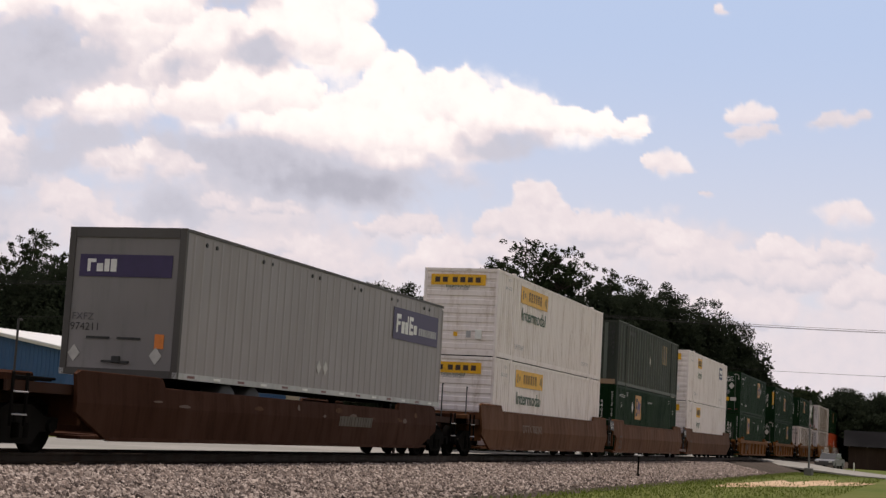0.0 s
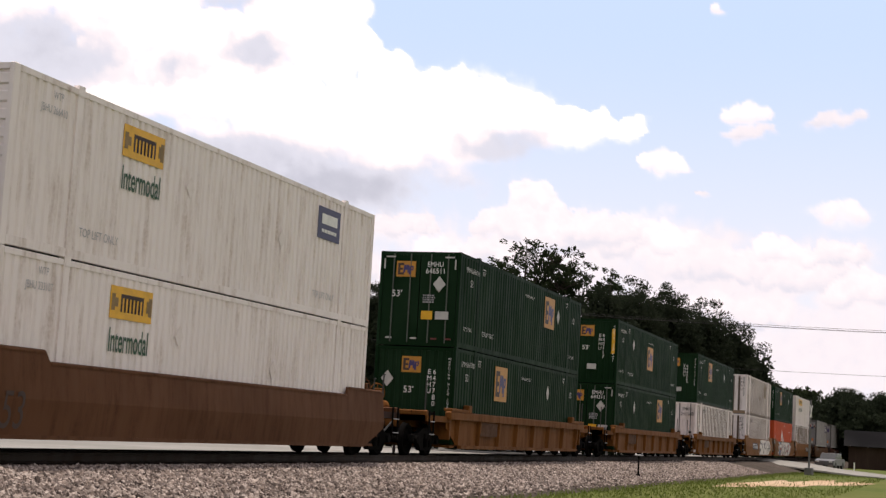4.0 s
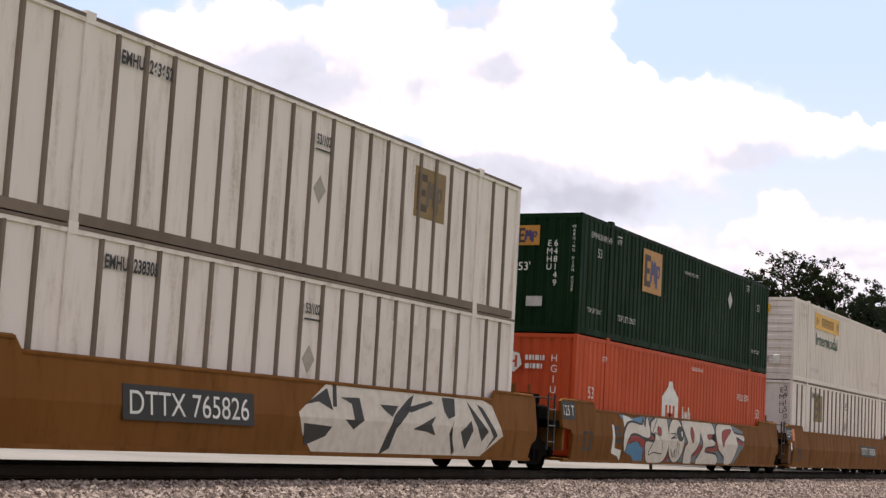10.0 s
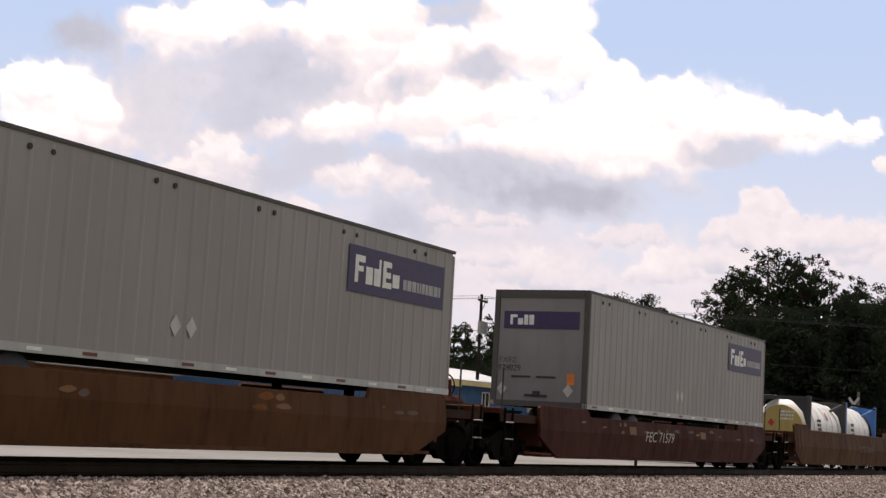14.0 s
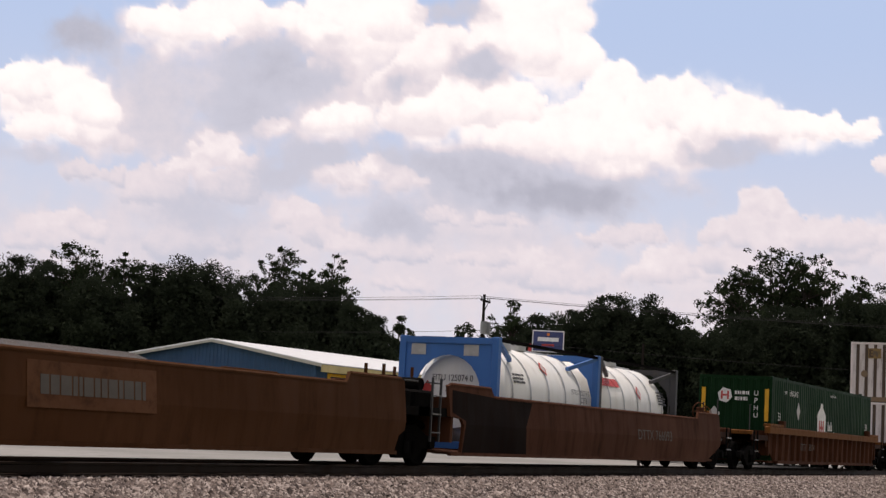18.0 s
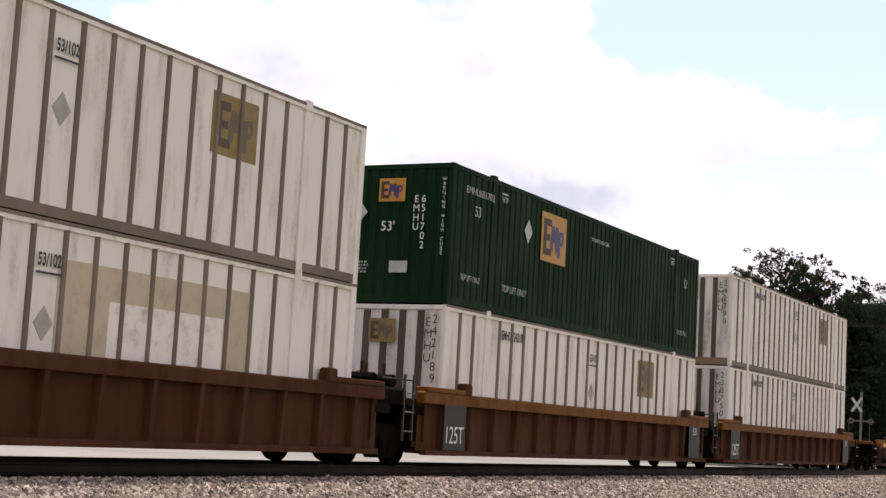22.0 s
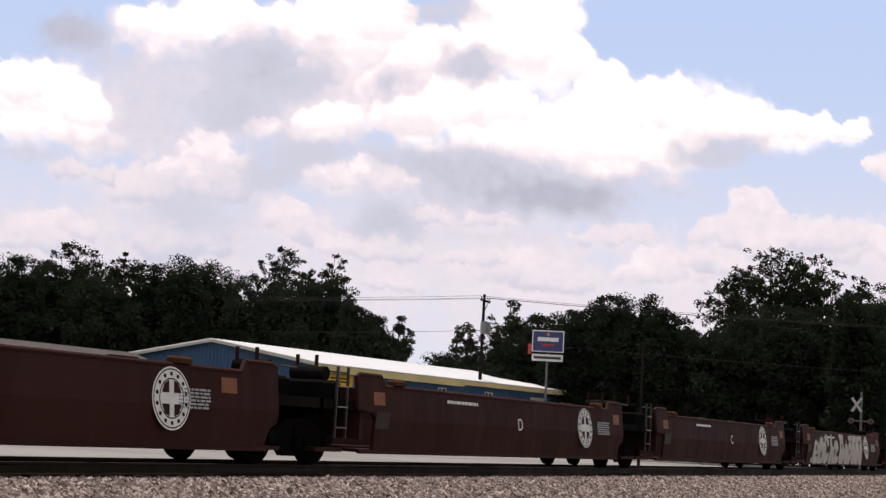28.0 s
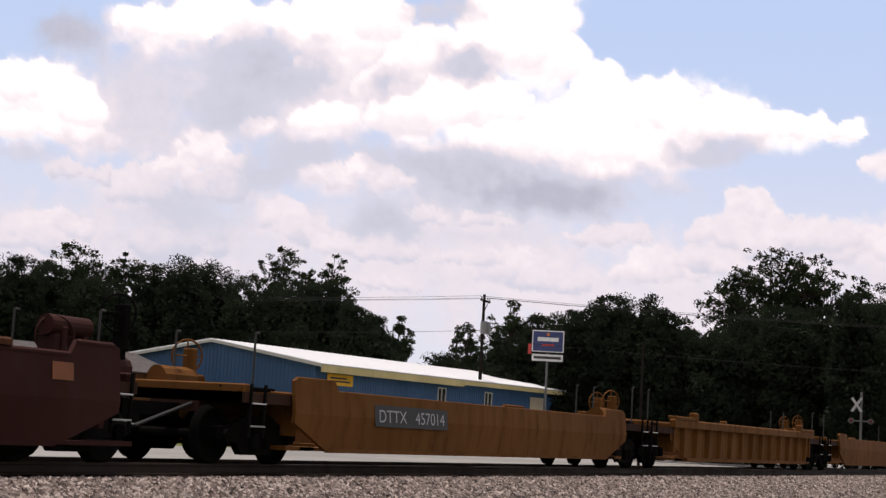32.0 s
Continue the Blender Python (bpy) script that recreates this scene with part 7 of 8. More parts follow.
# three single yellow ribbed cars
for i, x in enumerate((119.25, 142.95, 166.45)):
    c = well_car(x, 8.75, "ribbed", YELLOW_CAR, (END, END), (9.7, 9.7), label="weathered yellow ribbed-sided single well wagon", coupler=(11.8, 11.85), drop=0.22)
    decal(c, "number_plate", 1.9, 0.42, DARKTAN, on_side(-4.6, 0.85, -1.455))
green_box(111.27, UP, "EMHU646511", (11.07,), (12.41,), doors=True)
green_box(111.27, LOW, "EMHU647780", (5.03,), (11.34,))
green_box(134.9, UP, "EMHU640117", (8.0,), (3.7,), stripes=True, lz=1.6)
green_box(134.9, LOW, "EMHU644311", (11.2,), (4.4,), doors=True)
green_box(158.4, UP, "EMHU644325", (5.03,), (11.35,))
post_box(158.4, LOW, "EMHU241588", plain_end=True, end_logo=False, rods=True)

# three-unit tan car with painted sides
for i, x in enumerate((190.2, 209.85, 229.4)):
    c = well_car(x, 9.1, "smooth", TAN, (END if i == 0 else JOINT, END if i == 2 else JOINT), (9.65 if i == 0 else None, 9.65 if i == 2 else 9.85), label="tan smooth-sided well wagon, three units joined" + (" and scrawled on" if i < 2 else ""), coupler=(11.85, 11.4))
    if i == 0:
        car_mark(c, "DTTX 765826", -3.4, 0.93, 0.34, 2.9)
    elif i == 1:
        letter(c, "53", 0.45, BLACKINK, on_side(-7.6, 0.74, -1.505), 0.62, 0.01)
        weight_plate(c, -8.7, 1.42)
    else:
        tan_marks(c, 9.1, "DTTX 765826", 3.26)
    if i == 0:
        # angular white scrawl with black shadows
        def spot(p, q):
            return (-0.5 + 7.9 * p / 44, 1.49 - 1.22 * q / 18)
        field = [spot(p, q) for p, q in ((0, 8), (5, 0.3), (20, 0), (38, 0.3), (41, 2), (44, 11), (38, 18), (3, 17.6), (1, 13))]
        painted("painted_ground", field, 0.004, PLACARD_WHITE, c, "white angular painted scrawl")
        shadows = [((1, 6), (5, 1.5), (6, 7), (3.5, 5)), ((1, 10.5), (6, 11), (5, 13.5), (1.5, 16)), ((6, 0.2), (6.7, 0.2), (6.7, 6), (6, 6)), ((7.5, 3.5), (11, 3.2), (11.8, 9), (10, 11.5), (8.2, 9), (10, 9), (9.5, 5)),
                   ((15, 4.5), (18.8, 4.5), (17.5, 7.5), (16, 6)), ((21, 2.2), (22.2, 1), (21, 6), (18.5, 10.5), (17.5, 16), (15.5, 17.8), (16.5, 13), (18, 7))]
        shadows += [((22, 10.5), (27, 6.5), (26, 9), (27.2, 12), (25, 11)), ((20, 5), (26, 2.2), (26.5, 3), (21.5, 6)), ((28.5, 1), (31.5, 1), (31.5, 6), (30, 7), (29, 5)), ((31.5, 7), (30.5, 10), (32, 16), (31.5, 17.5), (30.3, 11)),
                    ((33, 10.5), (35.5, 7), (36, 10), (34.5, 15.5)), ((34.5, 1.5), (40, 10), (38.5, 13), (35, 3)), ((37, 2), (38.5, 3), (42.5, 11), (39.5, 16), (41.5, 11.5))]
        for st in shadows:
            painted("painted_shadow", [spot(p, q) for p, q in st], 0.008, BLACKINK, c)
    if i == 1:
        # fat white letters over red and blue
        painted("painted_cloud", [(-5.48, 1.44), (-5.19, 1.45), (-4.5, 1.38), (-3.88, 1.45), (-3.77, 1.25), (-5.09, 1.27)], 0.003, BLUEINK, c, "blue sprayed backing of the lettering")
        painted("painted_cloud", [(-4.95, 0.71), (-4.27, 0.81), (-3.77, 0.62), (-3.73, 0.3), (-4.37, 0.31), (-4.54, 0.43), (-5, 0.51)], 0.003, BLUEINK, c)
        painted("painted_cloud", [(-3.88, 1.45), (-1.99, 1.51), (-0.66, 1.51), (1.91, 1.46), (3.86, 1.47), (5.07, 1.3), (5.12, 0.84), (4.26, 0.31), (-3.56, 0.24), (-3.79, 0.74)], 0.003, GREYBLUE, c)
        painted("painted_flare", [(-5.08, 0.58), (-4.9, 0.89), (-4.3, 1.03), (-3.73, 0.93), (-2.59, 1.24), (-1.8, 0.67), (-1.84, 0.26), (-3.52, 0.24), (-3.77, 0.62), (-4.11, 0.8), (-4.58, 0.82), (-4.91, 0.71), (-5.12, 0.3)], 0.005, REDPAINT, c, "red sprayed bands between the letters")
        painted("painted_flare", [(-1.89, 0.66), (-0.58, 0.88), (0.06, 0.62), (0.98, 0.83), (2.21, 0.97), (3.28, 1), (4.14, 1.24), (5.1, 1.06), (4.99, 0.84), (4.18, 0.98), (2.72, 0.65), (1.12, 0.64), (0.28, 0.46), (-0.56, 0.7), (-1.67, 0.42), (-1.93, 0.26)], 0.005, REDPAINT, c)
        painted("painted_haze", [(-5.98, 1.19), (-5.86, 1.15), (-5.77, 0.61), (-5.3, 0.56), (-5.34, 0.3), (-5.53, 0.41), (-5.96, 0.48)], 0.003, WHITEINK, c, "white overspray")
        painted("painted_haze", [(-5.23, 1.44), (-4.81, 1.4), (-4.49, 1.32), (-4.94, 1.28), (-5.15, 1.14)], 0.004, WHITEINK, c)
        painted("painted_scrawl", [(-5.8, 1.14), (-5.37, 1.17), (-5.44, 1.1), (-5.32, 1.05), (-5.61, 1.06), (-5.76, 1.02)], 0.007, BLACKINK, c)
        painted("painted_scrawl", [(-5.78, 0.98), (-5.35, 1.02), (-5.42, 0.95), (-5.3, 0.89), (-5.59, 0.91), (-5.74, 0.86)], 0.007, BLACKINK, c)
        painted("painted_scrawl", [(-5.76, 0.82), (-5.33, 0.86), (-5.4, 0.79), (-5.28, 0.73), (-5.57, 0.75), (-5.72, 0.71)], 0.007, BLACKINK, c)
        for shape in ([(-5.07, 0.52), (-5.23, 0.86), (-5, 1.15), (-4.64, 1.27), (-3.85, 1.22), (-3.83, 1.37), (-3.66, 1.17), (-3.47, 1.46), (-3.29, 1.14), (-3.18, 1.28), (-3.32, 0.95), (-3.73, 0.92), (-4.3, 1.01), (-4.75, 0.97), (-4.96, 0.79)],
                      [(-3.15, 1.04), (-3.24, 1.27), (-2.7, 1.47), (-2.04, 1.5), (-1.89, 1.25), (-1.83, 0.8), (-2, 0.44), (-2.46, 0.26), (-3.32, 0.27), (-3.55, 0.5), (-3.63, 0.81), (-3.05, 0.81), (-2.87, 1.05)],
                      [(-0.61, 1.49), (0.9, 1.48), (0.76, 0.92), (0.47, 0.65), (0.17, 0.52), (0.15, 0.28), (-0.45, 0.26), (-0.44, 0.7), (-0.26, 0.85), (-0.57, 1.21)],
                      [(0.99, 1.46), (1.91, 1.46), (2.2, 1.17), (1.63, 1.13), (1.54, 1.05), (2.18, 0.92), (2.11, 0.81), (1.43, 0.76), (1.36, 0.6), (2.38, 0.54), (2.47, 0.27), (0.62, 0.26), (1.1, 0.74), (0.95, 1.13)],
                      [(2.53, 1.43), (3.72, 1.51), (4.15, 1.22), (5.09, 1.16), (5.1, 1), (4.35, 1.12), (4.46, 0.82), (4, 0.33), (3.31, 0.28), (3.2, 0.51), (2.59, 0.73), (2.36, 1.13)]):
            fat_letter(c, shape, PLACARD_WHITE, "fat white sprayed letter with a black outline")
        fat_letter(c, [(-1.22 + 0.64 * math.cos(q * math.pi / 6), 0.89 + 0.59 * math.sin(q * math.pi / 6)) for q in range(12)], PLACARD_WHITE, "fat white sprayed letter with a black outline")
        for shape in ([(-2.69, 1.21), (-2.44, 1.17), (-2.47, 1.01), (-2.7, 1.05)],
                      [(0.13, 1.3), (0.31, 1.1), (0.18, 0.85), (-0, 1.09)],
                      [(3.01, 1.25), (3.88, 1.31), (3.22, 1), (3.06, 0.79), (2.89, 1.02)],
                      [(1.5, 1.09), (1.95, 1.12), (1.69, 0.98)]):
            fat_letter(c, shape, REDPAINT, "red fill inside a letter", 0.02, 0.016)
        fat_letter(c, [(-3.35, 0.49), (-2.96, 0.9), (-2.91, 1.06), (-2.43, 0.83), (-2.34, 0.54), (-2.98, 0.56)], PLACARD_WHITE, "white sprayed blade shape", 0.03, 0.016)
        painted("painted_eye", [(-0.9 + 0.29 * math.cos(q * math.pi / 8), 1.08 + 0.21 * math.sin(q * math.pi / 8)) for q in range(16)], 0.024, BLACKINK, c)
        painted("painted_glint", [(-0.78 + 0.05 * math.cos(q * math.pi / 4), 1.08 + 0.09 * math.sin(q * math.pi / 4)) for q in range(8)], 0.027, WHITEINK, c)
        for ends in ([(-1.71, 1.07), (-1.24, 1.08)], [(-1.69, 0.93), (-1.23, 1.05)], [(-1.65, 0.94), (-1.2, 0.97)], [(-1.66, 0.65), (-1.44, 0.43)], [(-1.44, 0.43), (-1.33, 0.63)], [(-1.31, 0.68), (-1.25, 0.41)], [(-1.16, 0.87), (-1.13, 0.43)], [(-1.02, 0.82), (-0.95, 0.5)], [(-3.24, 1.3), (-3.32, 0.97)], [(-2.7, 1.45), (-3.15, 1.04)]):
            sprayed_line(c, ends, 0.022, BLACKINK)
post_box(182.15, UP, "EMHU263652", logo=12.05, end_logo=True)
post_box(182.15, LOW, "EMHU238305", end_logo=False, patch=(11.4, 3.1, False))
green_box(201.8, UP, "EMHU648149", (4.95,), (11.9,))
hub_box(201.8, LOW, ORANGE, "orange corrugated 53-foot container with white emblem", 6.78, "HGIU 5001")
white_rib_box(221.3, UP, "JBHU 270681", 3.6, small=True)
post_box(221.3, LOW, "EMHU291506", logo=3.75, plain_end=True)

# two trailers on single cars
c = well_car(253.45, 9.58, "smooth", DARKTAN, (END, END), (10.6, 10.6), label="dull tan smooth-sided well wagon carrying a trailer", coupler=(12.65, 11.95), shoulder=3.0, drop=0.26)
scuffs(c, 16, 3, (DULLAMBER, YELLOW_CAR, SCRAWL_DIM))
small_print(c, 1, 1.6, 0.2, DIMINK, on_side(-6.4, 1.05, -1.505), 23)
trailer(247.3, "974560", "pale grey highway trailer with a purple name panel")
c = well_car(277.2, 9.45, "smooth", REDBROWN, (END, END), (10.45, 10.45), label="dark red-brown smooth-sided well wagon carrying a trailer", coupler=(11.8, 11.75), shoulder=3.0, drop=0.26)
scuffs(c, 18, 8, (SCRAWL_DIM, DULLAMBER))
letter(c, "FEC", 0.27, PLACARD, on_side(-1.95, 0.87, -1.504), 0.85)
letter(c, "71579", 0.27, PLACARD, on_side(-0.7, 0.87, -1.504), 1.25)
for x in (-3.4, 2.6):
    decal(c, "orange_plate", 0.5, 0.2, DULLAMBER, on_side(x, 1.0, -1.504))
trailer(270.9, "974029", "pale grey highway trailer with a purple name panel")

# three-unit car with tank containers, the middle unit empty
for i, x in enumerate((299.85, 319.85, 339.9)):
    c = well_car(x, 9.1, "smooth", (DARKTAN, DULLTAN, RUST)[i], (END if i == 0 else JOINT, END if i == 2 else JOINT), (9.65 if i == 0 else None, 9.65 if i == 2 else 10.0),
                 label=("tan smooth-sided well wagon holding two tank containers", "empty tan smooth-sided well wagon", "dark rusty smooth-sided well wagon holding two tank containers")[i], coupler=(10.9, 11.7))
    if i == 1:
        decal(c, "painted_panel", 2.7, 0.62, BROWN, on_side(0.16, 1.05, -1.504), "dark repainted panel")
        small_print(c, 1, 2.2, 0.26, DIMINK, on_side(0.16, 1.05, -1.512), 27)
    else:
        if i == 2:
            painted("grime", [(-8.4, 0.3), (-5.2, 0.3), (-5.4, 0.9), (-5.0, 1.44), (-6.9, 1.47), (-8.95, 1.55), (-9.0, 1.1), (-8.4, 0.95)], 0.002, GRIME, c, "end of the side blackened by soot")
        car_mark(c, "DTTX 766093", 3.13, 0.92, 0.26, 2.7, plate=False, ink=DIMINK)
T1 = tank(293.9, LOW, FRAMEDARK, "white tank container in a dark frame with yellow end", words_on=None)
part("end_dome", Geo().tube((-2.72, 0, 1.24), (-2.64, 0, 1.24), 0.85, 24), DULLYELLOW, T1, "dull yellow tank end with placards")
diamond(T1, 0.16, REDINK, pose(-2.74, 0.35, 1.4, 90, 0, -90), "red diamond hazard placard")
small_print(T1, 3, 0.6, 0.08, WHITEINK, pose(-2.735, -0.25, 1.7, 90, 0, -90), 8)
tank_marks(T1, [("bars", -1.2, 8, 0.1, ""), ("diamond", 0.4, 28, 0, "")])
T2 = tank(300.0, LOW, FRAMEBLUE, "white tank container in a blue frame")
tank_marks(T2, [("bars", -1.4, 6, 0.12, "")])
T3 = tank(333.45, LOW, FRAMEBLUE, "white tank container in a blue frame with hazard placards")
part("end_dome", Geo().tube((-2.72, 0, 1.24), (-2.64, 0, 1.24), 0.8, 24), TANKWHITE, T3)
letter(T3, "FITU 125074 0", 0.14, BLACKINK, pose(-2.735, 0.0, 1.55, 90, 0, -90), 1.0)
letter(T3, "22T6", 0.14, BLACKINK, pose(-2.735, 0.0, 1.32, 90, 0, -90), 0.35)
diamond(T3, 0.18, REDINK, pose(-2.735, 0.62, 1.3, 90, 0, -90), "red diamond hazard placard")
arch = [(0.8 * math.cos(q * math.pi / 12), 1.24 + 0.8 * math.sin(q * math.pi / 12)) for q in range(13)]
rim = [(1.06, 1.24)] + [(y * 1.325, 2.3) for y, z in arch[1:-1]] + [(-1.06, 1.24)]
rim[1], rim[-2] = (1.06, 2.3), (-1.06, 2.3)
plate = Geo().add([(x, y, z) for x in (-2.99, -2.96) for y, z in arch + rim], [(i, i + 1, 14 + i, 13 + i) for i in range(12)] + [(39 + i, 40 + i, 27 + i, 26 + i) for i in range(12)]
                  + [(26 + i, 27 + i, 1 + i, i) for i in range(12)] + [(13 + i, 14 + i, 40 + i, 39 + i) for i in range(12)])
part("end_plate", plate, FRAMEBLUE, T3, "blue end plate with an arched opening")
for y in (0.75, -0.55):
    decal(T3, "data_plate", 0.36, 0.24, PLACARD, pose(-2.996, y, 2.15, 90, 0, -90))
tank_marks(T3, [("diamond", 0.1, 38, 0, ""), ("text", 2.0, 12, 0.13, "FITU 125074 0"), ("text", 2.2, 3, 0.13, "22T6"), ("text", 2.0, -6, 0.1, "TC IMPACT APPROVED"), ("bars", -1.6, 20, 0.05, "")])
T4 = tank(339.5, LOW, FRAMEDARK, "white tank container in a dark frame with red lettering")
tank_marks(T4, [("diamond", 0.2, 22, 0, ""), ("bars", 2.0, 14, 0.05, ""), ("bars", 2.0, 22, 0.05, "")])
part("name_bars", kept(("red_bars",), lambda: bars(1, 1.5, 0.24, 0, 31), REDINK), None, T4, "red maker's name as bars", pose(-1.9, -1.15 * math.cos(0.56), 1.24 + 1.15 * math.sin(0.56), 58, 0, 0))

# single ribbed rusty car with a green box alone
# The tan deck_mat puts sunlight on the top rail into its colour.
c = well_car(363.45, 8.9, "ribbed", RUST, (END, END), (9.7, 9.7), deck_mat=YELLOW_CAR, label="rusty brown ribbed-sided single well wagon, top rail coloured tan as sunlit", coupler=(11.85, 11.9), extras=2, drop=0.07)
letter(c, "DTTX", 0.24, DIMINK, on_side(-4.3, 0.85, -1.5), 0.8)
letter(c, "50174", 0.24, DIMINK, on_side(-3.1, 0.85, -1.5), 0.8)
hub_box(355.42, LOW - 0.05, HUBGREEN, "dark green corrugated 53-foot container with white and red emblem", 7.2, "UPHU 249155", dia=3.62)
yellow_bands(THINGS[-1], (-1.12, 1.12))

# three-unit ribbed rusty car, white and green stacks
for i, x in enumerate((387.25, 406.9, 426.45)):
    c = well_car(x, 9.05, "ribbed", RUST, (END if i == 0 else JOINT, END if i == 2 else JOINT), (9.65 if i == 0 else None, 9.65 if i == 2 else 9.8), deck_mat=YELLOW_CAR if i else RUST,
                 label="rusty brown ribbed-sided well wagon, three units joined", coupler=(11.85, 11.2), extras=0, drop=0.08)
    if i:
        for xx in (-7.7, 7.7):
            decal(c, "number_plate", 0.95, 1.0, BLACKPLATE, on_side(xx, 0.85, -1.49))
        letter(c, "125T", 0.34, WHITEINK, on_side(-7.7, 0.65, -1.505), 0.75)
        letter(c, "53", 0.2, WHITEINK, on_side(7.7, 1.1, -1.505), 0.3)
post_box(379.22, UP, "EMHU243390", logo=12.1)
post_box(379.22, LOW, "EMHU240054", end_logo=False, patch=(10.6, 4.6, True))
green_box(398.92, UP, "EMHU651702", (5.25,), (3.8,))
post_box(398.92, LOW, "EMHU242189", logo=12.0)
post_box(418.57, UP, "EMHU242790", logo=12.4)
post_box(418.57, LOW, "EMHU238750", end_logo=False, patch=(11.7, 2.9, False))

# empty cars
c = well_car(448.9, 7.85, "ribbed", DARKRUST, (END, END), (8.05, 8.6), deck_mat=YELLOW_CAR, label="empty ribbed-sided well wagon with a scuffed yellow top edge", coupler=(10.7, 9.75), drop=0.25, inset=1.3)
for x, w in ((-6.9, 0.75), (-4.9, 0.55), (1.9, 0.5)):
    decal(c, "yellow_patch", w, 0.16, LOGOYELLOW, on_side(x, 1.17, -1.502), "worn yellow paint on the top chord")
rs = random.Random(12)
for k in range(9):
    x, z = -5.1 + 0.14 * k, 0.55 + rs.uniform(0, 0.12)
    part("painted_scrawl", Geo().plate([(x, z), (x + 0.05, z), (x + 0.1 + rs.uniform(-0.08, 0.16), z + 0.5), (x + 0.04, z + 0.55)], -1.346, -1.342), DIMINK, c, "thin pale scrawl")
c = well_car(468.9, 8.0, "smooth", TAN, (END, END), (8.95, 8.95), label="empty tan smooth-sided well wagon", coupler=(10.2, 10.5), shoulder=1.3, drop=0.2)
car_mark(c, "DTTX 59034", -3.3, 0.99, 0.17, 1.6, ink=GREYINK)

# five-unit maroon car, empty
SEAMS = [481.4, 497.5, 513.5, 529.5, 545.6, 561.7]
RING_W, RING_H = 0.62, 0.7


def oval(root, x, z, k=1.0):
    n = 28
    ring = [(0.55 * k * math.cos(2 * math.pi * i / n), 0.56 * k * math.sin(2 * math.pi * i / n)) for i in range(n)]
    part("emblem", kept(("oval_emblem", k), lambda: Geo().add([(a, b, 0.004) for a, b in ring], [tuple(range(n))]), WHITEINK), None, root, "white round railway emblem", on_side(x, z, -1.502))
    part("emblem_ring", kept(("oval_ring", k), lambda: Geo().add([(a * q, b * q, 0.006) for q in (0.94, 0.9, 0.64, 0.6) for a, b in ring], [(j * n + i, j * n + (i + 1) % n, (j + 1) * n + (i + 1) % n, (j + 1) * n + i) for j in (0, 2) for i in range(n)]), MAROON), None, root, at=on_side(x, z, -1.503))

    def quarter():
        g = Geo()
        for sx in (-1, 1):
            for sz in (-1, 1):
                g.add([(sx * 0.07 * k, sz * 0.1 * k, 0.007), (sx * 0.28 * k, sz * 0.1 * k, 0.007), (sx * 0.2 * k, sz * 0.26 * k, 0.007), (sx * 0.07 * k, sz * 0.32 * k, 0.007)], [(0, 1, 2, 3) if sx * sz > 0 else (3, 2, 1, 0)])
        for i in range(14):
            a = 2 * math.pi * (i + 0.5) / 14
            g.tube((0.77 * 0.55 * k * math.cos(a), 0.77 * 0.56 * k * math.sin(a), 0.004), (0.77 * 0.55 * k * math.cos(a), 0.77 * 0.56 * k * math.sin(a), 0.008), 0.04 * k, 6)
        return g
    part("emblem_cross", kept(("oval_cross", k), quarter, MAROON), None, root, at=on_side(x, z, -1.504))


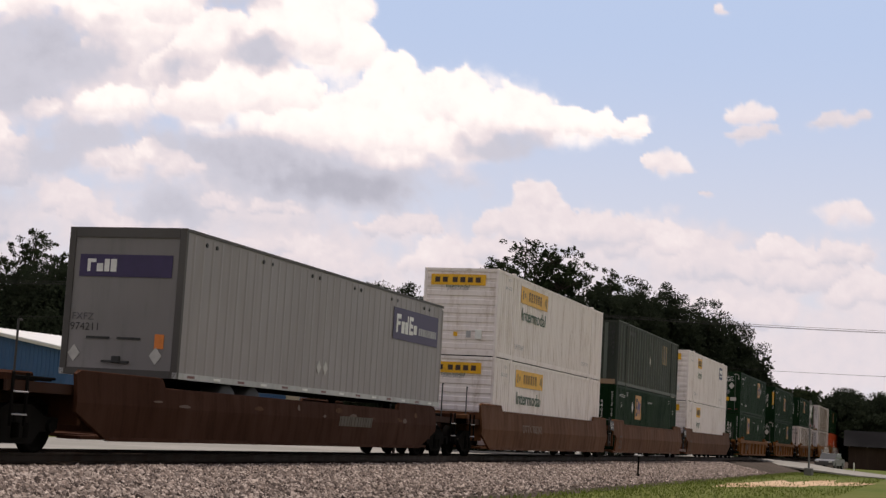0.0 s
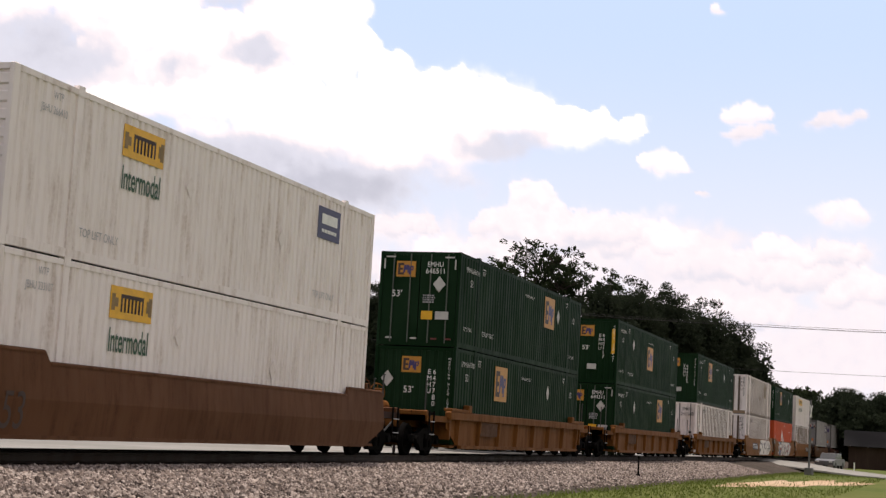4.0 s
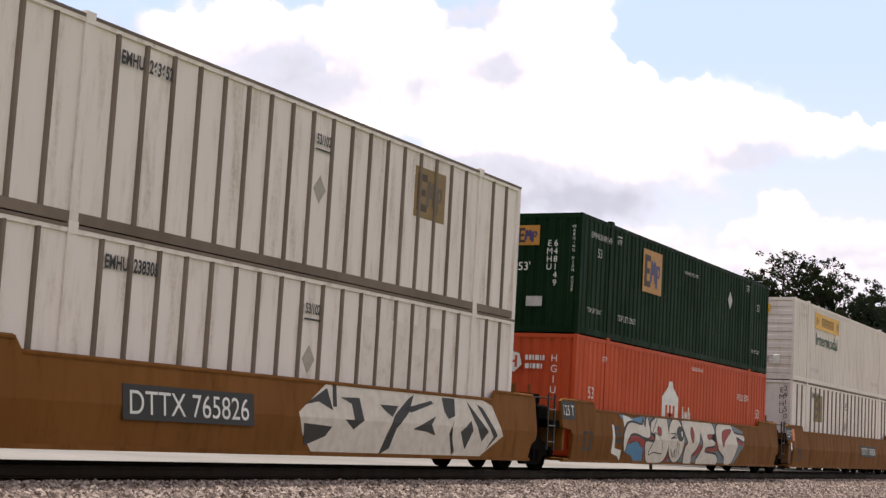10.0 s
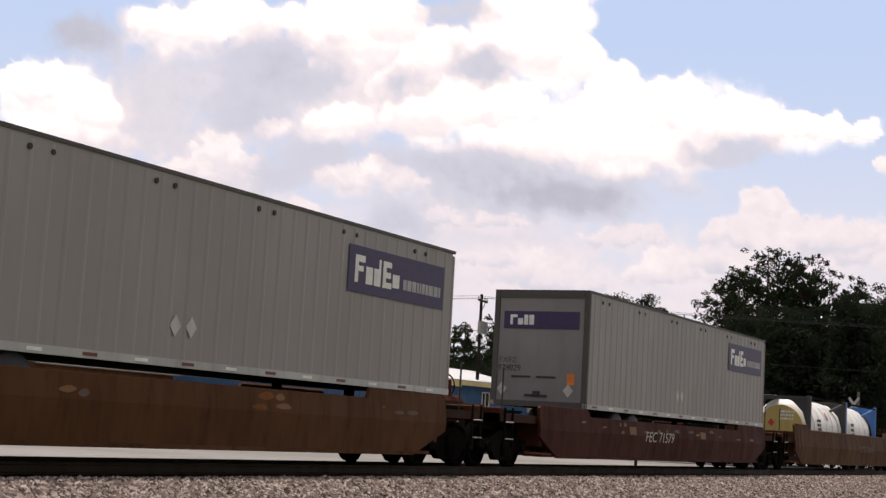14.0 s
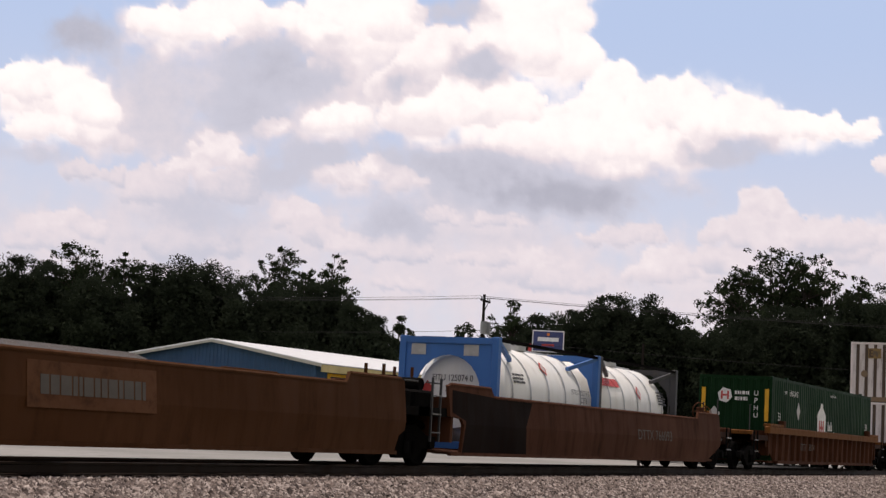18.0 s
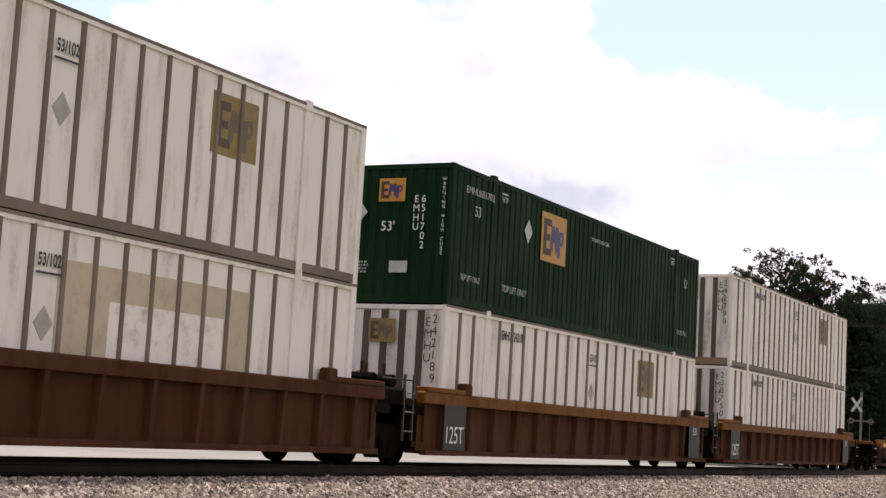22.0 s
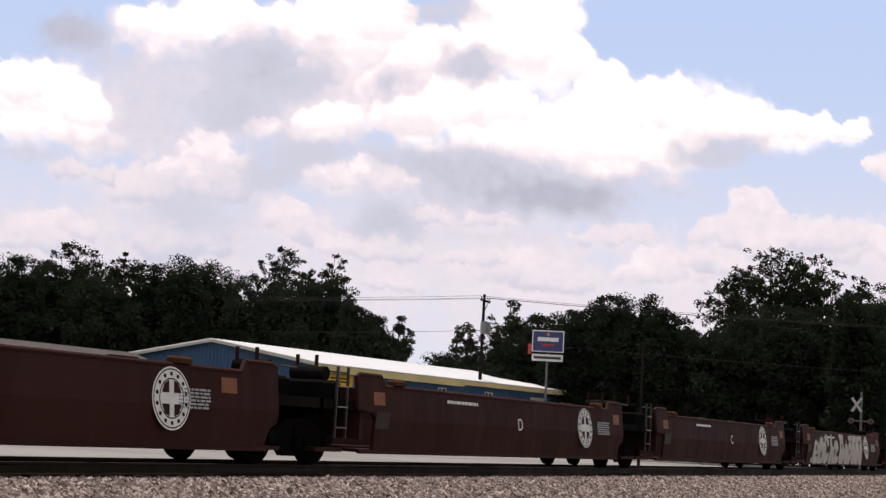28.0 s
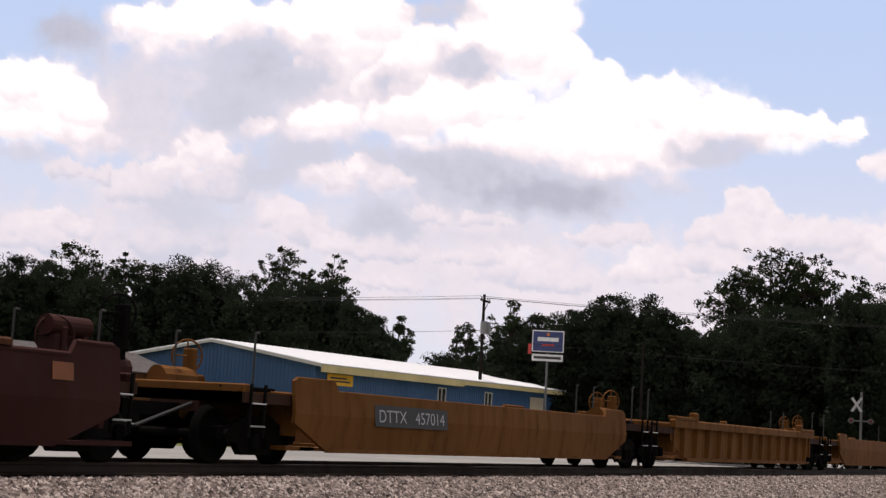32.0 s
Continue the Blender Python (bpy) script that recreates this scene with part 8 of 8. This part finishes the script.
for i in range(5):
    a, b = SEAMS[i], SEAMS[i + 1]
    lo, hi = (481.0 if i == 0 else a + 1.3), (561.7 if i == 4 else b - 1.3)
    cx = (lo + hi) / 2
    c = well_car(cx, (hi - lo) / 2, "smooth", MAROON, (END if i == 0 else JOINT, END if i == 4 else JOINT), (7.3 if i == 0 else None, 7.0 if i == 4 else b - cx),
                 label="empty dark maroon smooth-sided well wagon with a round white emblem", coupler=(9.2, 9.0), shoulder=0.9)
    oval(c, (b - (3.92 if i == 1 else 4.17) if i < 4 else a + 4.2) - cx, 0.98, 0.84)
    small_print(c, 6, 0.8, 0.032, GREYINK, on_side(5.3 if i < 4 else 2.2, 1.0, -1.504), 40 + i)
    for xx in (-5.95, 6.2):
        decal(c, "orange_plate", 0.42, 0.24, DULLORANGE, on_side(xx, 1.24, -1.504))
    decal(c, "data_plate", 0.5, 0.3, MAROON_DARK, on_side(-5.85, 0.85, -1.504))
    letter(c, "ABCDE"[4 - i], 0.26, WHITEINK, on_side(0.3, 0.95, -1.504))
    small_print(c, 1, 1.4, 0.06, WHITEINK, on_side(-2.5, 1.3, -1.504), 50 + i)
    for xx in (-5.2, 5.0):
        part("lashing_winch", kept(("lashing_winch",), lambda: Geo().box(-0.22, 0.22, -0.1, 0.1, 0, 0.1, 0.03), RUST), None, c, at=pose(xx, -1.38, 1.51))
    if i == 4:
        part("reservoir", Geo().tube((6.75, -0.6, 1.9), (7.6, -0.6, 1.9), 0.15, 16), MAROON, c, "brake reservoir on top of the wagon's end")
        for xx in (6.85, 7.45):
            part("saddle", Geo().box(xx - 0.05, xx + 0.05, -0.75, -0.45, 1.2, 1.78), MAROON, c)
        hand_wheel(c, 8.3, -0.6, 2.2, STEEL)
        part("brake_post", Geo().box(8.34, 8.44, -0.68, -0.52, 1.1, 1.75), STEEL, c)
        small_print(c, 1, 2.4, 0.2, WHITEINK, on_side(3.75, 0.96, -1.504), 61)
    if i == 3:
        # pale bubble letters
        painted("painted_haze", [(0.6, 1.41), (1.55, 1.48), (3.1, 1.46), (3.15, 1.28), (1.7, 1.18), (0.67, 1.2)], 0.003, SCRAWL, c)
        painted("painted_haze", [(-5.55, 0.46), (-5.22, 0.59), (-5.05, 0.25), (-5.5, 0.32)], 0.003, SCRAWL, c)
        for shape in ([(-5.25, 0.36), (-5.27, 0.73), (-5.09, 1.06), (-4.77, 1.14), (-4.46, 0.96), (-4.48, 0.71), (-4.77, 0.63), (-4.89, 0.56), (-4.49, 0.52), (-4.56, 0.32), (-4.98, 0.26)],
                      [(-4.49, 0.29), (-4.5, 0.67), (-4.39, 1.09), (-4.03, 1.28), (-3.72, 1.21), (-3.64, 1.04), (-3.63, 0.4), (-3.9, 0.3)],
                      [(-3.53, 0.3), (-3.68, 0.78), (-3.59, 1.22), (-3.27, 1.39), (-2.92, 1.28), (-2.83, 1.03), (-3.04, 0.94), (-3.17, 1.14), (-3.3, 1.1), (-3.29, 0.75), (-3.17, 0.65), (-2.85, 0.72), (-2.85, 0.46), (-3.17, 0.29)],
                      [(-2.75, 0.28), (-2.65, 0.73), (-2.53, 1.32), (-2.28, 1.38), (-2.31, 0.97), (-1.99, 0.89), (-1.99, 0.33), (-2.19, 0.29), (-2.29, 0.65), (-2.36, 0.28)],
                      [(-2.02, 0.93), (-1.82, 1.16), (-1.44, 1.17), (-1.28, 0.91), (-1.61, 0.61), (-1.19, 0.56), (-1.29, 0.32), (-2.07, 0.31), (-1.93, 0.52), (-1.72, 0.81), (-1.83, 0.87), (-1.92, 0.8)]):
            fat_letter(c, shape, SCRAWL, "pale grey sprayed bubble letter", 0.06)
        for shape in ([(-0.99, 0.35), (-1.01, 0.88), (-0.92, 1.17), (-1.11, 1.43), (-0.41, 1.47), (-0.4, 1.04), (-0.14, 0.81), (-0.25, 0.32)],
                      [(-0.06, 0.32), (-0.08, 1.06), (0.29, 1.12), (0.48, 0.37)],
                      [(0.47, 0.33), (0.52, 1.03), (0.99, 1.2), (1.12, 0.85), (0.93, 0.34)],
                      [(1.18, 0.34), (1.17, 1.21), (1.58, 1.43), (1.8, 0.35)],
                      [(1.83, 0.33), (1.84, 1.08), (2.34, 1.42), (2.56, 0.36)],
                      [(2.63, 0.28), (2.6, 1.06), (3.11, 1.35), (3.05, 0.91), (3.19, 0.29)]):
            fat_letter(c, shape, SCRAWL, "pale grey sprayed bubble letter", 0.035)
        for shape in ([(-4.93, 0.94), (-4.8, 0.96), (-4.81, 0.79), (-4.93, 0.74)], [(-4.13, 0.68), (-3.96, 0.77), (-3.93, 0.54), (-4.1, 0.49)], [(-0.73, 1.08), (-0.56, 1.04), (-0.61, 0.89), (-0.75, 0.89)], [(0.71, 0.89), (0.83, 0.89), (0.82, 0.69), (0.69, 0.71)]):
            painted("painted_shadow", curved(shape), 0.016, BROWNINK, c)
        for x, z in ((-3.67, 1.16), (0.09, 1.16), (3.13, 1.18)):
            decal(c, "orange_plate", 0.3, 0.14, DULLAMBER, on_side(x, z, -1.517))

# last cars
c = well_car(574.1, 7.85, "smooth", OLDTAN, (END, END), (8.3, 8.95), label="empty tan smooth-sided well wagon with dark number panel", coupler=(10.8, 9.95), shoulder=1.3, drop=0.2)
car_mark(c, "DTTX   457014", -3.75, 0.93, 0.23, 2.6, ink=GREYINK)
c = well_car(593.85, 8.0, "ribbed", OLDTAN, (END, END), (8.95, 8.95), label="empty yellow ribbed-sided well wagon", coupler=(9.95, 10.1), drop=0.14)
c = well_car(614.2, 8.0, "smooth", OLDTAN, (END, END), (8.95, 8.95), label="empty tan smooth-sided well wagon", coupler=(10.1, 10.1), shoulder=1.3, drop=0.2)

# marks on the smooth sides lie along the fold
for ob in THINGS:
    if ob.name.startswith("well_car") and any(p.name.startswith("top_lip") for p in ob.children):
        for p in ob.children:
            at = p.matrix_basis.translation
            if at.y < -1.49:
                p.matrix_basis = pose(at.x, at.y + fold(at.z), at.z, 90 - math.degrees(math.atan(LEAN)) * (1 if at.z > CREASE else -1), 0, 0)

# speed of the train, metres a second, at given seconds
SPEED = [(0, 16.855), (5, 16.821), (12, 16.845), (18, 16.968), (24, 17.211), (32, 17.441)]


def gone(t):
    """How far the train has come by t seconds."""
    s = 0.0
    for (t0, v0), (t1, v1) in zip(SPEED, SPEED[1:]):
        if t <= t0:
            break
        e = min(t, t1)
        v = v0 + (v1 - v0) * (e - t0) / (t1 - t0)
        s += (v0 + v) / 2 * (e - t0)
    return s


def motions():
    for ob in THINGS:
        p = ob.matrix_basis.translation.copy()
        walk(ob, [(t, pose(p.x - gone(t), p.y, p.z)) for t in range(0, 33)])
    walk(BACKDROP, [(t, pose(0, 0, EYE, 0, 0, DRIFT0 + DRIFT * t)) for t in (0.0, 8.0, 16.0, 24.0, 32.0)])


DRIFT0, DRIFT = -0.72, 0.036
motions()
